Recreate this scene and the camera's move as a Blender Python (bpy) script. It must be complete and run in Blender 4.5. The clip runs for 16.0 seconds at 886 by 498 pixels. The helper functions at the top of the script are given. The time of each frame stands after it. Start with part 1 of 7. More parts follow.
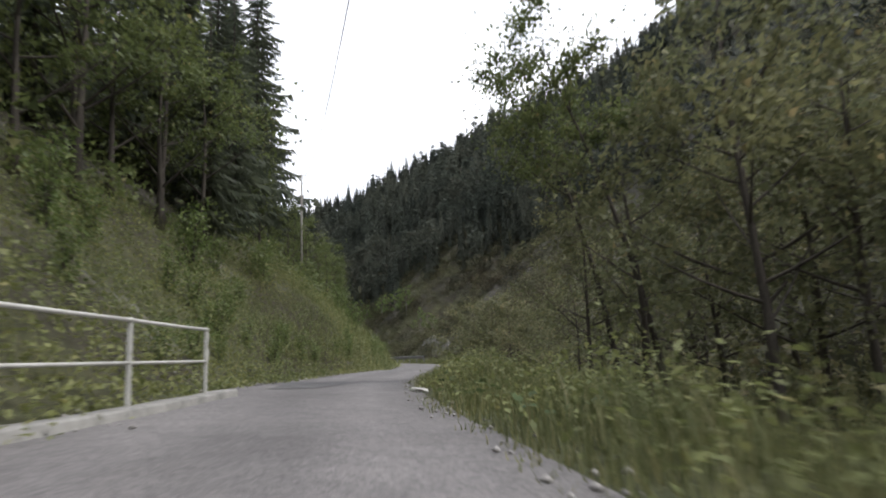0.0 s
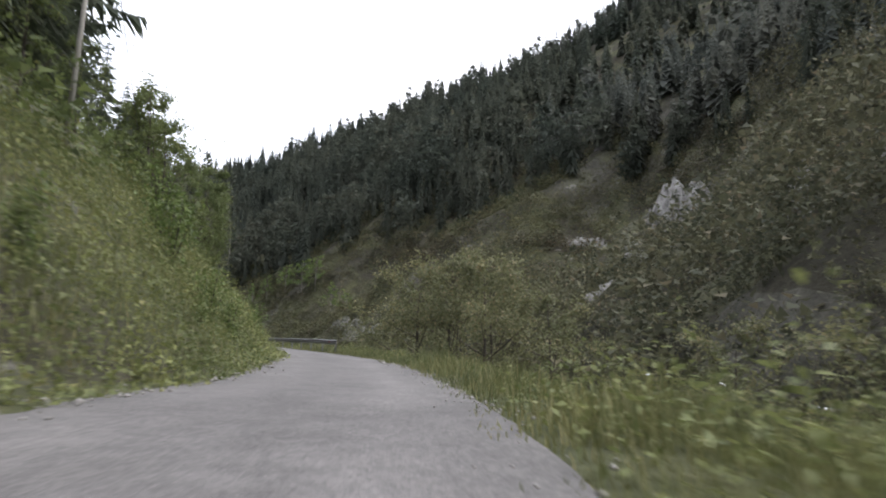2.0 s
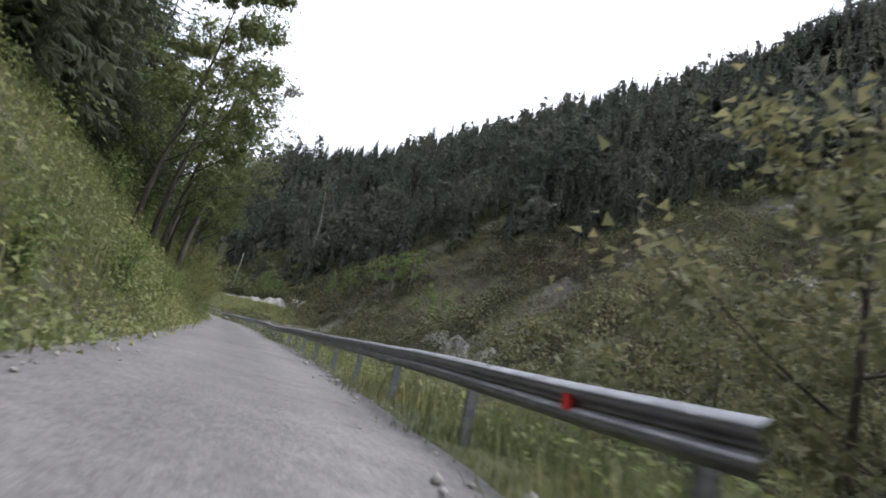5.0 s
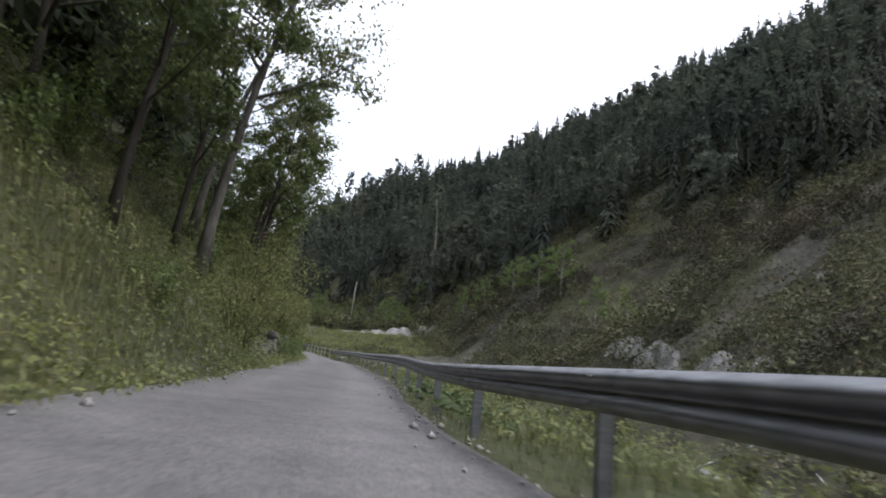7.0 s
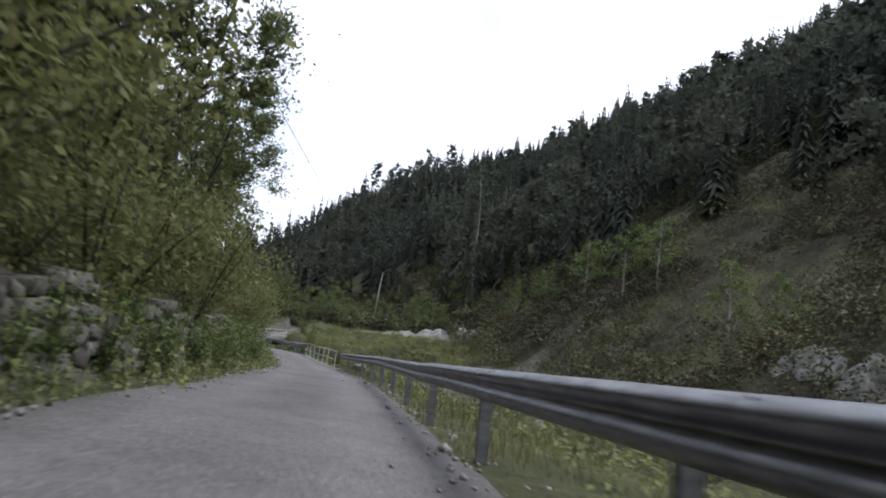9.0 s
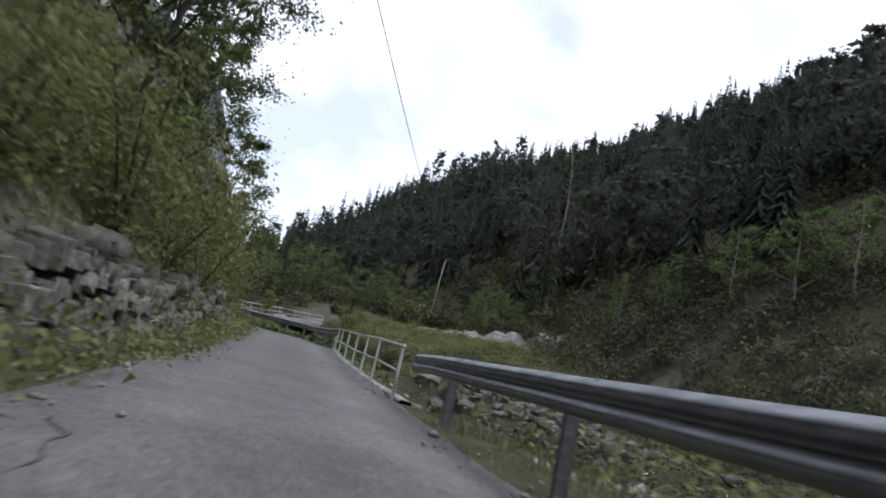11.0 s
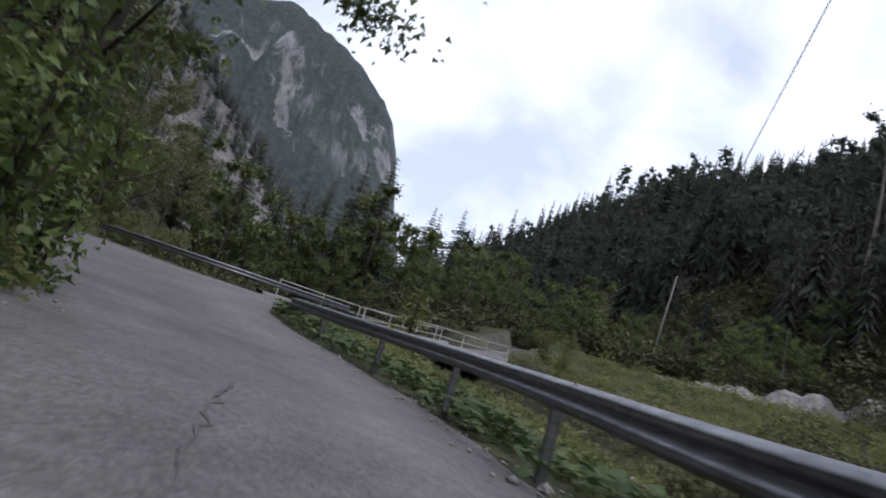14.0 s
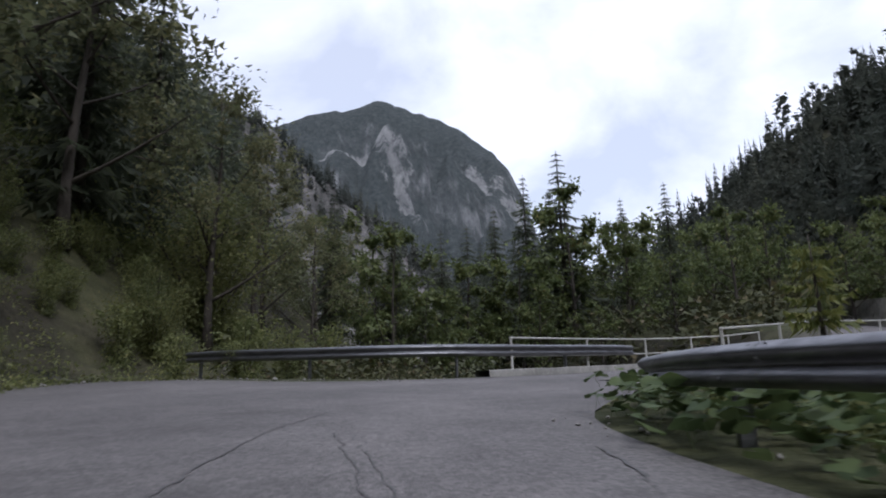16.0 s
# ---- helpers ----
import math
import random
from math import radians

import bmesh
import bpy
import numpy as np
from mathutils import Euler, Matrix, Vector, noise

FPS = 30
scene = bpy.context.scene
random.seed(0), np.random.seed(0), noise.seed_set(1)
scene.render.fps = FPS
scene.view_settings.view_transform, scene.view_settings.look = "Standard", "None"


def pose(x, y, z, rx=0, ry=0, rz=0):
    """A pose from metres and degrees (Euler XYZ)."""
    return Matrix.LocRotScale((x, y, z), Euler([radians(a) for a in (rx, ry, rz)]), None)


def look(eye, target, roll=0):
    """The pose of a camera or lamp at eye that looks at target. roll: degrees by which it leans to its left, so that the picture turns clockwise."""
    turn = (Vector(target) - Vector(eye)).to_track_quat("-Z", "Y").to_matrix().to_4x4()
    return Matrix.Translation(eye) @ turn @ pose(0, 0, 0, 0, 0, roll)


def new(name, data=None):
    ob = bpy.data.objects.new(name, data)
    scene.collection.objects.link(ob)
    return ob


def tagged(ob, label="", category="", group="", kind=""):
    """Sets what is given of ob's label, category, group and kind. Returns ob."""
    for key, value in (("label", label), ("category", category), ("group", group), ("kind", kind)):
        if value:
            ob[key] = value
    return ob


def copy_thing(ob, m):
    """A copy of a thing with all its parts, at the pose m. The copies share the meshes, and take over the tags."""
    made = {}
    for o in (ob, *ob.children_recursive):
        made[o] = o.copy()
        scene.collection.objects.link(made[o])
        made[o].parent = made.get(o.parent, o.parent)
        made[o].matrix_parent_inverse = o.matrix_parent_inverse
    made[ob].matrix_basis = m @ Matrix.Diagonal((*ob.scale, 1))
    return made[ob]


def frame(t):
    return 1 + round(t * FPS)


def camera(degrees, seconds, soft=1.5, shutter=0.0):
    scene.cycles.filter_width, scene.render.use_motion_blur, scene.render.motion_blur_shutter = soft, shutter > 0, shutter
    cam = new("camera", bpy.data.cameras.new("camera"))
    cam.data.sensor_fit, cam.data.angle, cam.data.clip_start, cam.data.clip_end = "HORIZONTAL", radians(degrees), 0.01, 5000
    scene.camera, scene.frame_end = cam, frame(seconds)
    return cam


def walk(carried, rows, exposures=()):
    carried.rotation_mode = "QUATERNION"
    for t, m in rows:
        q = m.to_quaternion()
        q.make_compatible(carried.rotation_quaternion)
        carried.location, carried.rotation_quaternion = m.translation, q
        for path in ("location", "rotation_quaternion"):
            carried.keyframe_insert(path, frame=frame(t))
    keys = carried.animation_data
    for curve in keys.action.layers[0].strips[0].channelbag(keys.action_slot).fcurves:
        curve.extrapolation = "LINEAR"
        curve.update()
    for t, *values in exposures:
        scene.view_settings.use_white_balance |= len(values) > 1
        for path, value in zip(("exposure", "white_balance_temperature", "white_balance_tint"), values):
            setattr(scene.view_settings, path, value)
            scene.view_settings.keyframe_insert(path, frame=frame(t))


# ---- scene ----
# ---- the camera: a motorcycle's, low over the road, leaning into the bends ----
cam = camera(66.8, 16.0, soft=1.9, shutter=0.22)
PATH = [
    (0.0, 0.00, 0.00, 0.75, 101.00, 3.00, 0.00),
    (0.5, -0.71, 8.49, 1.10, 100.91, 2.70, -2.18),
    (1.0, -1.25, 17.04, 1.40, 100.69, 1.35, -3.10),
    (1.5, -1.47, 24.80, 1.60, 100.09, 1.70, -5.44),
    (2.0, -1.32, 33.84, 1.92, 99.97, -0.93, -8.02),
    (2.5, -0.91, 41.74, 2.18, 100.15, -5.93, -10.22),
    (3.0, -0.73, 48.97, 2.33, 100.76, -10.22, -11.24),
    (3.5, -0.89, 55.78, 2.65, 101.22, -13.30, -9.85),
    (4.0, -1.42, 62.96, 2.86, 101.46, -14.22, -6.77),
    (4.5, -2.38, 69.88, 3.12, 101.72, -13.44, -4.37),
    (7.0, -11.17, 106.42, 4.56, 101.87, -5.33, 9.16),
    (7.5, -13.15, 113.66, 4.79, 101.91, -4.65, 10.32),
    (8.0, -15.29, 120.92, 5.03, 102.13, -5.05, 10.35),
    (8.5, -17.70, 128.23, 5.43, 102.31, -5.81, 10.37),
    (11.0, -29.06, 158.51, 6.74, 102.23, -12.21, 14.39),
    (11.5, -31.94, 164.58, 7.01, 102.27, -10.20, 16.86),
    (12.0, -34.81, 170.21, 7.31, 102.04, -8.44, 18.63),
    (12.5, -37.53, 175.33, 7.68, 101.94, -7.61, 20.11),
    (13.0, -40.03, 180.02, 8.03, 102.02, -8.63, 20.92),
    (13.5, -42.52, 184.42, 8.36, 102.21, -12.56, 22.79),
    (14.0, -45.46, 188.51, 8.60, 101.77, -16.91, 27.76),
    (14.5, -48.57, 192.05, 8.87, 101.82, -18.46, 33.31),
    (15.0, -52.06, 195.16, 9.09, 102.44, -17.03, 40.11),
    (15.5, -55.32, 197.75, 9.34, 103.26, -7.40, 44.99),
    (16.0, -58.29, 200.16, 9.55, 103.74, 1.69, 45.16),
]
EXPOSURES = [(0.0, 0.8, 6250, 11), (2.0, 1.08, 6170, 11), (3.5, 1.32, 6120, 11), (4.5, 1.18, 6060, 11), (7.0, 0.81, 5980, 11), (8.5, 0.69, 5920, 11), (11.0, 0.35, 5820, 12), (12.5, 0.2, 5800, 13), (16.0, 0.1, 5720, 15)]
walk(cam, [(t, pose(x, y, z, rx, ry, rz)) for t, x, y, z, rx, ry, rz in PATH], EXPOSURES)

# ---- world, sun ----
SUN_ELEV, SUN_TURN = 52.0, 105.0  # degrees; the turn is clockwise from north (+y)
world = bpy.data.worlds.new("sky")
scene.world = world
world.use_nodes = True
wt = world.node_tree
wt.nodes.clear()


def wnode(kind, **kw):
    n = wt.nodes.new(kind)
    for k, v in kw.items():
        n.inputs[k].default_value = v
    return n


w_out = wt.nodes.new("ShaderNodeOutputWorld")
w_bg = wnode("ShaderNodeBackground", Strength=0.1)
w_sky = wt.nodes.new("ShaderNodeTexSky")
w_sky.sky_type, w_sky.sun_disc = "NISHITA", False
w_sky.sun_elevation, w_sky.sun_rotation = radians(SUN_ELEV), radians(SUN_TURN)
w_sky.air_density, w_sky.dust_density, w_sky.ozone_density = 1.0, 2.0, 1.0
w_co = wt.nodes.new("ShaderNodeTexCoord")
w_map = wt.nodes.new("ShaderNodeMapping")
w_map.inputs["Scale"].default_value = (1.0, 1.0, 1.7)
w_n = wnode("ShaderNodeTexNoise", Scale=2.6, Detail=7.0, Roughness=0.52, Distortion=0.3)
w_r = wt.nodes.new("ShaderNodeValToRGB")
w_r.color_ramp.elements[0].position, w_r.color_ramp.elements[1].position = 0.40, 0.60
w_r.color_ramp.elements[0].color, w_r.color_ramp.elements[1].color = (0.55, 0.55, 0.55, 1), (1, 1, 1, 1)
w_mix = wt.nodes.new("ShaderNodeMix")
w_mix.data_type = "RGBA"
CLOUD = 11.2
w_mix.inputs["B"].default_value = (CLOUD, CLOUD * 1.0, CLOUD * 1.03, 1)
wt.links.new(w_co.outputs["Generated"], w_map.inputs["Vector"])
wt.links.new(w_map.outputs["Vector"], w_n.inputs["Vector"])
wt.links.new(w_n.outputs["Fac"], w_r.inputs["Fac"])
wt.links.new(w_r.outputs["Color"], w_mix.inputs["Factor"])
w_thin = wt.nodes.new("ShaderNodeMix")
w_thin.data_type, w_thin.blend_type = "RGBA", "MULTIPLY"
w_thin.inputs["Factor"].default_value = 1.0
w_thin.inputs["B"].default_value = (1.0, 1.08, 1.04, 1)
wt.links.new(w_sky.outputs["Color"], w_thin.inputs["A"])
wt.links.new(w_thin.outputs["Result"], w_mix.inputs["A"])
wt.links.new(w_mix.outputs["Result"], w_bg.inputs["Color"])
wt.links.new(w_bg.outputs["Background"], w_out.inputs["Surface"])

sun = new("sun", bpy.data.lights.new("sun", "SUN"))
sun.data.energy, sun.data.angle, sun.data.color = 1.45, radians(16), (1.0, 0.96, 0.9)
a_t, a_e = radians(SUN_TURN), radians(SUN_ELEV)
sun.matrix_world = look((math.sin(a_t) * math.cos(a_e) * 300, math.cos(a_t) * math.cos(a_e) * 300, math.sin(a_e) * 300), (0, 0, 0))

# ---- materials ----
def material(name, build):
    m = bpy.data.materials.new(name)
    m.use_nodes = True
    nt = m.node_tree
    b = nt.nodes["Principled BSDF"]
    build(nt, b)
    return m


def N(nt, kind, **kw):
    n = nt.nodes.new(kind)
    for k, v in kw.items():
        n.inputs[k.replace("_", " ")].default_value = v
    return n


def ramp(nt, fac, stops):
    r = nt.nodes.new("ShaderNodeValToRGB")
    e = r.color_ramp.elements
    while len(e) < len(stops):
        e.new(0.5)
    for i, (p, c) in enumerate(stops):
        e[i].position, e[i].color = p, (*c, 1)
    nt.links.new(fac, r.inputs["Fac"])
    return r.outputs["Color"]


def noise_fac(nt, scale, detail=5.0, rough=0.55, stretch=None):
    co = nt.nodes.new("ShaderNodeTexCoord")
    n = N(nt, "ShaderNodeTexNoise", Scale=scale, Detail=detail, Roughness=rough)
    if stretch:
        mp = nt.nodes.new("ShaderNodeMapping")
        mp.inputs["Scale"].default_value = stretch
        nt.links.new(co.outputs["Object"], mp.inputs["Vector"])
        nt.links.new(mp.outputs["Vector"], n.inputs["Vector"])
    else:
        nt.links.new(co.outputs["Object"], n.inputs["Vector"])
    return n.outputs["Fac"]


def mix(nt, fac, a, b, mode="MIX"):
    m = nt.nodes.new("ShaderNodeMix")
    m.data_type, m.blend_type = "RGBA", mode
    for sock, v in (("Factor", fac), ("A", a), ("B", b)):
        if hasattr(v, "is_linked"):
            nt.links.new(v, m.inputs[sock])
        elif sock == "Factor":
            m.inputs[sock].default_value = v
        else:
            m.inputs[sock].default_value = (*v, 1)
    return m.outputs["Result"]


def bump(nt, b, fac, strength=0.3, dist=0.02):
    bp = N(nt, "ShaderNodeBump", Strength=strength, Distance=dist)
    nt.links.new(fac, bp.inputs["Height"])
    nt.links.new(bp.outputs["Normal"], b.inputs["Normal"])


def leafy(name, dark, light, dry=None, dry_share=0.1, gloss=0.55, through_light=0.3, patch=0.35):
    """Foliage: every leaf its own shade, larger patches of tone, some light through the blade."""
    def build(nt, b):
        g = nt.nodes.new("ShaderNodeNewGeometry")
        stops = [(0.0, dark), (1.0 - (dry_share if dry else 0), light)]
        if dry:
            stops.append((1.0, dry))
        c = ramp(nt, g.outputs["Random Per Island"], stops)
        big = ramp(nt, noise_fac(nt, patch, 3.0), [(0.32, (0.66, 0.72, 0.66)), (0.68, (1.28, 1.22, 1.05))])
        c = mix(nt, 1.0, c, big, "MULTIPLY")
        nt.links.new(c, b.inputs["Base Color"])
        b.inputs["Roughness"].default_value = gloss
        b.inputs["Specular IOR Level"].default_value = 0.3
        tr = N(nt, "ShaderNodeBsdfTranslucent")
        nt.links.new(c, tr.inputs["Color"])
        ms = N(nt, "ShaderNodeMixShader", Fac=through_light)
        nt.links.new(b.outputs["BSDF"], ms.inputs[1])
        nt.links.new(tr.outputs["BSDF"], ms.inputs[2])
        nt.links.new(ms.outputs["Shader"], nt.nodes["Material Output"].inputs["Surface"])
    return material(name, build)


def rough_stuff(name, stops, scale, fine, roughness=0.9, bump_size=0.05, bump_strength=0.6, stretch=None):
    def build(nt, b):
        f1 = noise_fac(nt, scale, 6.0, 0.6, stretch)
        f2 = noise_fac(nt, fine, 6.0, 0.65)
        c = ramp(nt, f1, stops)
        c = mix(nt, 0.55, c, ramp(nt, f2, [(0.3, (0.55, 0.55, 0.55)), (0.7, (1.35, 1.33, 1.3))]), "MULTIPLY")
        nt.links.new(c, b.inputs["Base Color"])
        b.inputs["Roughness"].default_value = roughness
        b.inputs["Specular IOR Level"].default_value = 0.25
        bump(nt, b, f2, bump_strength, bump_size)
    return material(name, build)


def asphalt_build(nt, b):
    co = nt.nodes.new("ShaderNodeTexCoord")
    big = noise_fac(nt, 0.35, 4.0)
    mid = noise_fac(nt, 2.2, 5.0)
    grain = N(nt, "ShaderNodeTexVoronoi", Scale=70.0)
    nt.links.new(co.outputs["Object"], grain.inputs["Vector"])
    c = ramp(nt, big, [(0.3, (0.115, 0.108, 0.107)), (0.7, (0.16, 0.151, 0.149))])
    c = mix(nt, 0.6, c, ramp(nt, mid, [(0.3, (0.8, 0.8, 0.8)), (0.7, (1.15, 1.15, 1.15))]), "MULTIPLY")
    coarse = N(nt, "ShaderNodeTexVoronoi", Scale=28.0)
    nt.links.new(co.outputs["Object"], coarse.inputs["Vector"])
    c = mix(nt, 0.75, c, ramp(nt, coarse.outputs["Color"], [(0.15, (0.7, 0.7, 0.7)), (0.85, (1.3, 1.29, 1.28))]), "MULTIPLY")
    stain = noise_fac(nt, 0.8, 7.0, 0.7)
    c = mix(nt, 0.5, c, ramp(nt, stain, [(0.36, (0.72, 0.71, 0.71)), (0.5, (1.0, 1.0, 1.0)), (0.66, (1.18, 1.17, 1.15))]), "MULTIPLY")
    c = mix(nt, 0.8, c, ramp(nt, grain.outputs["Color"], [(0.1, (0.6, 0.6, 0.6)), (0.9, (1.4, 1.38, 1.36))]), "MULTIPLY")
    at = nt.nodes.new("ShaderNodeAttribute")
    at.attribute_name = "across"
    tracks = ramp(nt, at.outputs["Fac"], [(0.02, (0.86, 0.86, 0.85)), (0.12, (0.97, 0.97, 0.97)), (0.26, (1.16, 1.16, 1.16)), (0.42, (0.93, 0.93, 0.93)), (0.6, (0.93, 0.93, 0.93)), (0.76, (1.14, 1.14, 1.14)), (0.9, (1.0, 1.0, 1.0)), (0.99, (0.9, 0.9, 0.89))])
    c = mix(nt, 0.9, c, tracks, "MULTIPLY")
    nt.links.new(c, b.inputs["Base Color"])
    b.inputs["Roughness"].default_value = 0.82
    b.inputs["Specular IOR Level"].default_value = 0.35
    bump(nt, b, grain.outputs["Distance"], 0.5, 0.006)


def steel_build(nt, b):
    f = noise_fac(nt, 3.0, 5.0, 0.6, (1, 1, 6))
    c = ramp(nt, f, [(0.3, (0.13, 0.13, 0.14)), (0.55, (0.21, 0.21, 0.222)), (0.8, (0.3, 0.3, 0.312))])
    nt.links.new(c, b.inputs["Base Color"])
    b.inputs["Metallic"].default_value = 0.88
    nt.links.new(ramp(nt, f, [(0.2, (0.52, 0.52, 0.52)), (0.8, (0.36, 0.36, 0.36))]), b.inputs["Roughness"])


def rail_paint_build(nt, b):
    f = noise_fac(nt, 9.0, 6.0, 0.7)
    c = ramp(nt, f, [(0.28, (0.2, 0.17, 0.13)), (0.4, (0.42, 0.41, 0.38)), (0.7, (0.56, 0.55, 0.52))])
    nt.links.new(c, b.inputs["Base Color"])
    b.inputs["Roughness"].default_value = 0.6
    bump(nt, b, f, 0.15, 0.004)


def ground_build(nt, b):
    """Soil, moss, dry grass; bare rock where the slope is steep."""
    g = nt.nodes.new("ShaderNodeNewGeometry")
    sep = nt.nodes.new("ShaderNodeSeparateXYZ")
    nt.links.new(g.outputs["True Normal"], sep.inputs["Vector"])
    f1, f2, f3 = noise_fac(nt, 0.09, 6.0), noise_fac(nt, 1.3, 6.0, 0.65), noise_fac(nt, 9.0, 5.0, 0.7)
    soil = ramp(nt, f2, [(0.25, (0.03, 0.028, 0.022)), (0.5, (0.046, 0.042, 0.031)), (0.75, (0.075, 0.067, 0.05))])
    rock = ramp(nt, f2, [(0.25, (0.1, 0.095, 0.09)), (0.5, (0.22, 0.21, 0.2)), (0.75, (0.34, 0.33, 0.31))])
    green = ramp(nt, f2, [(0.25, (0.034, 0.038, 0.02)), (0.5, (0.055, 0.06, 0.031)), (0.75, (0.09, 0.088, 0.052))])
    flat = ramp(nt, sep.outputs["Z"], [(0.84, (0, 0, 0)), (0.95, (1, 1, 1))])
    soil = mix(nt, flat, soil, green)
    sward = ramp(nt, noise_fac(nt, 0.13, 5.0, 0.6), [(0.46, (0, 0, 0)), (0.6, (0.85, 0.85, 0.85))])
    soil = mix(nt, sward, soil, ramp(nt, f2, [(0.25, (0.045, 0.048, 0.025)), (0.5, (0.078, 0.08, 0.042)), (0.75, (0.125, 0.12, 0.066))]))
    steep = ramp(nt, sep.outputs["Z"], [(0.5, (0.3, 0.3, 0.3)), (0.62, (0, 0, 0))])
    scree = ramp(nt, noise_fac(nt, 0.16, 9.0, 0.68), [(0.61, (0, 0, 0)), (0.67, (0.8, 0.8, 0.8))])
    slope = ramp(nt, sep.outputs["Z"], [(0.8, (1, 1, 1)), (0.9, (0, 0, 0))])
    steep = mix(nt, 1.0, steep, mix(nt, 1.0, scree, slope, "MULTIPLY"), "LIGHTEN")
    c = mix(nt, steep, soil, rock)
    c = mix(nt, 0.5, c, ramp(nt, f3, [(0.3, (0.5, 0.5, 0.5)), (0.7, (1.4, 1.4, 1.35))]), "MULTIPLY")
    c = mix(nt, 0.5, c, ramp(nt, f1, [(0.3, (0.7, 0.75, 0.7)), (0.7, (1.25, 1.2, 1.1))]), "MULTIPLY")
    nt.links.new(c, b.inputs["Base Color"])
    b.inputs["Roughness"].default_value = 0.95
    b.inputs["Specular IOR Level"].default_value = 0.15
    bump(nt, b, f2, 0.9, 0.25)


# bare rock on the great mountain: centre, width and height in metres, lean of the streak
BARE = [((-700, 757, 318), 24, 55, 0.2), ((-655, 735, 245), 10, 46, 0.3), ((-795, 755, 382), 44, 20, -0.9), ((-650, 865, 335), 22, 50, 0.3), ((-600, 890, 285), 22, 60, 0.3)]


def mountain_build(nt, b):
    """Dark mountain forest with pale limestone showing in streaks and on steep walls."""
    g = nt.nodes.new("ShaderNodeNewGeometry")
    sep = nt.nodes.new("ShaderNodeSeparateXYZ")
    nt.links.new(g.outputs["Normal"], sep.inputs["Vector"])

    def calc(kind, a, c, d=None):
        n = nt.nodes.new("ShaderNodeMath")
        n.operation = kind
        for sock, v in zip(n.inputs, (a, c, d)):
            if hasattr(v, "is_linked"):
                nt.links.new(v, sock)
            elif v is not None:
                sock.default_value = v
        return n.outputs["Value"]

    def along_axis(v, centre):
        m = nt.nodes.new("ShaderNodeVectorMath")
        m.operation = "DOT_PRODUCT"
        nt.links.new(g.outputs["Position"], m.inputs[0])
        m.inputs[1].default_value = v
        return calc("SUBTRACT", m.outputs["Value"], sum(p * q for p, q in zip(v, centre)))

    broad = noise_fac(nt, 0.011, 8.0, 0.62, (1, 1, 0.6))
    streak = noise_fac(nt, 0.05, 9.0, 0.72, (1, 1, 0.35))
    fine = noise_fac(nt, 0.16, 6.0, 0.7)
    # rock and wood tones are slightly blued, a painted haze for the kilometre between
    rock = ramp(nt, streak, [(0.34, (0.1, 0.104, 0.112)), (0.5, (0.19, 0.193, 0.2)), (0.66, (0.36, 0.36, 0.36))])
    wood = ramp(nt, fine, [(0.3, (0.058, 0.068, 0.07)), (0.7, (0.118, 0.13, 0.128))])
    steep = calc("MULTIPLY_ADD", broad, 1.1, sep.outputs["Z"])
    bare = ramp(nt, steep, [(0.86, (0.75, 0.75, 0.75)), (1.0, (0, 0, 0))])
    bare = mix(nt, 1.0, bare, ramp(nt, streak, [(0.4, (0.15, 0.15, 0.15)), (0.58, (1, 1, 1))]), "MULTIPLY")
    colour = mix(nt, bare, wood, rock)
    pale = ramp(nt, streak, [(0.34, (0.15, 0.152, 0.155)), (0.5, (0.25, 0.25, 0.25)), (0.68, (0.42, 0.415, 0.405))])
    for centre, wide, tall, lean in BARE:
        u = along_axis((0.66 / wide, 0.75 / wide, lean / wide), centre)
        v = along_axis((0, 0, 1 / tall), centre)
        r = calc("ADD", calc("MULTIPLY", u, u), calc("MULTIPLY", v, v))
        r = calc("MULTIPLY_ADD", streak, -7.0, r)
        colour = mix(nt, ramp(nt, calc("ADD", r, 3.2), [(0.0, (0.9, 0.9, 0.9)), (0.55, (0, 0, 0))]), colour, pale)
    nt.links.new(colour, b.inputs["Base Color"])
    b.inputs["Roughness"].default_value = 1.0
    b.inputs["Specular IOR Level"].default_value = 0.1
    bump(nt, b, streak, 1.0, 16.0)


M_ASPHALT = material("worn_asphalt", asphalt_build)
M_GROUND = material("hillside_soil", ground_build)
M_MOUNTAIN = material("limestone_mountain", mountain_build)
M_STEEL = material("galvanised_steel", steel_build)
M_RAIL = material("weathered_pale_paint", rail_paint_build)
M_TAR = rough_stuff("tar_seam", [(0.3, (0.08, 0.077, 0.076)), (0.7, (0.12, 0.116, 0.115))], 3.0, 30.0, 0.7, 0.004, 0.3)
M_ROCK = rough_stuff("grey_limestone", [(0.3, (0.07, 0.067, 0.062)), (0.55, (0.14, 0.135, 0.126)), (0.75, (0.26, 0.25, 0.237))], 1.2, 9.0, 0.92, 0.05, 0.8)
M_WALL = rough_stuff("grey_wall_stone", [(0.3, (0.12, 0.116, 0.108)), (0.52, (0.23, 0.223, 0.21)), (0.75, (0.38, 0.37, 0.355))], 1.6, 9.0, 0.92, 0.05, 0.8)
M_PALEROCK = rough_stuff("pale_limestone", [(0.3, (0.07, 0.067, 0.062)), (0.46, (0.17, 0.163, 0.155)), (0.6, (0.27, 0.262, 0.25)), (0.78, (0.38, 0.37, 0.355))], 0.9, 3.0, 0.95, 0.1, 0.8, (1, 1, 0.4))
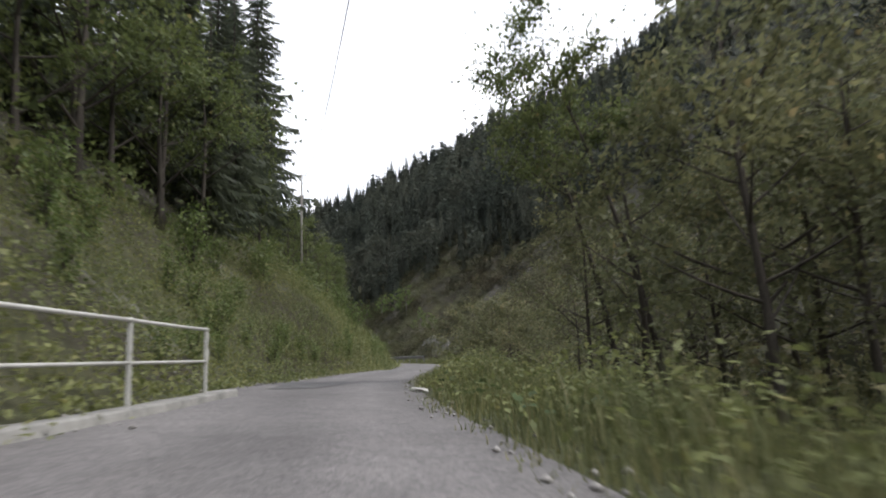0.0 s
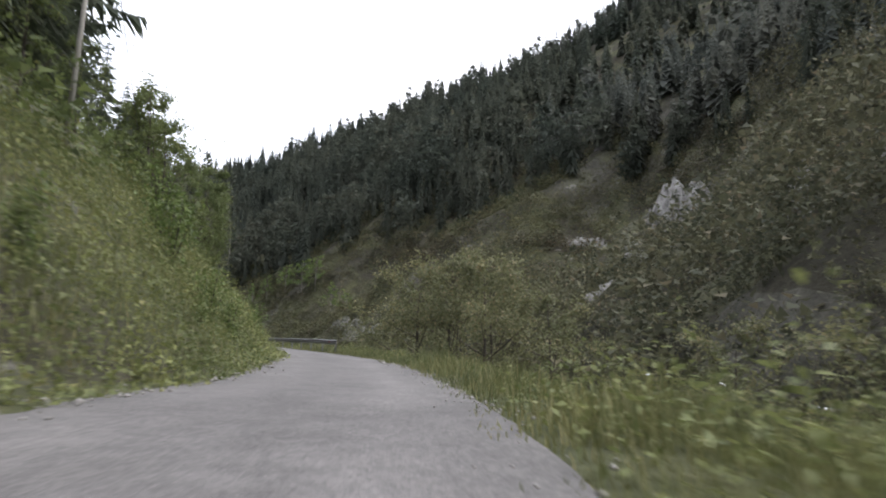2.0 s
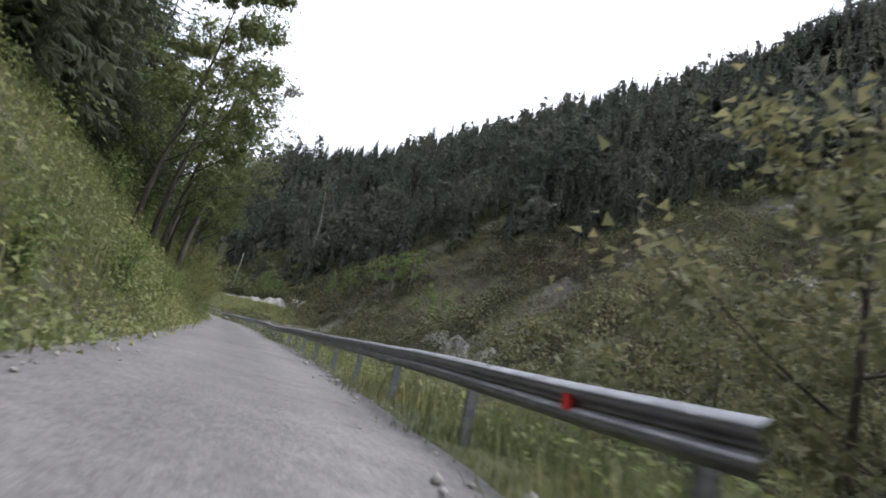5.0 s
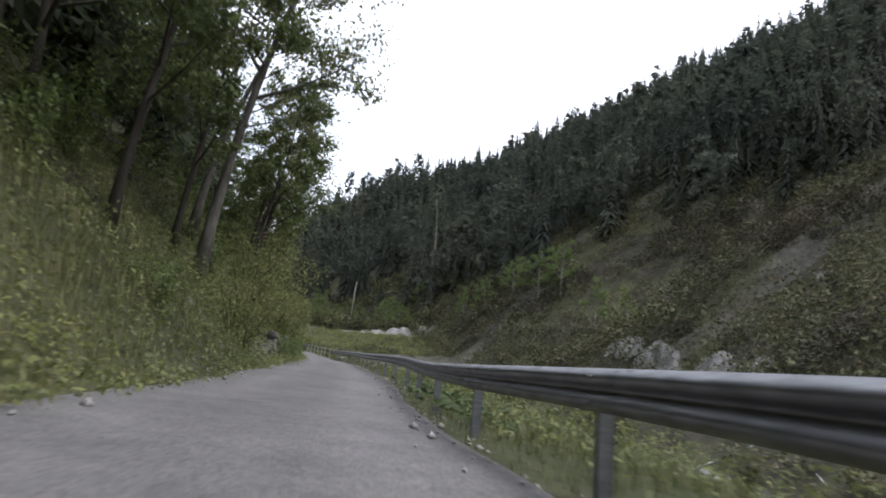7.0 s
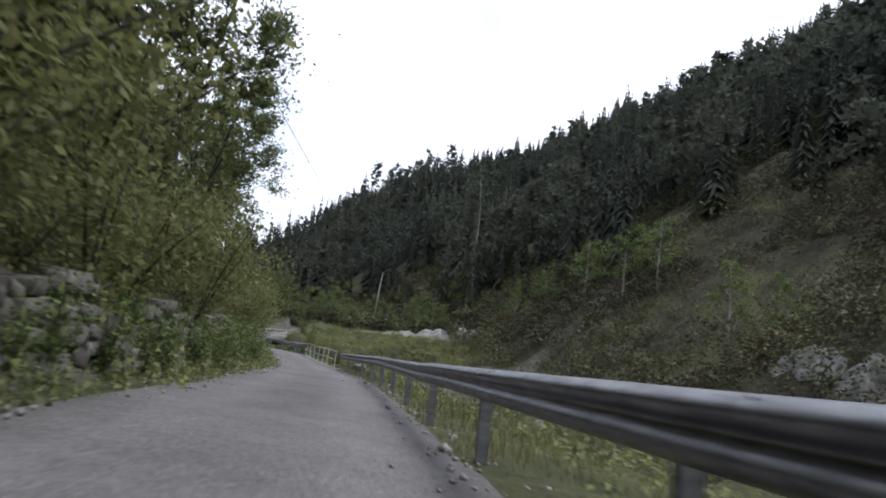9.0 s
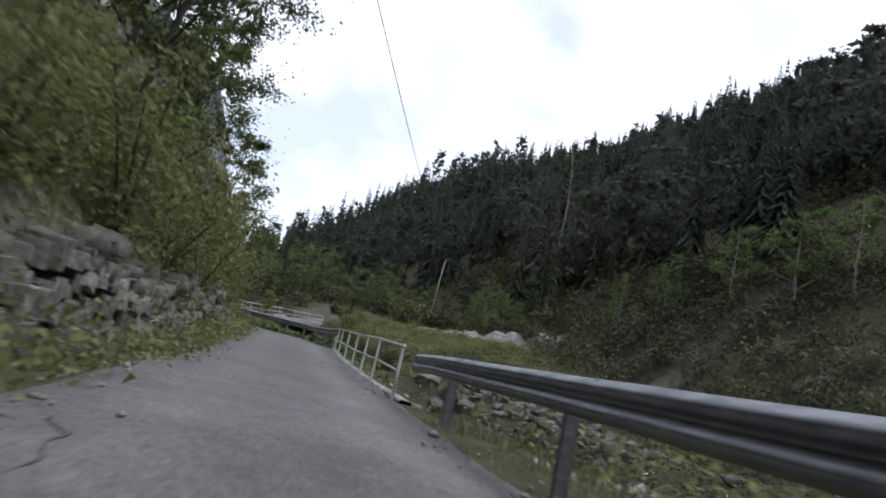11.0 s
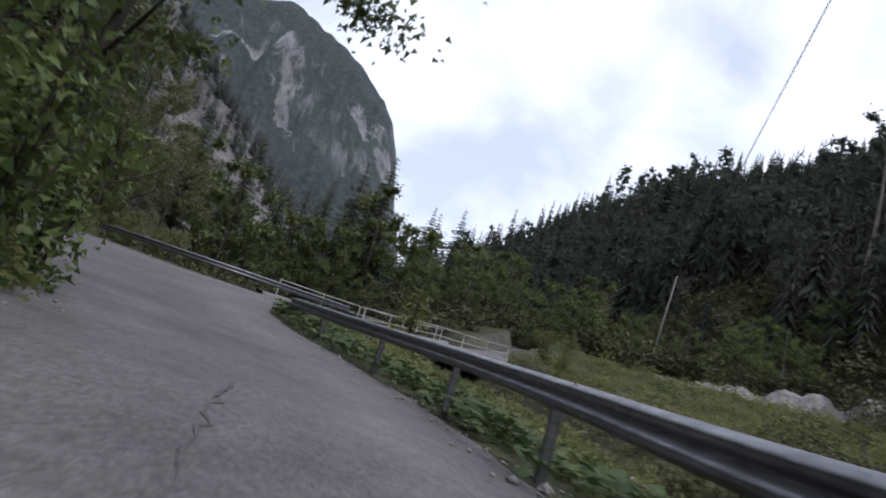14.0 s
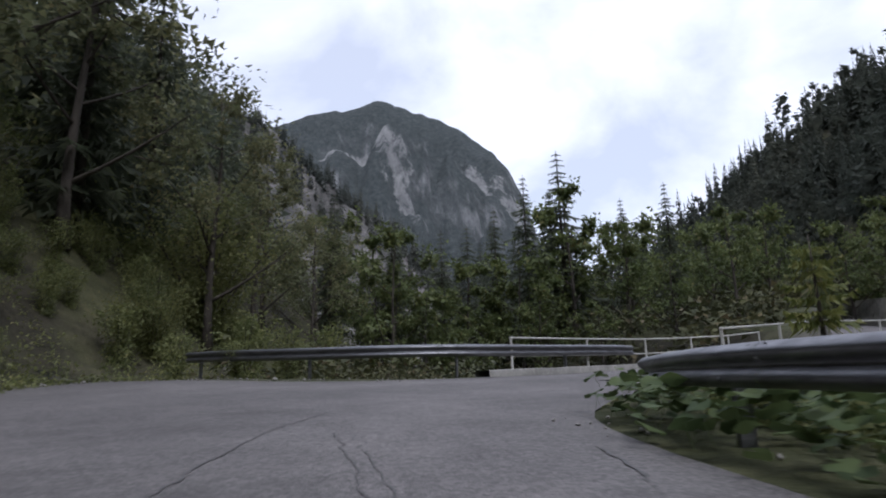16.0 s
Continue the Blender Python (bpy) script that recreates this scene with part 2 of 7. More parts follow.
M_SPUR = rough_stuff("reddish_crag", [(0.3, (0.06, 0.06, 0.055)), (0.48, (0.11, 0.105, 0.1)), (0.6, (0.2, 0.187, 0.182)), (0.78, (0.33, 0.31, 0.3))], 0.07, 0.5, 0.95, 1.5, 0.8, (1, 1, 0.6))
# the ridge's forest colour carries the blue haze of distance
M_RIDGE = rough_stuff("haze_tinted_forest", [(0.3, (0.11, 0.135, 0.17)), (0.7, (0.15, 0.18, 0.215))], 0.02, 0.08, 1.0, 6.0, 0.5)
M_PETAL = rough_stuff("white_petals", [(0.3, (0.6, 0.6, 0.52)), (0.7, (0.78, 0.78, 0.72))], 20.0, 60.0, 0.7, 0.002, 0.2)
M_PATCH = rough_stuff("dark_road_patch", [(0.3, (0.088, 0.085, 0.085)), (0.7, (0.122, 0.118, 0.117))], 1.5, 55.0, 0.8, 0.004, 0.4)
M_GRAVEL = rough_stuff("pale_gravel", [(0.3, (0.2, 0.19, 0.18)), (0.7, (0.42, 0.4, 0.38))], 1.5, 28.0, 0.95, 0.02, 0.8)
M_LIMEWASH = rough_stuff("worn_whitewash", [(0.3, (0.4, 0.39, 0.36)), (0.6, (0.62, 0.61, 0.58))], 6.0, 30.0, 0.9, 0.006, 0.4)
M_CONCRETE = rough_stuff("old_concrete", [(0.3, (0.16, 0.155, 0.145)), (0.7, (0.32, 0.31, 0.29))], 1.5, 14.0, 0.9, 0.01, 0.4)
M_BARK = rough_stuff("grey_brown_bark", [(0.3, (0.035, 0.03, 0.025)), (0.7, (0.09, 0.078, 0.066))], 5.0, 22.0, 0.95, 0.02, 0.8, (1, 1, 0.2))
M_PALEBARK = rough_stuff("pale_bark", [(0.3, (0.1, 0.09, 0.075)), (0.7, (0.3, 0.28, 0.25))], 5.0, 22.0, 0.95, 0.02, 0.6, (1, 1, 0.25))
M_PINEBARK = rough_stuff("grey_pine_bark", [(0.3, (0.06, 0.054, 0.048)), (0.7, (0.17, 0.158, 0.142))], 5.0, 22.0, 0.95, 0.02, 0.7, (1, 1, 0.25))
M_POLE = rough_stuff("weathered_pole_wood", [(0.3, (0.2, 0.185, 0.165)), (0.7, (0.36, 0.34, 0.31))], 4.0, 18.0, 0.9, 0.01, 0.4, (1, 1, 0.1))


def water_build(nt, b):
    b.inputs["Base Color"].default_value = (0.09, 0.1, 0.09, 1)
    b.inputs["Roughness"].default_value = 0.12
    bump(nt, b, noise_fac(nt, 3.0, 6.0), 0.5, 0.06)


def red_build(nt, b):
    nt.links.new(ramp(nt, noise_fac(nt, 40.0), [(0.3, (0.5, 0.015, 0.02)), (0.7, (0.62, 0.03, 0.03))]), b.inputs["Base Color"])
    b.inputs["Roughness"].default_value = 0.25


def cable_build(nt, b):
    b.inputs["Base Color"].default_value = (0.03, 0.03, 0.033, 1)
    b.inputs["Roughness"].default_value = 0.6


M_WATER = material("shallow_stream", water_build)
M_RED = material("red_reflector", red_build)
M_CABLE = material("black_cable", cable_build)
M_SPRUCE = leafy("spruce_needles", (0.07, 0.08, 0.0625), (0.106, 0.122, 0.085), None, 0, 0.65, 0.45, 0.08)
# distance haze is painted into the far needles: paler and bluer than M_NEARWOOD
M_FARWOOD = leafy("hazed_forest_needles", (0.088, 0.093, 0.092), (0.106, 0.113, 0.109), (0.13, 0.13, 0.115), 0.04, 0.9, 0.5, 0.02)
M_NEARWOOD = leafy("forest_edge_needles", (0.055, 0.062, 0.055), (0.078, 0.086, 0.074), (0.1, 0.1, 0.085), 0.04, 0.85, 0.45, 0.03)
M_HAZEL = leafy("hazel_leaves", (0.14, 0.155, 0.065), (0.25, 0.26, 0.115), (0.28, 0.25, 0.13), 0.1, 0.6, 0.5, 0.3)
M_BROAD = leafy("broad_leaves", (0.0759, 0.114, 0.0379), (0.19, 0.24, 0.0822), (0.2, 0.2, 0.08), 0.05, 0.5, 0.35)
M_DARKLEAF = leafy("dark_broad_leaves", (0.0855, 0.104, 0.0467), (0.162, 0.194, 0.0752), (0.22, 0.194, 0.0907), 0.06, 0.55, 0.42)
M_SCRUB = leafy("dull_scrub_leaves", (0.05, 0.055, 0.032), (0.12, 0.122, 0.062), (0.17, 0.13, 0.085), 0.15, 0.7, 0.2, 0.12)
M_THICKET = leafy("thicket_leaves", (0.04, 0.037, 0.028), (0.085, 0.075, 0.05), (0.12, 0.088, 0.062), 0.2, 0.75, 0.2, 0.1)
M_WILLOW = leafy("willow_leaves", (0.114, 0.121, 0.0675), (0.22, 0.212, 0.122), (0.27, 0.225, 0.15), 0.14, 0.6, 0.45, 0.3)
M_ALDER = leafy("alder_leaves", (0.115, 0.12, 0.072), (0.2, 0.205, 0.112), (0.24, 0.205, 0.12), 0.08, 0.6, 0.5, 0.3)
M_SLOPE = leafy("slope_thicket_leaves", (0.0672, 0.0696, 0.0528), (0.132, 0.13, 0.0864), (0.192, 0.158, 0.12), 0.16, 0.8, 0.35, 0.08)
M_HERB = leafy("herb_leaves", (0.135, 0.155, 0.064), (0.24, 0.258, 0.112), (0.28, 0.26, 0.125), 0.06, 0.55, 0.4)
M_GRASS = leafy("verge_grass", (0.095, 0.106, 0.05), (0.18, 0.19, 0.092), (0.29, 0.265, 0.15), 0.25, 0.6, 0.35, 0.3)
M_BUTTER = leafy("butterbur_leaves", (0.05, 0.078, 0.034), (0.11, 0.145, 0.062), (0.2, 0.2, 0.1), 0.05, 0.7, 0.3, 0.8)

# ---- helpers for shapes ----
def mesh_object(name, verts, faces, mat, parent=None, smooth=False, label="", width=None):
    """One mesh object from arrays: verts (n, 3) and faces (m, 3) or (m, 4)."""
    me = bpy.data.meshes.new(name)
    verts, faces = np.asarray(verts, np.float32), np.asarray(faces, np.int32)
    k = faces.shape[1]
    me.vertices.add(len(verts))
    me.vertices.foreach_set("co", verts.ravel())
    me.loops.add(faces.size)
    me.loops.foreach_set("vertex_index", faces.ravel())
    me.polygons.add(len(faces))
    me.polygons.foreach_set("loop_start", np.arange(0, faces.size, k, dtype=np.int32))
    if smooth:
        me.polygons.foreach_set("use_smooth", np.ones(len(faces), bool))
    me.update(calc_edges=True)
    me.materials.append(mat)
    ob = new(name, me)
    if parent is not None:
        ob.parent = parent
    if label:
        tagged(ob, label)
    return ob


def part(name, bm, mat, parent, label="", smooth=False):
    me = bpy.data.meshes.new(name)
    bm.to_mesh(me)
    bm.free()
    me.materials.append(mat)
    if smooth:
        me.polygons.foreach_set("use_smooth", np.ones(len(me.polygons), bool))
    ob = new(name, me)
    ob.parent = parent
    return tagged(ob, label) if label else ob


def join(chunks):
    """Joins (verts, faces) chunks with equal face sizes."""
    vs, fs, n = [], [], 0
    for v, f in chunks:
        vs.append(v)
        fs.append(np.asarray(f) + n)
        n += len(v)
    return np.vstack(vs), np.vstack(fs)


def tube(points, radii, sides=7, caps=True):
    """Quads of a tube along points."""
    P, R = np.asarray(points, float), np.asarray(radii, float)
    T = np.gradient(P, axis=0)
    T /= np.linalg.norm(T, axis=1)[:, None] + 1e-9
    ref = np.array([0, 0, 1.0]) if abs(T[0, 2]) < 0.8 else np.array([1.0, 0, 0])
    A = np.cross(T, ref)
    A /= np.linalg.norm(A, axis=1)[:, None] + 1e-9
    B = np.cross(T, A)
    ang = np.linspace(0, 2 * np.pi, sides, endpoint=False)
    V = (P[:, None] + R[:, None, None] * (np.cos(ang)[None, :, None] * A[:, None] + np.sin(ang)[None, :, None] * B[:, None])).reshape(-1, 3)
    n = len(P)
    i, j = np.meshgrid(np.arange(n - 1), np.arange(sides), indexing="ij")
    a, b2 = i * sides + j, i * sides + (j + 1) % sides
    F = np.stack([a, b2, b2 + sides, a + sides], -1).reshape(-1, 4)
    if caps:
        V = np.vstack([V, P[:1], P[-1:]])
        c0, c1 = len(V) - 2, len(V) - 1
        j = np.arange(0, sides)
        F = np.vstack([F, np.stack([np.full(sides, c0), (j + 1) % sides, j, j], -1)[:, [0, 1, 2, 2]], np.stack([np.full(sides, c1), (n - 1) * sides + j, (n - 1) * sides + (j + 1) % sides, (n - 1) * sides + (j + 1) % sides], -1)])
    return V, F


def clean(ob):
    """Drops the doubled corners of cap faces."""
    bm = bmesh.new()
    bm.from_mesh(ob.data)
    bmesh.ops.remove_doubles(bm, verts=bm.verts, dist=1e-6)
    bmesh.ops.dissolve_degenerate(bm, edges=bm.edges, dist=1e-6)
    bm.to_mesh(ob.data)
    bm.free()
    return ob


def tube_object(name, points, radii, mat, parent=None, sides=7, label="", smooth=True):
    V, F = tube(points, radii, sides, caps=False)
    bm = bmesh.new()
    vs = [bm.verts.new(v) for v in V]
    for q in F:
        bm.faces.new([vs[k] for k in q])
    bm.faces.new(vs[:sides][::-1])
    bm.faces.new(vs[-sides:])
    me = bpy.data.meshes.new(name)
    bm.to_mesh(me)
    bm.free()
    me.materials.append(mat)
    if smooth:
        me.polygons.foreach_set("use_smooth", np.ones(len(me.polygons), bool))
    ob = new(name, me)
    if parent is not None:
        ob.parent = parent
    return tagged(ob, label) if label else ob


def catmull(pts, per=8):
    P = np.asarray(pts, float)
    Q = np.vstack([2 * P[0] - P[1], P, 2 * P[-1] - P[-2]])
    out = []
    for i in range(1, len(Q) - 2):
        for u in np.linspace(0, 1, per, endpoint=False):
            a, b2, c, d = Q[i - 1], Q[i], Q[i + 1], Q[i + 2]
            out.append(0.5 * (2 * b2 + (c - a) * u + (2 * a - 5 * b2 + 4 * c - d) * u * u + (3 * b2 - a - 3 * c + d) * u ** 3))
    out.append(P[-1])
    return np.array(out)


def along(P, step):
    """Resamples a polyline at even steps."""
    P = np.asarray(P, float)
    s = np.concatenate([[0], np.cumsum(np.linalg.norm(np.diff(P, axis=0), axis=1))])
    n = max(2, int(round(s[-1] / step)) + 1)
    q = np.linspace(0, s[-1], n)
    return np.stack([np.interp(q, s, P[:, k]) for k in range(P.shape[1])], -1)


def near_line(poly, X, Y):
    """Signed distance (right of the line: plus), and the place along the line as a fractional index."""
    shape = np.shape(X)
    X, Y = np.ravel(np.asarray(X, float)), np.ravel(np.asarray(Y, float))
    Q = np.asarray(poly, float)[:, :2]
    n, stride = len(Q) - 1, 6
    seed, best = np.zeros(len(X), int), np.full(len(X), 1e18)
    for i in list(range(0, n + 1, stride)) + [n]:
        d = (X - Q[i, 0]) ** 2 + (Y - Q[i, 1]) ** 2
        m = d < best
        best[m], seed[m] = d[m], i
    best, sign, where = np.full(len(X), 1e9), np.ones(len(X)), np.zeros(len(X))
    for o in range(-stride - 1, stride + 1):
        i = np.clip(seed + o, 0, n - 1)
        ax, ay = Q[i, 0], Q[i, 1]
        dx, dy = Q[i + 1, 0] - ax, Q[i + 1, 1] - ay
        u = np.clip(((X - ax) * dx + (Y - ay) * dy) / (dx * dx + dy * dy + 1e-12), 0, 1)
        d = np.hypot(X - ax - u * dx, Y - ay - u * dy)
        m = d < best - 1e-9
        best = np.where(m, d, best)
        sign = np.where(m, np.where(dx * (Y - ay) - dy * (X - ax) <= 0, 1.0, -1.0), sign)
        where = np.where(m, i + u, where)
    return (best * sign).reshape(shape), where.reshape(shape)


def rnd(ix, iy, seed):
    h = (ix.astype(np.int64) * 374761393 + iy.astype(np.int64) * 668265263 + seed * 974634777) & 0xFFFFFFFF
    h = ((h ^ (h >> 13)) * 1274126177) & 0xFFFFFFFF
    return ((h ^ (h >> 16)) & 0xFFFF) / 65535.0


def vnoise(X, Y, size, seed=0, octaves=3):
    """Smooth value noise about 0, from -1 to 1."""
    out, amp, tot = np.zeros(np.shape(X)), 1.0, 0.0
    for o in range(octaves):
        x, y = np.asarray(X) / size, np.asarray(Y) / size
        ix, iy = np.floor(x), np.floor(y)
        fx, fy = x - ix, y - iy
        fx, fy = fx * fx * (3 - 2 * fx), fy * fy * (3 - 2 * fy)
        a, b2 = rnd(ix, iy, seed + o), rnd(ix + 1, iy, seed + o)
        c, d = rnd(ix, iy + 1, seed + o), rnd(ix + 1, iy + 1, seed + o)
        out += amp * ((a * (1 - fx) + b2 * fx) * (1 - fy) + (c * (1 - fx) + d * fx) * fy - 0.5) * 2
        tot += amp
        amp, size = amp * 0.5, size * 0.5
    return out / tot


# ---- the plan: road line with its heights, edges, stream, foot of the far slope ----
EYE = 0.75
LINE = np.array([(0.6, -40, -1.5), (0.3, -20, -0.75)] + [(x - (0.2 if t in (7.5, 8.0) else 0), y, z - EYE) for t, x, y, z, *_ in PATH] + [(-61, 203.2, 9.1), (-64, 208, 9.75), (-66, 212.5, 10.25), (-66.7, 218, 10.6), (-66.8, 232, 11.7), (-70, 250, 14.0), (-80, 268, 16.5), (-98, 285, 19.0)])
LINE = along(catmull(LINE, 6), 1.0)


def offset_line(rows):
    """Points beside the road line: rows of (y, metres to the right)."""
    y = np.array([r[0] for r in rows])
    P = LINE[(LINE[:, 1] >= rows[0][0]) & (LINE[:, 1] <= rows[-1][0])]
    T = np.gradient(P[:, :2], axis=0)
    T /= np.linalg.norm(T, axis=1)[:, None]
    o = np.interp(P[:, 1], y, [r[1] for r in rows])
    return np.stack([P[:, 0] + T[:, 1] * o, P[:, 1] - T[:, 0] * o], -1)


EDGE_R = np.vstack([offset_line([(-38, 1.2), (5, 1.12), (10, 0.82), (15, 0.64), (20, 0.62), (31, 0.9), (48, 1.6), (62, 1.65), (70, 2.0), (80, 2.2), (94, 1.9), (111, 1.25), (125, 1.05), (135, 1.45), (150, 1.7), (166, 1.62), (184, 1.5)])[::3],
                    [(-43.7, 188.7), (-46.2, 192.6), (-48.7, 196.2), (-51.5, 199), (-54.5, 200.8), (-57.5, 202.4), (-59.8, 204), (-61.5, 205.4), (-62.8, 207.2), (-63.7, 210), (-64.3, 214), (-64.6, 220), (-64.8, 232), (-68, 251), (-78.3, 269.4), (-97, 286.6)]])
EDGE_L = np.vstack([offset_line([(-38, -3.3), (9, -3.3), (20, -4.1), (33, -4.1), (41, -3.4), (49, -3.1), (64, -2.75), (76, -2.05), (86, -1.8), (98, -2.4), (112, -3.1), (124, -3.2), (134, -2.7), (145, -2.1), (162, -1.9), (188, -1.85)])[::3],
                    [(-50.4, 190.6), (-53.4, 192.7), (-57.5, 195), (-61.5, 197), (-67, 199), (-74, 202.8), (-78.2, 206), (-76.6, 208.4), (-73, 209.4), (-70.5, 210.8), (-69.1, 213.4), (-68.7, 218), (-68.8, 232), (-72, 249), (-81.6, 266.4), (-99, 283.4)]])
EDGE_R, EDGE_L = along(catmull(EDGE_R, 5), 0.8), along(catmull(EDGE_L, 5), 0.8)
STREAM = catmull([(10.5, -60), (11.2, 20), (11.2, 70), (5.5, 105), (-6.5, 140), (-17, 163), (-23, 179), (-33, 197), (-49, 214), (-66.8, 224), (-90, 238), (-135, 262)], 5)
FOOT = catmull([(15, -120), (14, 40), (12, 105), (3, 160), (-10, 190), (-26, 219), (-42, 258), (-75, 296), (-112, 332), (-180, 372), (-300, 420)], 4)
CREST = catmull([(260, 40), (190, 210), (128, 345), (74, 402), (37, 440), (-29, 462), (-95, 458), (-145, 445), (-178, 415), (-215, 410), (-300, 450)], 4)
HILL_EDGE = np.vstack([EDGE_L[EDGE_L[:, 1] < 203.5], [(-79, 205.5), (-83.5, 212), (-90, 221), (-105, 237), (-135, 258), (-200, 300), (-320, 360)]])


def in_poly(poly, X, Y):
    inside = np.zeros(X.shape, bool)
    x0, y0 = poly[-1]
    for x1, y1 in poly:
        m = ((y1 > Y) != (y0 > Y)) & (X < (x0 - x1) * (Y - y1) / (y0 - y1 + 1e-12) + x1)
        inside ^= m
        x0, y0 = x1, y1
    return inside


ROAD_PLAN = np.vstack([EDGE_R, EDGE_L[::-1]])


def road_z(X, Y):
    d, w = near_line(LINE, X, Y)
    z = np.interp(w, np.arange(len(LINE)), LINE[:, 2])
    fall = np.interp(Y, [0, 14, 30, 120, 180, 195], [0.05, 0.05, 0.02, 0.02, 0.02, 0.0])
    z = z - fall * np.clip(d, -5, 2)
    plane = 8.8 - 0.073 * (X + 58.3) + 0.061 * (Y - 200.2)
    k = np.clip((Y - 192) / 8, 0, 1) * np.clip((221 - Y) / 8, 0, 1) * np.clip((X + 95) / 10, 0, 1)
    return z * (1 - k) + plane * k


def opposite(X, Y):
    """The far valley side, above its foot."""
    d, s = near_line(FOOT, X, Y)
    q, _ = near_line(CREST, X, Y)
    rib = 1 - 2.2 * np.abs(vnoise(s * 11.0 + 0.25 * d, d * 0.16, 8.0, 17, 3))
    hollow = np.exp(-((X - 58) ** 2 + (Y - 152) ** 2) / (2 * 18.0 ** 2))
    shelf = np.exp(-((X - 38) ** 2 + (Y - 117) ** 2) / (2 * 15.0 ** 2))
    rise = -26 * hollow - 9 * shelf + np.maximum(d, 0) * (0.80 + 0.05 * vnoise(X, Y, 60, 7)) + 5.0 * vnoise(X, Y, 35, 8) * np.clip(d / 25, 0, 1) + 1.2 * vnoise(X, Y, 7, 9) * np.clip(d / 8, 0, 1)
    rise = rise + 2.3 * rib * np.clip(d / 9, 0, 1) * np.clip((110 - d) / 40, 0, 1)
    return rise - 1.25 * np.maximum(q + 4 + 3 * np.clip((25 - X) / 50, 0, 1) * np.clip((X + 130) / 40, 0, 1), 0), d


def height(X, Y, flat=False):
    X, Y = np.asarray(X, float), np.asarray(Y, float)
    zr = road_z(X, Y)
    uR, _ = near_line(EDGE_R, X, Y)
    uL, _ = near_line(HILL_EDGE, X, Y)
    uL = -uL
    far = np.clip((Y - 222) / 25, 0, 1)
    floor = zr * (1 - far) + (9.5 + 0.14 * np.minimum(Y - 205, 100)) * far
    # bank and hill on the near side
    rough = vnoise(X, Y, 9, 1)
    wall = np.clip((Y - 128) / 8, 0, 1) * np.clip((182 - Y) / 5, 0, 1)
    crag = np.clip((Y - 222) / 14, 0, 1) * np.clip((-98 - X) / 45, 0, 1)
    bank = 0.12 * np.clip(uL, 0, 0.5) + 1.0 * np.clip(uL - 0.5 - 0.25 * wall, 0, 9) + 0.78 * np.clip(uL - 9, 0, 90)
    bank = bank + wall * 0.8 * np.clip((uL - 0.8) / 0.25, 0, 1) + crag * 0.95 * np.clip(uL - 5, 0, 22)
    bank = bank + np.clip(uL - 1.0, 0, 4) * 0.22 * rough + np.clip((uL - 8) / 10, 0, 1) * 2.5 * vnoise(X, Y, 25, 2)
    # verge, stream bed
    r, _ = near_line(STREAM, X, Y)
    bed = floor - 3.3 + 0.35 * vnoise(X, Y, 3, 4) + 0.62 * np.clip(np.abs(r) - 3.6, 0, 50)
    drop = np.clip((Y - 167) / 4, 0, 1) * np.clip((189 - Y) / 4, 0, 1)
    verge = floor - 0.03 - 0.16 * np.clip(uR - 0.9, 0, 6) - 0.62 * drop * np.clip(uR - 0.55, 0, 6) + 0.14 * vnoise(X, Y, 2.5, 5) * np.clip(uR - 0.3, 0, 1)
    right = np.where(uR > 0, np.minimum(verge, np.maximum(bed, floor - 4)), np.minimum(floor, bed))
    opp, d = opposite(X, Y)
    opp = opp * np.clip((X + 400) / 120, 0, 1)
    right = right + np.maximum(opp, 0) + np.minimum(opp, 0) * 0
    left = floor + bank
    z = np.where(uL > 0, left, right)
    on_road = (uL <= 0.0) & (uR <= 0.0)
    eL, _ = near_line(EDGE_L, X, Y)
    under = in_poly(ROAD_PLAN, X, Y)
    deck = (Y > 213) & (Y < 231)
    low = zr - 0.04 - 0.35 * np.clip(np.minimum(np.abs(eL), np.abs(uR)) / 0.6 - 0.7, 0, 1)
    z = np.where(under & ~deck, low, z)
    z = np.where((eL <= 0) & (uL < 0) & (Y > 205), np.minimum(floor + 0.02 - 0.05 * np.clip(-eL, 0, 8), bed) + np.maximum(opp, 0), z)
    if not flat:
        z = z + 0.06 * vnoise(X, Y, 1.6, 6) * ~under
    return z


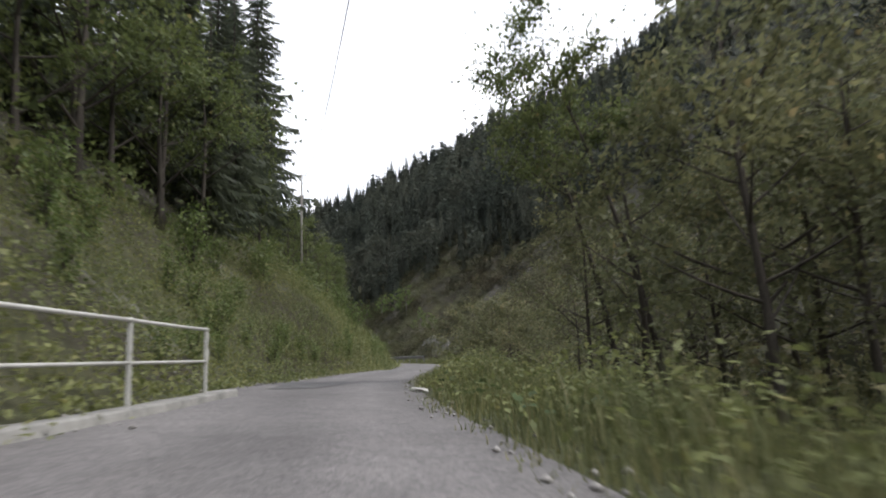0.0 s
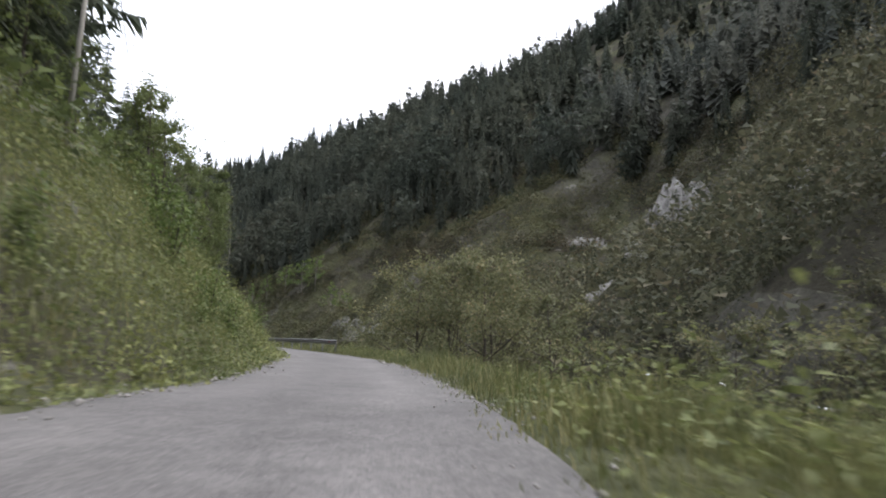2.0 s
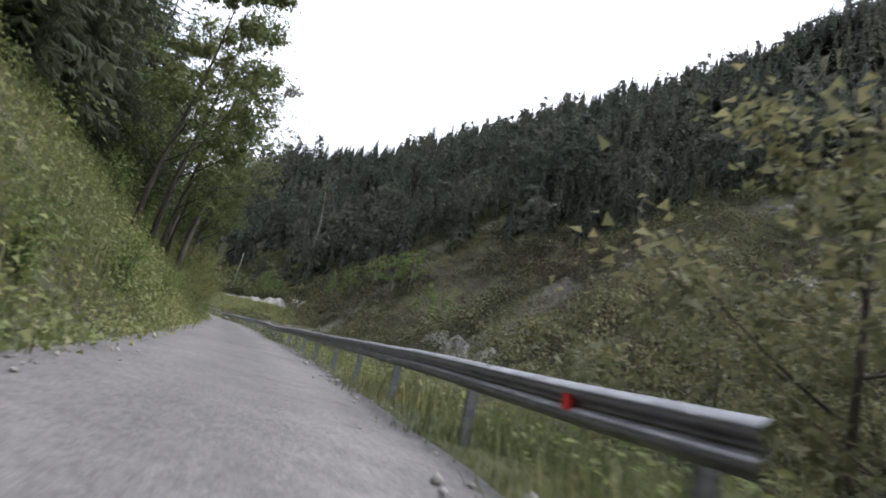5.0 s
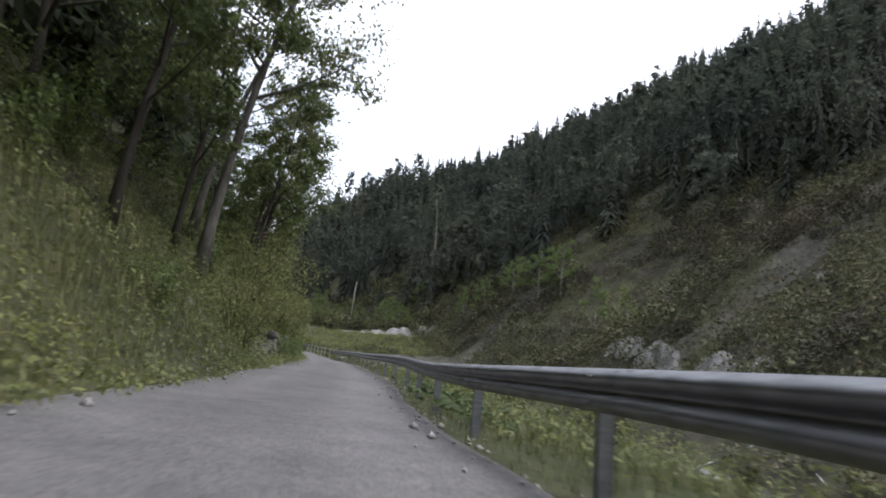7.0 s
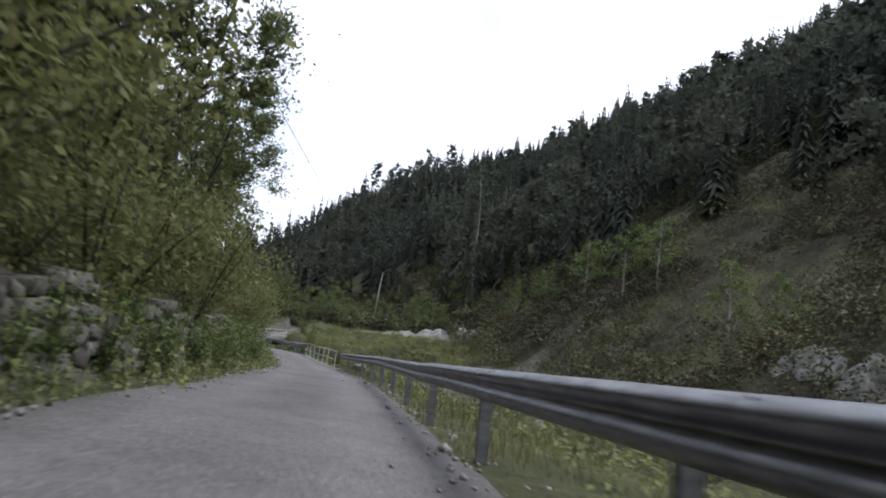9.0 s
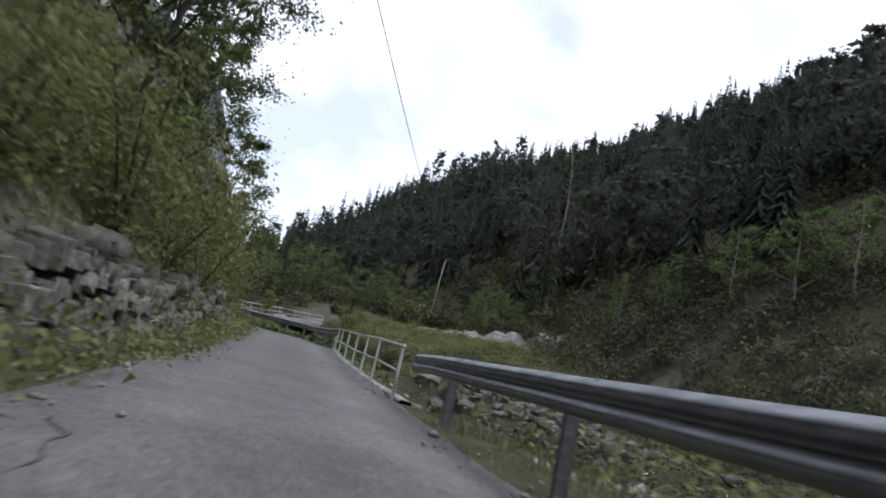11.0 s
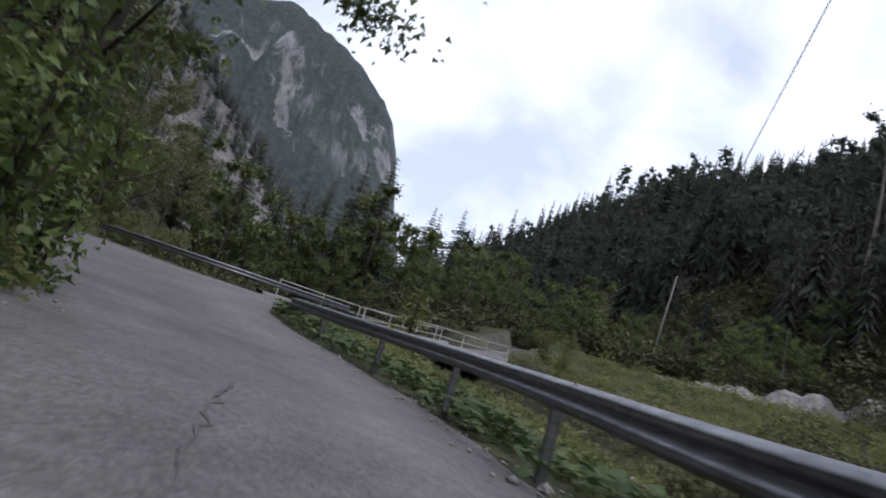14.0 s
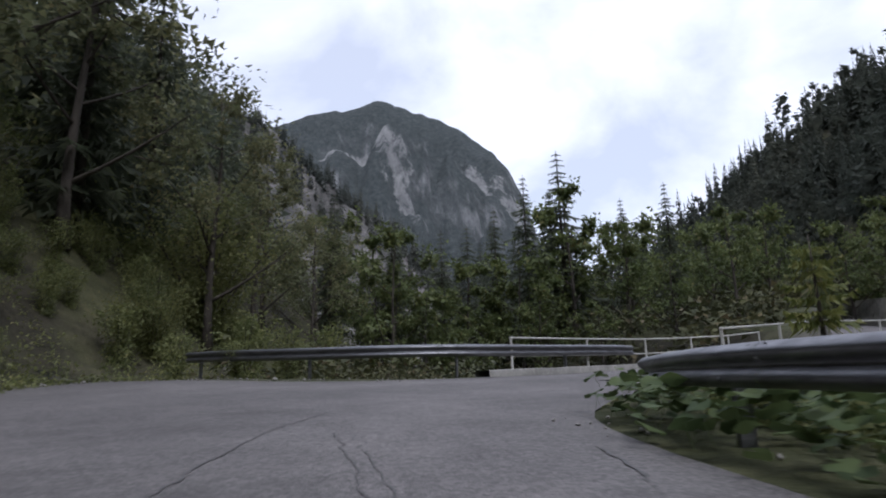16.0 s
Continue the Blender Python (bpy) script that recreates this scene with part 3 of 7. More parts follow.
# ---- ground: one sheet, fine along the road, coarse on the slopes ----
def build_ground():
    big = 8.0
    gx, gy = np.meshgrid(np.arange(-480, 420, big), np.arange(-120, 720, big), indexing="ij")
    cx, cy = gx.ravel() + big / 2, gy.ravel() + big / 2
    d = np.abs(near_line(LINE, cx, cy)[0])
    level = np.where(d < 19, 16, np.where(d < 45, 6, np.where(d < 130, 3, 1)))
    chunks = []
    for lv in (16, 6, 3, 1):
        sel = np.where(level == lv)[0]
        t = np.arange(lv + 1) / lv * big
        ox, oy = np.meshgrid(t, t, indexing="ij")
        X = (cx[sel] - big / 2)[:, None] + ox.ravel()[None]
        Y = (cy[sel] - big / 2)[:, None] + oy.ravel()[None]
        i, j = np.meshgrid(np.arange(lv), np.arange(lv), indexing="ij")
        a = (i * (lv + 1) + j).ravel()
        q = np.stack([a, a + lv + 1, a + lv + 2, a + 1], -1)
        F = (q[None] + (np.arange(len(sel)) * (lv + 1) ** 2)[:, None, None]).reshape(-1, 4)
        x, y = X.ravel(), Y.ravel()
        z = np.concatenate([height(x[k:k + 60000], y[k:k + 60000]) for k in range(0, len(x), 60000)])
        chunks.append((np.stack([x, y, z], -1), F))
    # the land beyond, out to the horizon
    e = np.array([(-480, -120), (416, -120), (416, 712), (-480, 712)], float)
    out = np.array([(-4000, -4000), (4000, -4000), (4000, 4000), (-4000, 4000)], float)
    ring, zs = [], []
    for k in range(4):
        for u in np.linspace(0, 1, 40, endpoint=False):
            ring.append((e[k] * (1 - u) + e[(k + 1) % 4] * u, out[k] * (1 - u) + out[(k + 1) % 4] * u))
    inner = np.array([r[0] for r in ring])
    outer = np.array([r[1] for r in ring])
    V = np.vstack([np.column_stack([inner, height(inner[:, 0], inner[:, 1])]), np.column_stack([outer, np.full(len(outer), 20.0)])])
    n = len(ring)
    k = np.arange(n)
    chunks.append((V, np.stack([k, k + n, (k + 1) % n + n, (k + 1) % n], -1)))
    V, F = join(chunks)
    bm = bmesh.new()
    ob = mesh_object("ground", V, F, M_GROUND, smooth=True)
    tagged(ob, "steep earthy valley slopes with moss, scree and rock", "ground", kind="structure")
    bm.free()
    return ob


ground = build_ground()


# ---- road ----
def build_road():
    from mathutils.geometry import delaunay_2d_cdt
    rag_l = EDGE_L + 0.10 * np.stack([vnoise(EDGE_L[:, 0], EDGE_L[:, 1], 1.3, 21), vnoise(EDGE_L[:, 0], EDGE_L[:, 1], 1.3, 22)], -1)
    rag_r = EDGE_R + 0.10 * np.stack([vnoise(EDGE_R[:, 0], EDGE_R[:, 1], 1.3, 23), vnoise(EDGE_R[:, 0], EDGE_R[:, 1], 1.3, 24)], -1)
    outline = np.vstack([rag_r, rag_l[::-1]])
    gx, gy = np.meshgrid(np.arange(-90, 8, 0.7), np.arange(-40, 300, 0.7), indexing="ij")
    gx = gx + 0.2 * vnoise(gx, gy, 0.9, 31, 1)
    gx, gy = gx.ravel(), gy.ravel()
    near = np.abs(near_line(LINE, gx, gy)[0]) < 26
    gx, gy = gx[near], gy[near]
    keep = in_poly(outline, gx, gy) & (near_line(np.vstack([rag_r]), gx, gy)[0] < -0.35) & (near_line(rag_l, gx, gy)[0] > 0.35)
    pts = np.vstack([outline, np.stack([gx[keep], gy[keep]], -1)])
    n = len(outline)
    vs, _, fs, *_ = delaunay_2d_cdt([Vector(p) for p in pts], [(i, (i + 1) % n) for i in range(n)], [], 1, 1e-5)
    xy = np.array([(v.x, v.y) for v in vs])
    z = road_z(xy[:, 0], xy[:, 1]) + 0.018 * vnoise(xy[:, 0], xy[:, 1], 2.2, 33)
    F = np.array([f for f in fs if len(f) == 3])
    ob = mesh_object("road", np.column_stack([xy, z]), F, M_ASPHALT, smooth=True)
    eR, eL = np.abs(near_line(EDGE_R, xy[:, 0], xy[:, 1])[0]), np.abs(near_line(EDGE_L, xy[:, 0], xy[:, 1])[0])
    ob.data.attributes.new("across", "FLOAT", "POINT").data.foreach_set("value", (eR / (eR + eL + 1e-6)).astype(np.float32))
    tagged(ob, "narrow worn grey asphalt mountain road with patches and cracks", "road", kind="structure")
    return ob


road = build_road()


# ---- guard rails: steel beams on posts ----
BEAM = [(0.0, 0.155), (0.022, 0.15), (0.062, 0.118), (0.08, 0.095), (0.08, 0.07), (0.05, 0.035), (0.012, 0.012), (0.012, -0.012), (0.05, -0.035), (0.08, -0.07), (0.08, -0.095), (0.062, -0.118), (0.022, -0.15), (0.0, -0.155)]


def side_of(P):
    T = np.gradient(P[:, :2], axis=0)
    T /= np.linalg.norm(T, axis=1)[:, None] + 1e-9
    return np.stack([T[:, 1], -T[:, 0]], -1)  # to the right of the line


def beam_piece(P, face, parent, name="beam"):
    """A corrugated beam along P (rows of x, y, z of its middle); face: +1 if the road lies on the line's right."""
    S = side_of(P) * face
    prof = np.array(BEAM)
    inner = prof - np.array([0.005, 0.0])
    loop = np.vstack([prof, inner[::-1]])
    m = len(loop)
    V = np.concatenate([np.column_stack([P[i, 0] + S[i, 0] * loop[:, 0], P[i, 1] + S[i, 1] * loop[:, 0], P[i, 2] + loop[:, 1]]) for i in range(len(P))])
    i, j = np.meshgrid(np.arange(len(P) - 1), np.arange(m), indexing="ij")
    a, b2 = (i * m + j).ravel(), (i * m + (j + 1) % m).ravel()
    F = np.stack([a, b2, b2 + m, a + m], -1)
    return mesh_object(name, V, F, M_STEEL, parent)


def box(name, cx, cy, z0, z1, sx, sy, turn, mat, parent, bevel=0.006, lean=(0, 0), label=""):
    bm = bmesh.new()
    bmesh.ops.create_cube(bm, size=1.0)
    for v in bm.verts:
        x, y = v.co.x * sx, v.co.y * sy
        k = v.co.z + 0.5
        v.co = Vector((cx + x * math.cos(turn) - y * math.sin(turn) + lean[0] * k, cy + x * math.sin(turn) + y * math.cos(turn) + lean[1] * k, z0 + (z1 - z0) * k))
    if bevel:
        bmesh.ops.bevel(bm, geom=list(bm.edges), offset=bevel, segments=2, affect="EDGES")
    return part(name, bm, mat, parent, label)


def guard_rail(pts, face, label, top=0.92, post_step=4.0, dip_start=0.0, dip_end=0.0, lift=(), level=(), reflectors=()):
    """pts: plan points of the beam's back; the thing stands along the road edge."""
    P2 = along(catmull(pts, 8), 0.5)
    z = road_z(P2[:, 0], P2[:, 1]) + top - 0.155
    if dip_start:
        z = z - dip_start * np.clip(1 - np.arange(len(P2)) * 0.5 / 5.0, 0, 1) ** 1.5
    if dip_end:
        z = z - dip_end * np.clip(np.arange(len(P2)) / len(P2) * 2 - 1, 0, 1)
    if lift:
        z = z + np.interp(P2[:, 1], [a for a, _ in lift], [b for _, b in lift])
    if level:
        z = np.interp(P2[:, 1], [a for a, _ in level], [b for _, b in level]) - 0.155
    z = np.convolve(np.pad(z, 6, mode="edge"), np.ones(13) / 13, "valid")
    z = z + 0.012 * vnoise(P2[:, 0], P2[:, 1], 3, 41)
    P = np.column_stack([P2, z])
    base = tagged(new("guard_rail"), label, "guard rail", "roadside guard rails")
    base.location = P[0] - np.array([0, 0, top - 0.155])
    bpy.context.view_layer.update()
    org = np.array(base.location)
    P = P - org
    for k in range(0, len(P) - 1, 8):
        seg = P[k:min(k + 9, len(P))].copy()
        if len(seg) > 1:
            seg[:, :2] += side_of(seg) * face * (0.006 if (k // 8) % 2 else 0.0)
            beam_piece(seg, face, base)
    S = side_of(P) * face
    rng = random.Random(len(P))
    step = int(post_step / 0.5)
    for k in range(1, len(P) - 1, step):
        x, y, zz = P[k]
        ang = math.atan2(S[k, 1], S[k, 0])
        gz = zz - (top - 0.155) - 0.5
        px, py = x - S[k, 0] * 0.06, y - S[k, 1] * 0.06
        box("post", px, py, gz, zz + 0.12, 0.10, 0.055, ang, M_STEEL, base, 0.008, (rng.uniform(-.02, .02), rng.uniform(-.02, .02)))
        for dz in (0.09, -0.09):
            bm = bmesh.new()
            bmesh.ops.create_uvsphere(bm, u_segments=8, v_segments=5, radius=0.017)
            for v in bm.verts:
                v.co = Vector((x + S[k, 0] * 0.082 + v.co.x, y + S[k, 1] * 0.082 + v.co.y, zz + dz + v.co.z))
            part("bolt", bm, M_STEEL, base, smooth=True)
    for k in reflectors:
        x, y, zz = P[k]
        box("reflector", x + S[k, 0] * 0.06, y + S[k, 1] * 0.06, zz - 0.06, zz + 0.06, 0.03, 0.09, math.atan2(S[k, 1], S[k, 0]), M_RED, base, 0.004, label="red plastic reflector")
    for k in range(8, len(P) - 1, 8):
        for along_k in (-0.1, 0.1):
            for dz in (0.135,):
                bm = bmesh.new()
                bmesh.ops.create_uvsphere(bm, u_segments=8, v_segments=5, radius=0.013)
                t2 = np.array([-S[k, 1], S[k, 0]]) * along_k
                for v in bm.verts:
                    v.co = Vector((P[k, 0] + S[k, 0] * 0.042 + t2[0] + v.co.x, P[k, 1] + S[k, 1] * 0.042 + t2[1] + v.co.y, P[k, 2] + dz + v.co.z))
                part("bolt", bm, M_STEEL, base, smooth=True)
    return base


RAIL_1 = offset_line([(79.2, 2.66), (94, 2.3), (104, 1.75), (111, 1.6), (125, 1.42), (135, 1.6), (150, 1.85), (166, 1.9), (170.0, 1.95)])
RAIL_1 = np.vstack([RAIL_1[:-2:4], RAIL_1[-1:]])
guard_rail(RAIL_1, -1, "long galvanised corrugated steel guard rail beside the grass verge", top=0.93, dip_start=0.08, lift=((84, 0.0), (100, -0.045), (128, -0.045), (135, -0.02), (142, -0.04), (150, -0.03), (160, 0.03), (165, 0.02), (172, -0.03)), reflectors=(4,))
RAIL_2 = [(-40.9, 184.9), (-43.4, 188.9), (-46.0, 192.9), (-48.8, 196.6), (-52, 199.5), (-55.1, 201.6), (-58.2, 203.5), (-60.4, 205.2), (-62.0, 207.0)]
second_rail = guard_rail(RAIL_2, -1, "curving galvanised steel guard rail above large green leaves", top=0.75, level=((185.3, 8.45), (187, 8.56), (189, 8.63), (192, 8.82), (193.3, 8.87), (196.5, 9.17), (198, 9.25), (200, 9.47), (202.3, 9.67), (204.2, 9.9), (205.2, 10.0), (207, 10.12)))
box("end_plate", 0.05, -0.09, 0.42, 0.78, 0.34, 0.02, math.atan2(4.0, -2.5), M_STEEL, second_rail, 0.006, label="flat galvanised end plate")
RAIL_3 = [(-77.6, 208.9), (-73.2, 210.2), (-71.0, 211.4), (-69.8, 213.9), (-69.5, 220.0)]
guard_rail(RAIL_3, 1, "weathered steel guard rail round the outside of the bend", top=0.8)


# ---- railings: pipes on upright posts ----
def railing(pts, label, top=1.0, step=2.4, end_loop=False, mid=0.47, kerb=0.06, posts=None):
    """Pipe rails along pts; posts: rows of x, y, z of the posts' feet, where they stand unevenly."""
    if posts:
        P = np.array(posts)
    else:
        P2 = along(catmull(pts, 8), step)
        P = np.column_stack([P2, road_z(P2[:, 0], P2[:, 1]) + kerb])
        pts = P2
    base = tagged(new("railing"), label, "railing", "roadside railings")
    base.location = P[0]
    bpy.context.view_layer.update()
    P = P - np.array(base.location)
    S = side_of(P)
    rng = random.Random(int(abs(float(base.location.y)) * 7))
    for (x, y, zz), s in zip(P, S):
        ang = math.atan2(s[1], s[0])
        post = box("post", x, y, zz - 0.35, zz + top, 0.05, 0.075, ang, M_RAIL, base, 0.01, (rng.uniform(-.015, .015), rng.uniform(-.015, .015)))
        hood = tube_object("clamp", [(x - s[0] * .0 + s[1] * 0.05, y - s[1] * .0 - s[0] * 0.05, zz + top), (x - s[1] * 0.05, y + s[0] * 0.05, zz + top)], [0.036, 0.036], M_RAIL, base, 10)
    for h, r in ((top, 0.026), (top * mid, 0.022)):
        for a, b2 in zip(P[:-1], P[1:]):
            m = (a + b2) / 2
            sag = rng.uniform(-0.012, 0.006)
            tube_object("rail", [a + (0, 0, h), m + (0, 0, h + sag), b2 + (0, 0, h)], [r, r, r], M_RAIL, base, 9)
    if end_loop:
        a = P[-1]
        t = (P[-1] - P[-2]) / np.linalg.norm(P[-1] - P[-2])
        arc = [a + t * (0.10 * math.sin(u)) + np.array([0, 0, top - (top - top * mid) * (1 - math.cos(u)) / 2]) for u in np.linspace(0, math.pi, 9)]
        tube_object("end_bow", arc, [0.024] * 9, M_RAIL, base, 9)
    return base


railing([(-3.6, -6.8), (-3.75, 2.3), (-3.86, 8.4), (-3.97, 11.45)], "pale painted pipe railing on a low concrete wall above a ditch", end_loop=True, kerb=0.17, step=3.04)
railing(None, "pale weathered pipe railing above the stony stream", top=0.86, posts=[(-32.9, 170.0, 6.56), (-34.48, 172.95, 6.79), (-35.52, 174.85, 6.91), (-36.65, 176.92, 7.03), (-37.87, 179.15, 7.21), (-39.02, 181.24, 7.35), (-40.2, 183.5, 7.51), (-40.93, 184.95, 7.57)])
railing([(-69.75, 214.2), (-69.7, 222), (-69.8, 232)], "pale pipe railing along the bridge", top=0.92, step=3.6)
railing([(-64.1, 214.2), (-64.2, 222), (-64.3, 232)], "pale pipe railing on the stream side of the bridge", top=0.92, step=3.6)


def kerb(name, pts, width, rise, depth, label, shift=0.0):
    """A concrete edge with worn corners."""
    P2 = along(catmull(pts, 8), 0.7)
    z = road_z(P2[:, 0], P2[:, 1])
    S = side_of(np.column_stack([P2, z]))
    prof = np.array([(-width / 2, -depth), (-width / 2, rise - 0.03), (-width / 2 + 0.03, rise), (width / 2 - 0.03, rise), (width / 2, rise - 0.03), (width / 2, -depth)])
    V = []
    for p, zz, s in zip(P2, z, S):
        j = 0.02 * vnoise(np.array([p[0]]), np.array([p[1]]), 1.0, 51)[0]
        for o, h in prof:
            V.append((p[0] + s[0] * (o + shift + j), p[1] + s[1] * (o + shift + j), zz + h + j))
    m = len(prof)
    i, j = np.meshgrid(np.arange(len(P2) - 1), np.arange(m), indexing="ij")
    a, b2 = (i * m + j).ravel(), (i * m + (j + 1) % m).ravel()
    ob = mesh_object(name, V, np.stack([a, b2, b2 + m, a + m], -1), M_CONCRETE)
    return tagged(ob, label, "kerb", kind="structure")


kerb("kerb", [(-3.75, -8), (-3.82, 3), (-3.86, 8.4), (-4.0, 12.6)], 0.42, 0.11, 1.6, "low concrete wall edge under the railing")
kerb("kerb", [(-32.7, 170.2), (-34.65, 173.4), (-36.75, 177.1), (-39.2, 181.7), (-41.0, 185.3)], 0.24, 0.025, 2.2, "broken concrete edge above the stream")
kerb("kerb", [(-69.75, 213), (-69.7, 222), (-69.8, 233)], 0.5, 0.16, 0.7, "concrete bridge edge beam")
kerb("kerb", [(-64.1, 213), (-64.2, 222), (-64.3, 233)], 0.5, 0.16, 0.7, "concrete bridge edge beam")


def bridge_deck():
    P = np.array([(-66.9, 212.5), (-66.95, 222), (-67.05, 233.5)])
    V, F = [], []
    for x, y in P:
        z = float(road_z(np.array([x]), np.array([y]))[0])
        V += [(x - 2.75, y, z - 0.05), (x + 2.75, y, z - 0.05), (x + 2.75, y, z - 0.6), (x - 2.75, y, z - 0.6)]
    for k in range(2):
        for j in range(4):
            F.append((k * 4 + j, k * 4 + (j + 1) % 4, k * 4 + 4 + (j + 1) % 4, k * 4 + 4 + j))
    ob = mesh_object("bridge_deck", V, F, M_CONCRETE)
    return tagged(ob, "concrete slab of a short road bridge", "bridge", kind="structure")


bridge_deck()


def stream():
    P = along(STREAM, 2.0)
    zr = np.array([float(road_z(np.array([x]), np.array([y]))[0]) for x, y in P])
    far = np.clip((P[:, 1] - 222) / 25, 0, 1)
    z = zr * (1 - far) + (9.5 + 0.14 * np.minimum(P[:, 1] - 205, 100)) * far - 3.15
    S = side_of(np.column_stack([P, z]))
    V = np.vstack([np.column_stack([P + S * o, z]) for o in (-3.6, -1.2, 1.2, 3.6)])
    n = len(P)
    F = [(r * n + i, r * n + i + 1, (r + 1) * n + i + 1, (r + 1) * n + i) for r in range(3) for i in range(n - 1)]
    return tagged(mesh_object("water", V, F, M_WATER, smooth=True), "shallow clear mountain stream over stones", "stream", kind="structure")


stream()


# ---- the great mountain behind ----
def mountain():
    """A limestone peak about a kilometre off; its skyline falls steeply on the far side."""
    base = np.array([-58.0, 200.0])
    bear = [30, 34, 36.2, 37.2, 38.5, 40, 42.6, 45, 48, 50.3, 53, 56, 59, 64, 70, 78, 88]
    elev = [5, 8, 13.5, 17, 20, 21.6, 23.6, 24.6, 25.6, 26.3, 25.4, 25.0, 24, 22, 20, 18, 15]
    nb, nr = 340, 150
    B = np.linspace(30, 88, nb)
    E2 = np.interp(B, bear, elev)
    rr = np.linspace(420, 1230, nr)
    V = np.zeros((nr, nb, 3))
    top = np.tan(np.radians(E2)) * 1050 + 4 * vnoise(B * 10, B * 0, 8, 64, 3)
    for i, r in enumerate(rr):
        k = (r - 420) / (1050 - 420)
        x = base[0] - np.sin(np.radians(B)) * r
        y = base[1] + np.cos(np.radians(B)) * r
        inside = np.clip(k * 2.5, 0, 1) * np.clip((1 - k) * 7, 0.0, 1) * np.clip((B - 36) / 5, 0.15, 1)
        if k <= 1:
            warp = np.clip(k + 0.10 * vnoise(x, y, 160, 65, 3) * inside, 0, 1)
            steps = warp + 0.045 * np.sin(warp * 22 + 3 * vnoise(x, y, 120, 66, 2)) * inside
            prof = np.clip(steps, 0, 1) ** 1.2
        else:
            prof = np.full(nb, 1 - (k - 1) * 0.8)
        z = 20 + (top - 10) * prof + 30 * vnoise(x, y, 80, 61, 5) * inside + 16 * vnoise(x, y, 24, 62, 4) * inside + 26 * np.abs(vnoise(x + 0.6 * y, y - 0.5 * x, 60, 67, 4)) * inside
        z = z - 46 * np.abs(vnoise(B * 16, np.full(nb, r * 0.10), 52, 63, 4)) * inside
        V[i] = np.stack([x, y, z], -1)
    i, j = np.meshgrid(np.arange(nr - 1), np.arange(nb - 1), indexing="ij")
    a = (i * nb + j).ravel()
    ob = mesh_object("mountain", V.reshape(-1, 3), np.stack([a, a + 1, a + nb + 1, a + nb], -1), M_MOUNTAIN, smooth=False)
    return tagged(ob, "great limestone mountain with wooded ledges and pale cliffs", "mountain", kind="structure")


mountain()


def spur():
    """The rocky spur that comes down in front of the mountain."""
    base = np.array([-58.3, 200.2])
    nb, nr = 110, 50
    B = np.linspace(38, 82, nb)
    E2 = np.interp(B, [38, 41, 44.4, 47.3, 54, 59.5, 68, 82], [1, 6, 10.6, 13.2, 18.6, 23.2, 27, 30])
    crest = 9.5 + np.tan(np.radians(E2)) * 230 + 3.5 * vnoise(B * 6, B * 0, 7, 81, 3)
    V = np.zeros((nr, nb, 3))
    for i, r in enumerate(np.linspace(118, 275, nr)):
        k = (r - 118) / (230 - 118)
        x, y = base[0] - np.sin(np.radians(B)) * r, base[1] + np.cos(np.radians(B)) * r
        inside = np.clip(k * 4, 0, 1) * np.clip((1.05 - k) * 5, 0, 1)
        prof = np.clip(k + 0.12 * vnoise(x, y, 30, 82, 3) * inside, 0, 1) ** 0.85 if k <= 1 else np.full(nb, 1 - (k - 1) * 0.6)
        z = 11 + (crest - 11) * prof + inside * (5 * vnoise(x, y, 16, 83, 4) - 6 * np.abs(vnoise(x, y, 24, 84, 3)))
        V[i] = np.stack([x, y, z], -1)
    i, j = np.meshgrid(np.arange(nr - 1), np.arange(nb - 1), indexing="ij")
    a = (i * nb + j).ravel()
    tagged(mesh_object("rocky_spur", V.reshape(-1, 3), np.stack([a, a + 1, a + nb + 1, a + nb], -1), M_SPUR), "reddish grey rocky spur below the mountain", "hillside", kind="structure")
    return V


SPUR = spur()


def far_ridge():
    """A high wooded ridge behind the near crest; its distance haze is painted as blue."""
    nb, nr = 60, 14
    B = np.linspace(24, 60, nb)
    E2 = np.interp(B, [24, 27, 30, 34, 39, 46, 60], [27, 30.4, 32.2, 33.2, 33.8, 34.5, 33])
    top = np.tan(np.radians(E2)) * 1400 + 9 * vnoise(B * 8, B * 0, 6, 91, 3)
    V = np.zeros((nr, nb, 3))
    for i, r in enumerate(np.linspace(820, 1500, nr)):
        k = min((r - 820) / 580, 1.0) if r <= 1400 else 1 - (r - 1400) / 300
        x, y = np.sin(np.radians(B)) * r - 1, np.cos(np.radians(B)) * r + 60
        V[i] = np.stack([x, y, 60 + (top - 60) * k + 14 * vnoise(x, y, 60, 92, 3) * (0.02 < k < 0.98)], -1)
    i, j = np.meshgrid(np.arange(nr - 1), np.arange(nb - 1), indexing="ij")
    a = (i * nb + j).ravel()
    tagged(mesh_object("far_ridge", V.reshape(-1, 3), np.stack([a, a + 1, a + nb + 1, a + nb], -1), M_RIDGE), "high wooded ridge with blue distance haze painted in", "mountain", kind="structure")


far_ridge()


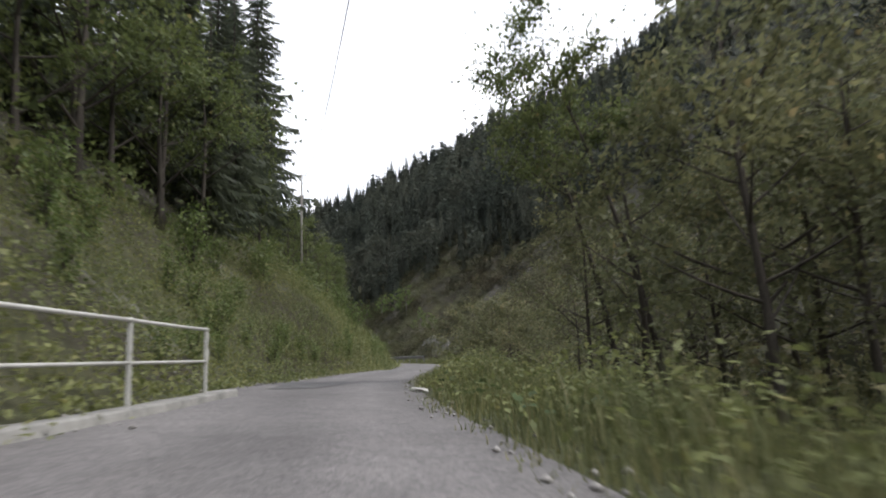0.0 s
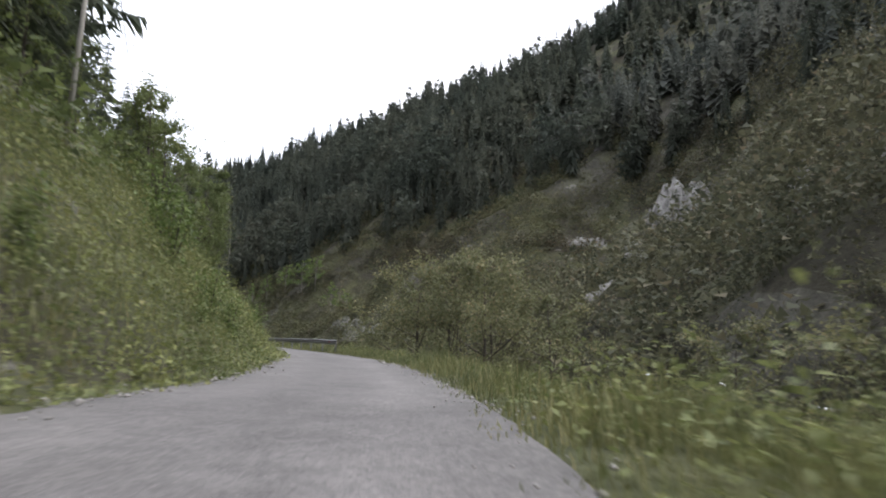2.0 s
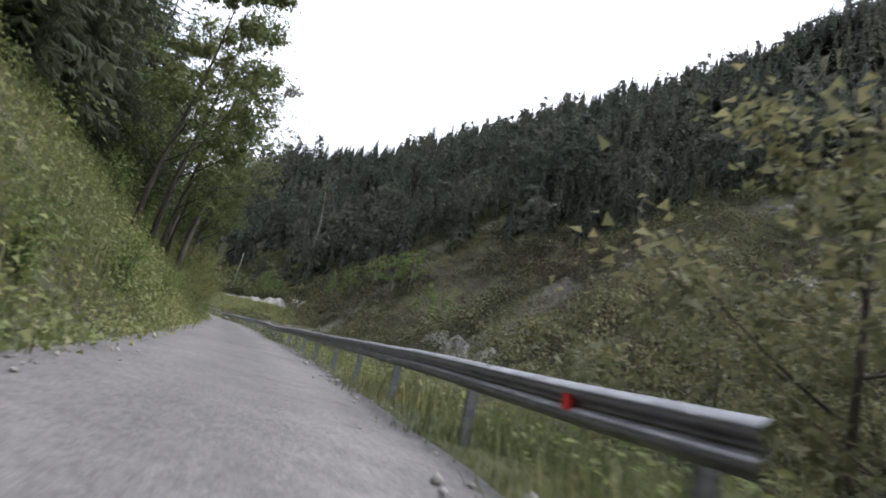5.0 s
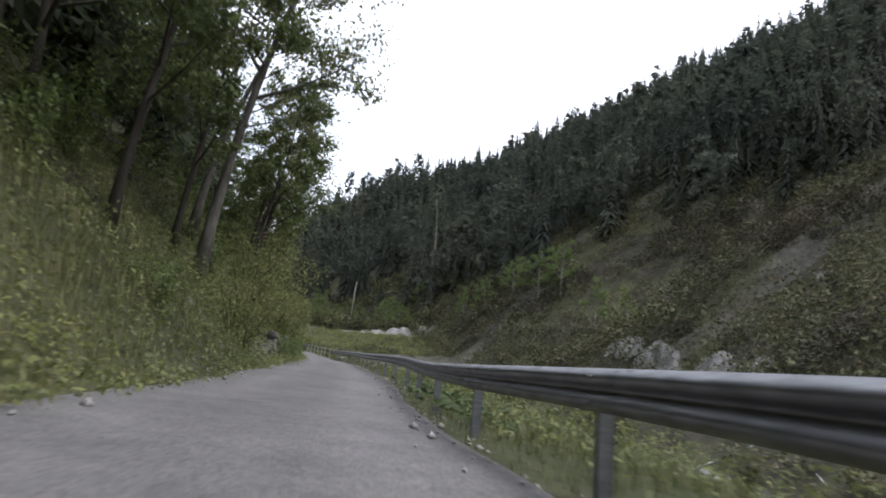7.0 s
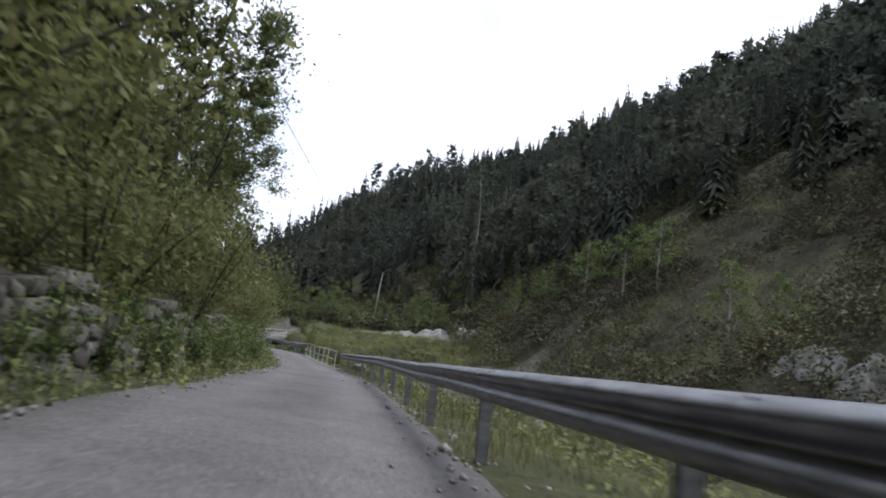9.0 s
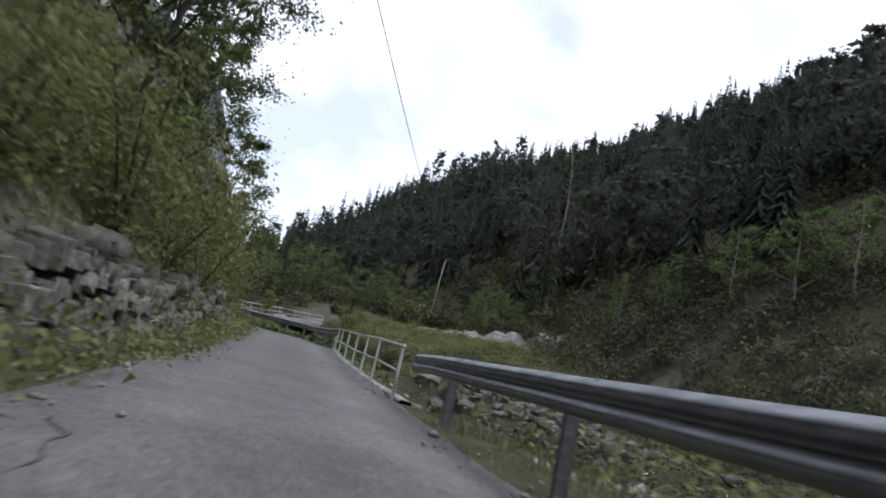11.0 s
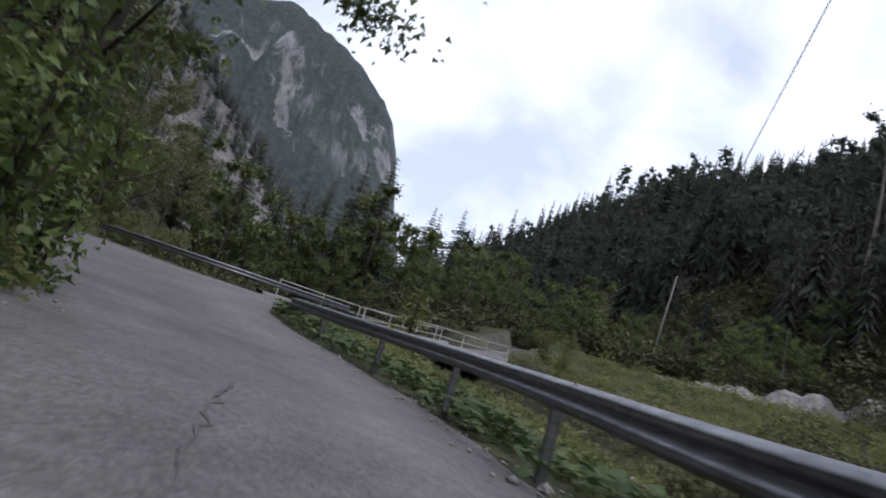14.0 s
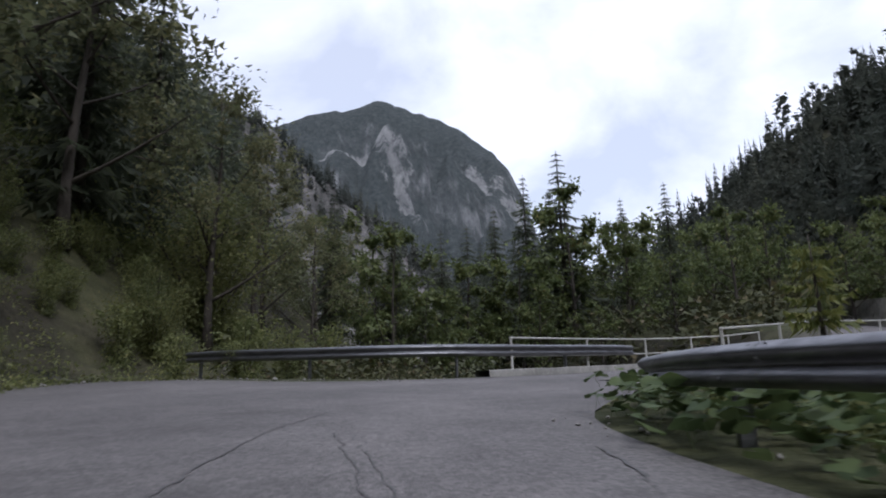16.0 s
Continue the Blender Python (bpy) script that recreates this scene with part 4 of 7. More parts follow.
# ---- plants ----
def leaves_at(P, size, rng, up=0.4, fold=0.25, narrow=0.55, out=None, tri=False):
    """Leaf blades: one folded quad each, at points P; sizes vary."""
    n = len(P)
    s = size * rng.uniform(0.55, 1.3, n)[:, None]
    d = rng.normal(size=(n, 3))
    d[:, 2] = d[:, 2] * 0.6 - 0.25
    if out is not None:
        d = d * 0.7 + out
    d /= np.linalg.norm(d, axis=1)[:, None] + 1e-9
    nrm = rng.normal(size=(n, 3)) + np.array([0, 0, up * 3])
    w = np.cross(d, nrm)
    w /= np.linalg.norm(w, axis=1)[:, None] + 1e-9
    nn = np.cross(w, d)
    base, tip = P - d * s * 0.5, P + d * s * 0.5
    mid = P + nn * s * fold * 0.4
    if tri:
        V = np.stack([base + w * s * narrow * 0.55, tip, base - w * s * narrow * 0.55 + nn * s * fold * 0.4], 1).reshape(-1, 3)
        return V, np.arange(n * 3).reshape(n, 3)
    V = np.stack([base, mid + w * s * narrow * 0.5, tip, mid - w * s * narrow * 0.5], 1).reshape(-1, 3)
    F = np.arange(n * 4).reshape(n, 4)
    return V, F


def blob_points(n, rng, rx, ry, rz, shell=0.55):
    """Points in an uneven ellipsoid, thicker towards its skin."""
    d = rng.normal(size=(n, 3))
    d /= np.linalg.norm(d, axis=1)[:, None]
    r = (shell + (1 - shell) * rng.random(n))[:, None]
    wob = 1 + 0.25 * np.sin(3 * d[:, :1] + 2 * d[:, 1:2] + rng.random() * 6) + 0.2 * np.sin(5 * d[:, 2:3] + 4 * d[:, :1] + rng.random() * 6)
    return d * r * wob * np.array([rx, ry, rz]), d


def spruce_mesh(h, rng, whorls=30, arms=7, sprays=16, droop=0.45, spread=0.17, bare=0.08):
    """Branch sprays of a spruce: drooping arms hung with many narrow twigs."""
    chunks = []
    for k in range(whorls):
        u = (max(k + rng.uniform(-.3, .3), 0.0) / whorls) ** 0.8
        z = h * (bare + (1 - bare) * u)
        L = h * spread * (1 - u) ** 0.8 * rng.uniform(0.72, 1.2) + 0.28
        m = max(4, int(arms * (1 - 0.4 * u)))
        a0 = rng.uniform(0, 6.28)
        for j in range(m):
            a = a0 + 6.283 * j / m + rng.uniform(-.25, .25)
            dr = np.array([math.cos(a), math.sin(a), 0])
            side = np.array([-math.sin(a), math.cos(a), 0])
            Lj = L * rng.uniform(0.7, 1.15)
            t = (np.arange(sprays) + rng.uniform(.1, .9, sprays)) / sprays
            pos = dr[None] * (t * Lj)[:, None] + np.array([0, 0, z])[None]
            pos[:, 2] += -droop * Lj * t ** 1.3 + 0.18 * Lj * t ** 4
            for sgn in (-1, 1):
                q = len(t)
                tw = Lj * 0.42 * (1.1 - t * 0.75) * rng.uniform(0.5, 1.3, q)
                dirn = side[None] * (sgn * rng.uniform(0.4, 1.0, q))[:, None] + dr[None] * rng.uniform(0.2, 0.8, q)[:, None]
                end = pos + dirn * tw[:, None]
                end[:, 2] -= tw * rng.uniform(0.25, 1.2, q)
                half = dr[None] * (Lj / sprays * rng.uniform(0.45, 0.8, q))[:, None] + np.array([0, 0, 0.02])
                V = np.stack([pos - half, pos + half, end], 1).reshape(-1, 3)
                chunks.append((V, np.arange(q * 3).reshape(q, 3)))
    return join(chunks)


def simple_conifer(h, rng, tiers=16, arms=7, spread=0.18, bare=0.06, blade=0.3, loose=0.6):
    """A conifer seen from afar: shingled, drooping sprays on a tapering crown with a bare tip."""
    V, F = [], []
    for k in range(tiers):
        u = k / tiers
        L0 = (h * spread * (1 - u) ** 0.85 + 0.01 * h) * rng.uniform(0.72, 1.18)
        a0 = rng.uniform(0, 6.28)
        m = max(4, int(arms * (1.1 - 0.5 * u)))
        for j in range(m):
            z = h * (bare + (0.97 - bare) * (u + rng.uniform(-.5, .5) * loose / tiers))
            a = a0 + 6.283 * j / m + rng.uniform(-.3, .3)
            Lj = L0 * rng.uniform(0.7, 1.2)
            w = blade * Lj + 0.004 * h
            c, s = math.cos(a), math.sin(a)
            top = z + Lj * rng.uniform(0.35, 0.6)
            tip = z - Lj * rng.uniform(0.1, 0.4)
            n0 = len(V)
            V += [(c * Lj * 0.25 - s * w, s * Lj * 0.25 + c * w, top), (c * Lj, s * Lj, tip), (c * Lj * 0.25 + s * w, s * Lj * 0.25 - c * w, top)]
            F.append((n0, n0 + 1, n0 + 2))
    for a in (0.3, 1.9):
        c, s = 0.008 * h * math.cos(a), 0.008 * h * math.sin(a)
        n0 = len(V)
        V += [(0, 0, h * 1.03), (c, s, h * 0.88), (-c, -s, h * 0.88)]
        F.append((n0, n0 + 1, n0 + 2))
    return np.array(V), np.array(F)


def limbs_of(h, rng, spread=0.3, first=0.3, count=9, lean=(0, 0), r0=None, sub=3):
    """Trunk and limbs of a broadleaf tree: (trunk path, radii), limbs, tips."""
    r0 = r0 or h * 0.014 + 0.03
    t = np.linspace(0, 1, 9)
    trunk = np.stack([lean[0] * h * t ** 1.4 + 0.02 * h * np.sin(t * 5 + rng.uniform(0, 6)) * t, lean[1] * h * t ** 1.4 + 0.02 * h * np.cos(t * 4 + rng.uniform(0, 6)) * t, t * h * 0.93], -1)
    tr = r0 * (1 - 0.88 * t) * (1 + 0.5 * np.exp(-t * 22))
    limbs, tips = [], []
    for k in range(count):
        u = first + (0.97 - first) * (k + rng.uniform(0, .8)) / count
        p0 = np.array([np.interp(u, t, trunk[:, i]) for i in range(3)])
        a = k * 2.4 + rng.uniform(-.5, .5)
        L = h * spread * (1.15 - 0.75 * u) * rng.uniform(0.75, 1.25)
        tt = np.linspace(0, 1, 5)
        d = np.array([math.cos(a), math.sin(a), rng.uniform(0.25, 0.8)])
        path = p0 + d * (tt * L)[:, None] + np.stack([np.zeros(5), np.zeros(5), 0.18 * L * tt ** 2], -1)
        rr = np.interp(u, t, tr) * 0.55 * (1 - 0.85 * tt)
        limbs.append((path, rr))
        tips.append((path[-1], L))
        for q in range(sub):
            v = rng.uniform(0.35, 0.9)
            b0 = p0 + d * v * L
            d2 = d + rng.normal(size=3) * 0.8
            L2 = L * rng.uniform(0.3, 0.55)
            pp = b0 + d2 / np.linalg.norm(d2) * (np.linspace(0, 1, 4) * L2)[:, None]
            limbs.append((pp, np.interp(v, [0, 1], [rr[0], rr[-1]]) * 0.5 * (1 - 0.8 * np.linspace(0, 1, 4))))
            tips.append((pp[-1], L2))
            tips.append(((pp[-1] + b0) / 2, L2 * 0.8))
    tips.append((trunk[-1], h * 0.12))
    return (trunk, tr), limbs, tips


def tree(kind, h, seed, mat_leaf, mat_bark, label, lean=(0, 0), leaf=0.16, per_tip=26, spread=0.3, first=0.3, count=9, r0=None, spruce=None, tri=False):
    """A tree at the origin: Empty > trunk, crown."""
    rng = np.random.default_rng(seed)
    base = tagged(new(kind), label, "tree")
    if spruce:
        t = np.linspace(0, 1, 6)
        tube_object("trunk", np.stack([0 * t, 0 * t, t * h], -1), (h * 0.013 + 0.03) * (1 - 0.92 * t), mat_bark, base, 8)
        V, F = spruce_mesh(h, rng, **spruce)
        mesh_object("crown", V, F, mat_leaf, base)
        return base
    (trunk, tr), limbs, tips = limbs_of(h, rng, spread, first, count, lean, r0)
    tube_object("trunk", trunk, tr, mat_bark, base, 9)
    V, F = join([tube(p, np.maximum(r, 0.006), 4, caps=False) for p, r in limbs])
    mesh_object("branchwork", V, F, mat_bark, base, smooth=True)
    P, O = [], []
    for p, L in tips:
        q, d = blob_points(per_tip, rng, L * 0.48 + 0.2, L * 0.48 + 0.2, L * 0.34 + 0.15, 0.2)
        P.append(q + p)
        O.append(d)
    V, F = leaves_at(np.vstack(P), leaf, rng, out=np.vstack(O), tri=tri, narrow=0.75 if tri else 0.55)
    mesh_object("crown", V, F, mat_leaf, base)
    return base


def bush(h, seed, mat_leaf, label, leaf=0.11, n=900, wide=0.75, kind="bush", stems=7, tri=False):
    """A shrub at the origin: stems from one root, clumps of leaves on them."""
    rng = np.random.default_rng(seed)
    base = tagged(new(kind), label, "shrub")
    chunks, P, O = [], [], []
    for k in range(stems):
        a, out = rng.uniform(0, 6.28), rng.uniform(0.15, wide)
        t = np.linspace(0, 1, 5)
        L = h * rng.uniform(0.65, 1.05)
        path = np.stack([math.cos(a) * out * h * 0.6 * t ** 1.2, math.sin(a) * out * h * 0.6 * t ** 1.2, L * t * (1 - 0.12 * out * t)], -1)
        chunks.append(tube(path, 0.018 * h / 2 * (1 - 0.8 * t) + 0.004, 4, caps=False))
        m = n // stems
        for u in (0.14, 0.38, 0.62, 0.82, 1.0):
            c = np.array([np.interp(u, t, path[:, i]) for i in range(3)])
            q, d = blob_points(m // 5, rng, h * 0.25, h * 0.25, h * 0.18, 0.15)
            P.append(q + c)
            O.append(d)
    V, F = join(chunks)
    mesh_object("branchwork", V, F, M_BARK, base, smooth=True)
    P, O = np.vstack(P), np.vstack(O)
    P[:, 2] = np.maximum(P[:, 2], 0.02)
    V, F = leaves_at(P, leaf, rng, out=O, tri=tri, narrow=0.75 if tri else 0.55)
    mesh_object("foliage", V, F, mat_leaf, base)
    return base


def place(ob, spots, group, rng):
    """Moves the first and copies the rest: spots of (x, y, scale) or (x, y, scale, turn)."""
    zs = height(np.array([p[0] for p in spots]), np.array([p[1] for p in spots])) - 0.06
    for k, (x, y, s, *turn) in enumerate(spots):
        z = float(zs[k])
        m = Matrix.Translation((x, y, z)) @ Matrix.Rotation(turn[0] if turn else rng.uniform(0, 6.28), 4, "Z")
        o = ob if k == 0 else copy_thing(ob, m)
        o.matrix_basis = m @ Matrix.Diagonal((s, s, s * rng.uniform(0.9, 1.12), 1))
        tagged(o, group=group)


def left_of(y, d):
    """A plan point d metres left of the road's left edge, at the line's y."""
    i = int(np.argmin(np.abs(EDGE_L[:, 1] - y) + (EDGE_L[:, 1] > 203) * 1e3))
    S = side_of(np.column_stack([EDGE_L[max(0, i - 3):i + 4], np.zeros(len(EDGE_L[max(0, i - 3):i + 4]))]))[3 if i >= 3 else 0]
    return EDGE_L[i, 0] - S[0] * d, EDGE_L[i, 1] - S[1] * d


def right_of(y, d):
    i = int(np.argmin(np.abs(EDGE_R[:, 1] - y)))
    S = side_of(np.column_stack([EDGE_R[max(0, i - 3):i + 4], np.zeros(len(EDGE_R[max(0, i - 3):i + 4]))]))[3 if i >= 3 else 0]
    return EDGE_R[i, 0] + S[0] * d, EDGE_R[i, 1] + S[1] * d


R = np.random.default_rng(11)
PR = random.Random(5)


# far forest on the opposite slope, low scrub at its foot
def scatter(kinds, x, y, z, h, rng, fat=(0.85, 1.3)):
    """Turned and scaled copies of the given (verts, faces) shapes, joined."""
    chunks = []
    nk = len(kinds)
    for k in range(nk):
        sel = np.arange(k, len(x), nk)
        V, F = kinds[k]
        a = rng.uniform(0, 6.28, len(sel))
        c, s = np.cos(a)[:, None], np.sin(a)[:, None]
        f = rng.uniform(*fat, len(sel))[:, None]
        X = (V[None, :, 0] * c - V[None, :, 1] * s) * h[sel, None] * f + x[sel, None]
        Y = (V[None, :, 0] * s + V[None, :, 1] * c) * h[sel, None] * f + y[sel, None]
        Z = V[None, :, 2] * h[sel, None] + z[sel, None]
        chunks.append((np.stack([X, Y, Z], -1).reshape(-1, 3), (F[None] + (np.arange(len(sel)) * len(V))[:, None, None]).reshape(-1, F.shape[1])))
    return join(chunks)


def tuft_shape(rng, m, leaf, tall=0.8):
    """A rounded clump of leaves of height about 1."""
    P, D = blob_points(m, rng, 0.5, 0.5, 0.5 * tall, 0.45)
    P[:, 2] += 0.42
    P[:, 2] = np.abs(P[:, 2])
    return leaves_at(P, leaf, rng, narrow=0.7, out=D, tri=True)


def pine_shape(rng, m, leaf):
    """An uneven crown of several clumps on a bare stem, height about 1."""
    P, D = [], []
    for k in range(5):
        u = 0.4 + 0.13 * k
        r = 0.2 * (1.15 - 0.75 * abs(u - 0.55) / 0.45)
        q, d = blob_points(m // 5, rng, r, r, r * 0.75, 0.3)
        P.append(q + np.array([rng.normal(0, 0.07), rng.normal(0, 0.07), u]))
        D.append(d)
    return leaves_at(np.vstack(P), leaf, rng, narrow=0.75, out=np.vstack(D), tri=True)


def far_forest():
    rng = np.random.default_rng(3)
    far_kinds = [simple_conifer(1.0, rng, 15, 7, rng.uniform(0.13, 0.2), 0.05, 0.34) for _ in range(9)] + [pine_shape(rng, 90, 0.1) for _ in range(1)]
    near_kinds = [simple_conifer(1.0, rng, 46, 9, rng.uniform(0.13, 0.19), 0.05, 0.13, 2.2) for _ in range(7)] + [pine_shape(rng, 300, 0.06) for _ in range(2)]
    n = 34000
    x, y = rng.uniform(-330, 300, n), rng.uniform(-20, 520, n)
    d, _ = near_line(FOOT, x, y)
    q, _ = near_line(CREST, x, y)
    dl, _ = near_line(LINE, x, y)
    dl = np.abs(dl)
    wood = vnoise(x, y, 45, 71)
    top = np.interp(y, [0, 130, 165, 205, 240], [66, 62, 62, 46, 22]) + 24 * wood
    open_slope = np.clip((248 - y) / 20, 0, 1) * np.clip((top - d) / 14, 0, 1)
    keep = (d > np.where((y > 140) & (y < 262), 15, 3)) & (q < 12) & (np.hypot(x - 52, y - 146) > 27) & ((dl > np.where(y < 150, 52, 18)) | (y > 262)) & (rng.random(n) > open_slope * np.where(y < 150, 0.93, 0.985)) & (rng.random(n) < np.where((d > 110) & (q < -45), 0.35, 0.8))
    x, y, dl, q = x[keep][:5400], y[keep][:5400], dl[keep][:5400], q[keep][:5400]
    z = height(x, y) - 0.4
    h = (rng.uniform(9, 18.5, len(x)) + 2.5 * vnoise(x, y, 20, 77)) * np.where(rng.random(len(x)) < 0.14, 1.25, 1)
    h = h * np.where((q > -45) & (x > -70), 0.86, 1.0)
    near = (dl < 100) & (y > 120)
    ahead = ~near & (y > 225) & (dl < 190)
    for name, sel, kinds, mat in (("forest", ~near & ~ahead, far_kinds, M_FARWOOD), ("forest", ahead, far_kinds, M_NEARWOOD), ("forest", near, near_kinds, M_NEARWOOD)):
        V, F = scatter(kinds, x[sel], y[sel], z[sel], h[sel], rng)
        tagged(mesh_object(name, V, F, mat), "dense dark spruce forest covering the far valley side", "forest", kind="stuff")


far_forest()


def spur_wood():
    """Spruces on the upper half of the rocky spur."""
    rng = np.random.default_rng(25)
    kinds = [simple_conifer(1.0, rng, 11, 6, rng.uniform(0.15, 0.24), 0.05, 0.3) for _ in range(6)]
    i, j = rng.integers(20, 37, 900), rng.integers(0, 110, 900)
    keep = rng.random(900) < np.clip((i - 18) / 14, 0.1, 1)
    P = SPUR[i[keep], j[keep]] + rng.normal(0, 1.0, (int(keep.sum()), 3)) * np.array([1, 1, 0])
    low_i, low_j = rng.integers(0, 9, 200), rng.integers(0, 110, 200)
    P = np.vstack([P, SPUR[low_i, low_j]])
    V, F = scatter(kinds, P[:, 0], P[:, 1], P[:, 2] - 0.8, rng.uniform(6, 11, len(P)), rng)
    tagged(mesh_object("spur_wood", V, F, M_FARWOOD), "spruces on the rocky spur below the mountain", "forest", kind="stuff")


spur_wood()


# crags on the open slope: place, width, height, bearing that the face looks to
CRAGS = [(62.5, 158, 18, 18), (54, 158, 7, 8), (29.5, 77, 3.2, 6.5), (32.5, 80, 2.6, 5), (36, 84, 3.0, 5), (61, 191, 6, 6), (93, 192, 12, 9), (49, 146, 4, 5), (15.5, 99, 1.8, 2.2)]
OUTCROPS = [(24.5, 101, 3, 4), (46, 128, 5, 5), (48.5, 170, 6, 5), (36, 72, 4, 4), (40, 207, 5, 3)]


def scrub_cover():
    """Shrubs and small leafy trees on the open lower part of the far slope."""
    rng = np.random.default_rng(4)
    fine = [tuft_shape(rng, 120, 0.075) for _ in range(8)]
    coarse = [tuft_shape(rng, 44, 0.13) for _ in range(8)]
    n = 34000
    x, y = rng.uniform(-60, 150, n), rng.uniform(-10, 265, n)
    d, _ = near_line(FOOT, x, y)
    bare = np.min([np.hypot(x - a + 0.3 * w, y - b) - 0.6 * w for a, b, w, h in OUTCROPS + CRAGS], 0)
    keep = (d > -3) & (d < 115) & (bare > 0) & (np.hypot(x - 56, y - 148) > 13) & (vnoise(x, y, 11, 72) + 0.5 * rng.random(n) > -0.12) & (rng.random(n) < np.clip(1.15 - d / 140, 0.3, 1))
    x, y, d = x[keep][:6200], y[keep][:6200], d[keep][:6200]
    h = np.where(np.hypot(x - 50, y - 138) < 30, 0.5, 1.0) * rng.uniform(1.2, 3.8, len(x)) * np.where(rng.random(len(x)) < 0.25, 1.9, 1) * np.where(y > 125, 0.62, 1)
    for sel, kinds in ((d < 24, fine), (d >= 24, coarse)):
        V, F = scatter(kinds, x[sel], y[sel], height(x[sel], y[sel]) - 0.15, h[sel], rng, (0.8, 1.4))
        tagged(mesh_object("scrub", V, F, M_SLOPE), "dull green and brown scrub on the rocky slope", "scrub", kind="stuff")


scrub_cover()


def slope_trees():
    """Small leafy trees and thickets higher on the open slope, and brush on its steep foot."""
    rng = np.random.default_rng(24)
    for name, n, y0, y1, d0, d1, lo, hi, leaf, m, lim in (
            ("slope_trees", 22000, -10, 160, 12, 125, 3.5, 9.0, 0.06, 105, 2900),
            ("slope_brush", 22000, 118, 262, -3, 70, 1.4, 5.0, 0.075, 80, 3700)):
        kinds = [pine_shape(rng, m, leaf) if k % 2 and m > 100 else tuft_shape(rng, m, leaf, 1.1) for k in range(6)]
        x, y = rng.uniform(-60, 150, n), rng.uniform(y0, y1, n)
        d, _ = near_line(FOOT, x, y)
        bare = np.min([np.hypot(x - a + 0.3 * w, y - b) - 0.6 * w for a, b, w, h in OUTCROPS + CRAGS], 0)
        keep = (d > d0) & (d < d1) & (bare > 0) & ((np.hypot(x - 50, y - 138) > 27) | (m < 100)) & (vnoise(x, y, 16, 79) + 0.6 * rng.random(n) > 0.0)
        x, y = x[keep][:lim], y[keep][:lim]
        V, F = scatter(kinds, x, y, height(x, y) - (0.1 if m < 100 else 0.2), rng.uniform(lo, hi, len(x)), rng, (0.8, 1.3))
        tagged(mesh_object(name, V, F, M_SLOPE if m > 100 else M_SCRUB), "brownish green thickets on the rocky far slope", "scrub", kind="stuff")


slope_trees()


def slope_thickets():
    """Dark brownish shrubs in bands that run down the open slope between grassy ribs."""
    rng = np.random.default_rng(58)
    kinds = [tuft_shape(rng, 150, 0.085, 1.0) for _ in range(6)]
    n = 16000
    x, y = rng.uniform(-40, 110, n), rng.uniform(116, 262, n)
    d, _ = near_line(FOOT, x, y)
    bare = np.min([np.hypot(x - a + 0.3 * w, y - b) - 0.6 * w for a, b, w, h in OUTCROPS + CRAGS], 0)
    band = vnoise(x * 0.35 + y, y * 0.35, 7, 141) + 0.5 * vnoise(x, y, 19, 142)
    keep = (d > 1) & (d < 75) & (bare > 0) & (band > 0.12)
    x, y = x[keep][:1150], y[keep][:1150]
    V, F = scatter(kinds, x, y, height(x, y) - 0.25, rng.uniform(1.6, 4.2, len(x)), rng, (0.9, 1.5))
    tagged(mesh_object("thickets", V, F, M_THICKET), "dark brown and dull green thickets on the far slope", "scrub", kind="stuff")


slope_thickets()


def hill_wood():
    """The thick wood higher up the near hill, behind the first trees."""
    rng = np.random.default_rng(14)
    kinds = [simple_conifer(1.0, rng, 20, 9, rng.uniform(0.14, 0.2), 0.06, 0.12) for _ in range(5)] + [tuft_shape(rng, 230, 0.055, 1.3) for _ in range(3)]
    n = 16000
    x, y = rng.uniform(-210, 0, n), rng.uniform(-40, 320, n)
    u = -near_line(HILL_EDGE, x, y)[0]
    keep = (u > 13) & (u < 70) & ((y < 195) | (u > 6))
    x, y = x[keep][:950], y[keep][:950]
    V, F = scatter(kinds, x, y, height(x, y) - 0.3, rng.uniform(8, 15, len(x)), rng)
    tagged(mesh_object("hill_wood", V, F, M_SPRUCE), "dark mixed wood on the hill above the road", "forest", kind="stuff")


hill_wood()


def undergrowth():
    """Saplings and thickets under the trees of the near hill."""
    rng = np.random.default_rng(15)
    kinds = [tuft_shape(rng, 110, 0.085, 1.0) for _ in range(6)]
    n = 9000
    x, y = rng.uniform(-125, 0, n), rng.uniform(-20, 245, n)
    u = -near_line(HILL_EDGE, x, y)[0]
    keep = (u > 5.5) & (u < 24)
    x, y = x[keep][:1150], y[keep][:1150]
    V, F = scatter(kinds, x, y, height(x, y) - 0.15, rng.uniform(1.2, 3.2, len(x)), rng, (0.9, 1.5))
    tagged(mesh_object("undergrowth", V, F, M_DARKLEAF), "dark thickets under the trees of the hill", "undergrowth", kind="stuff")


undergrowth()


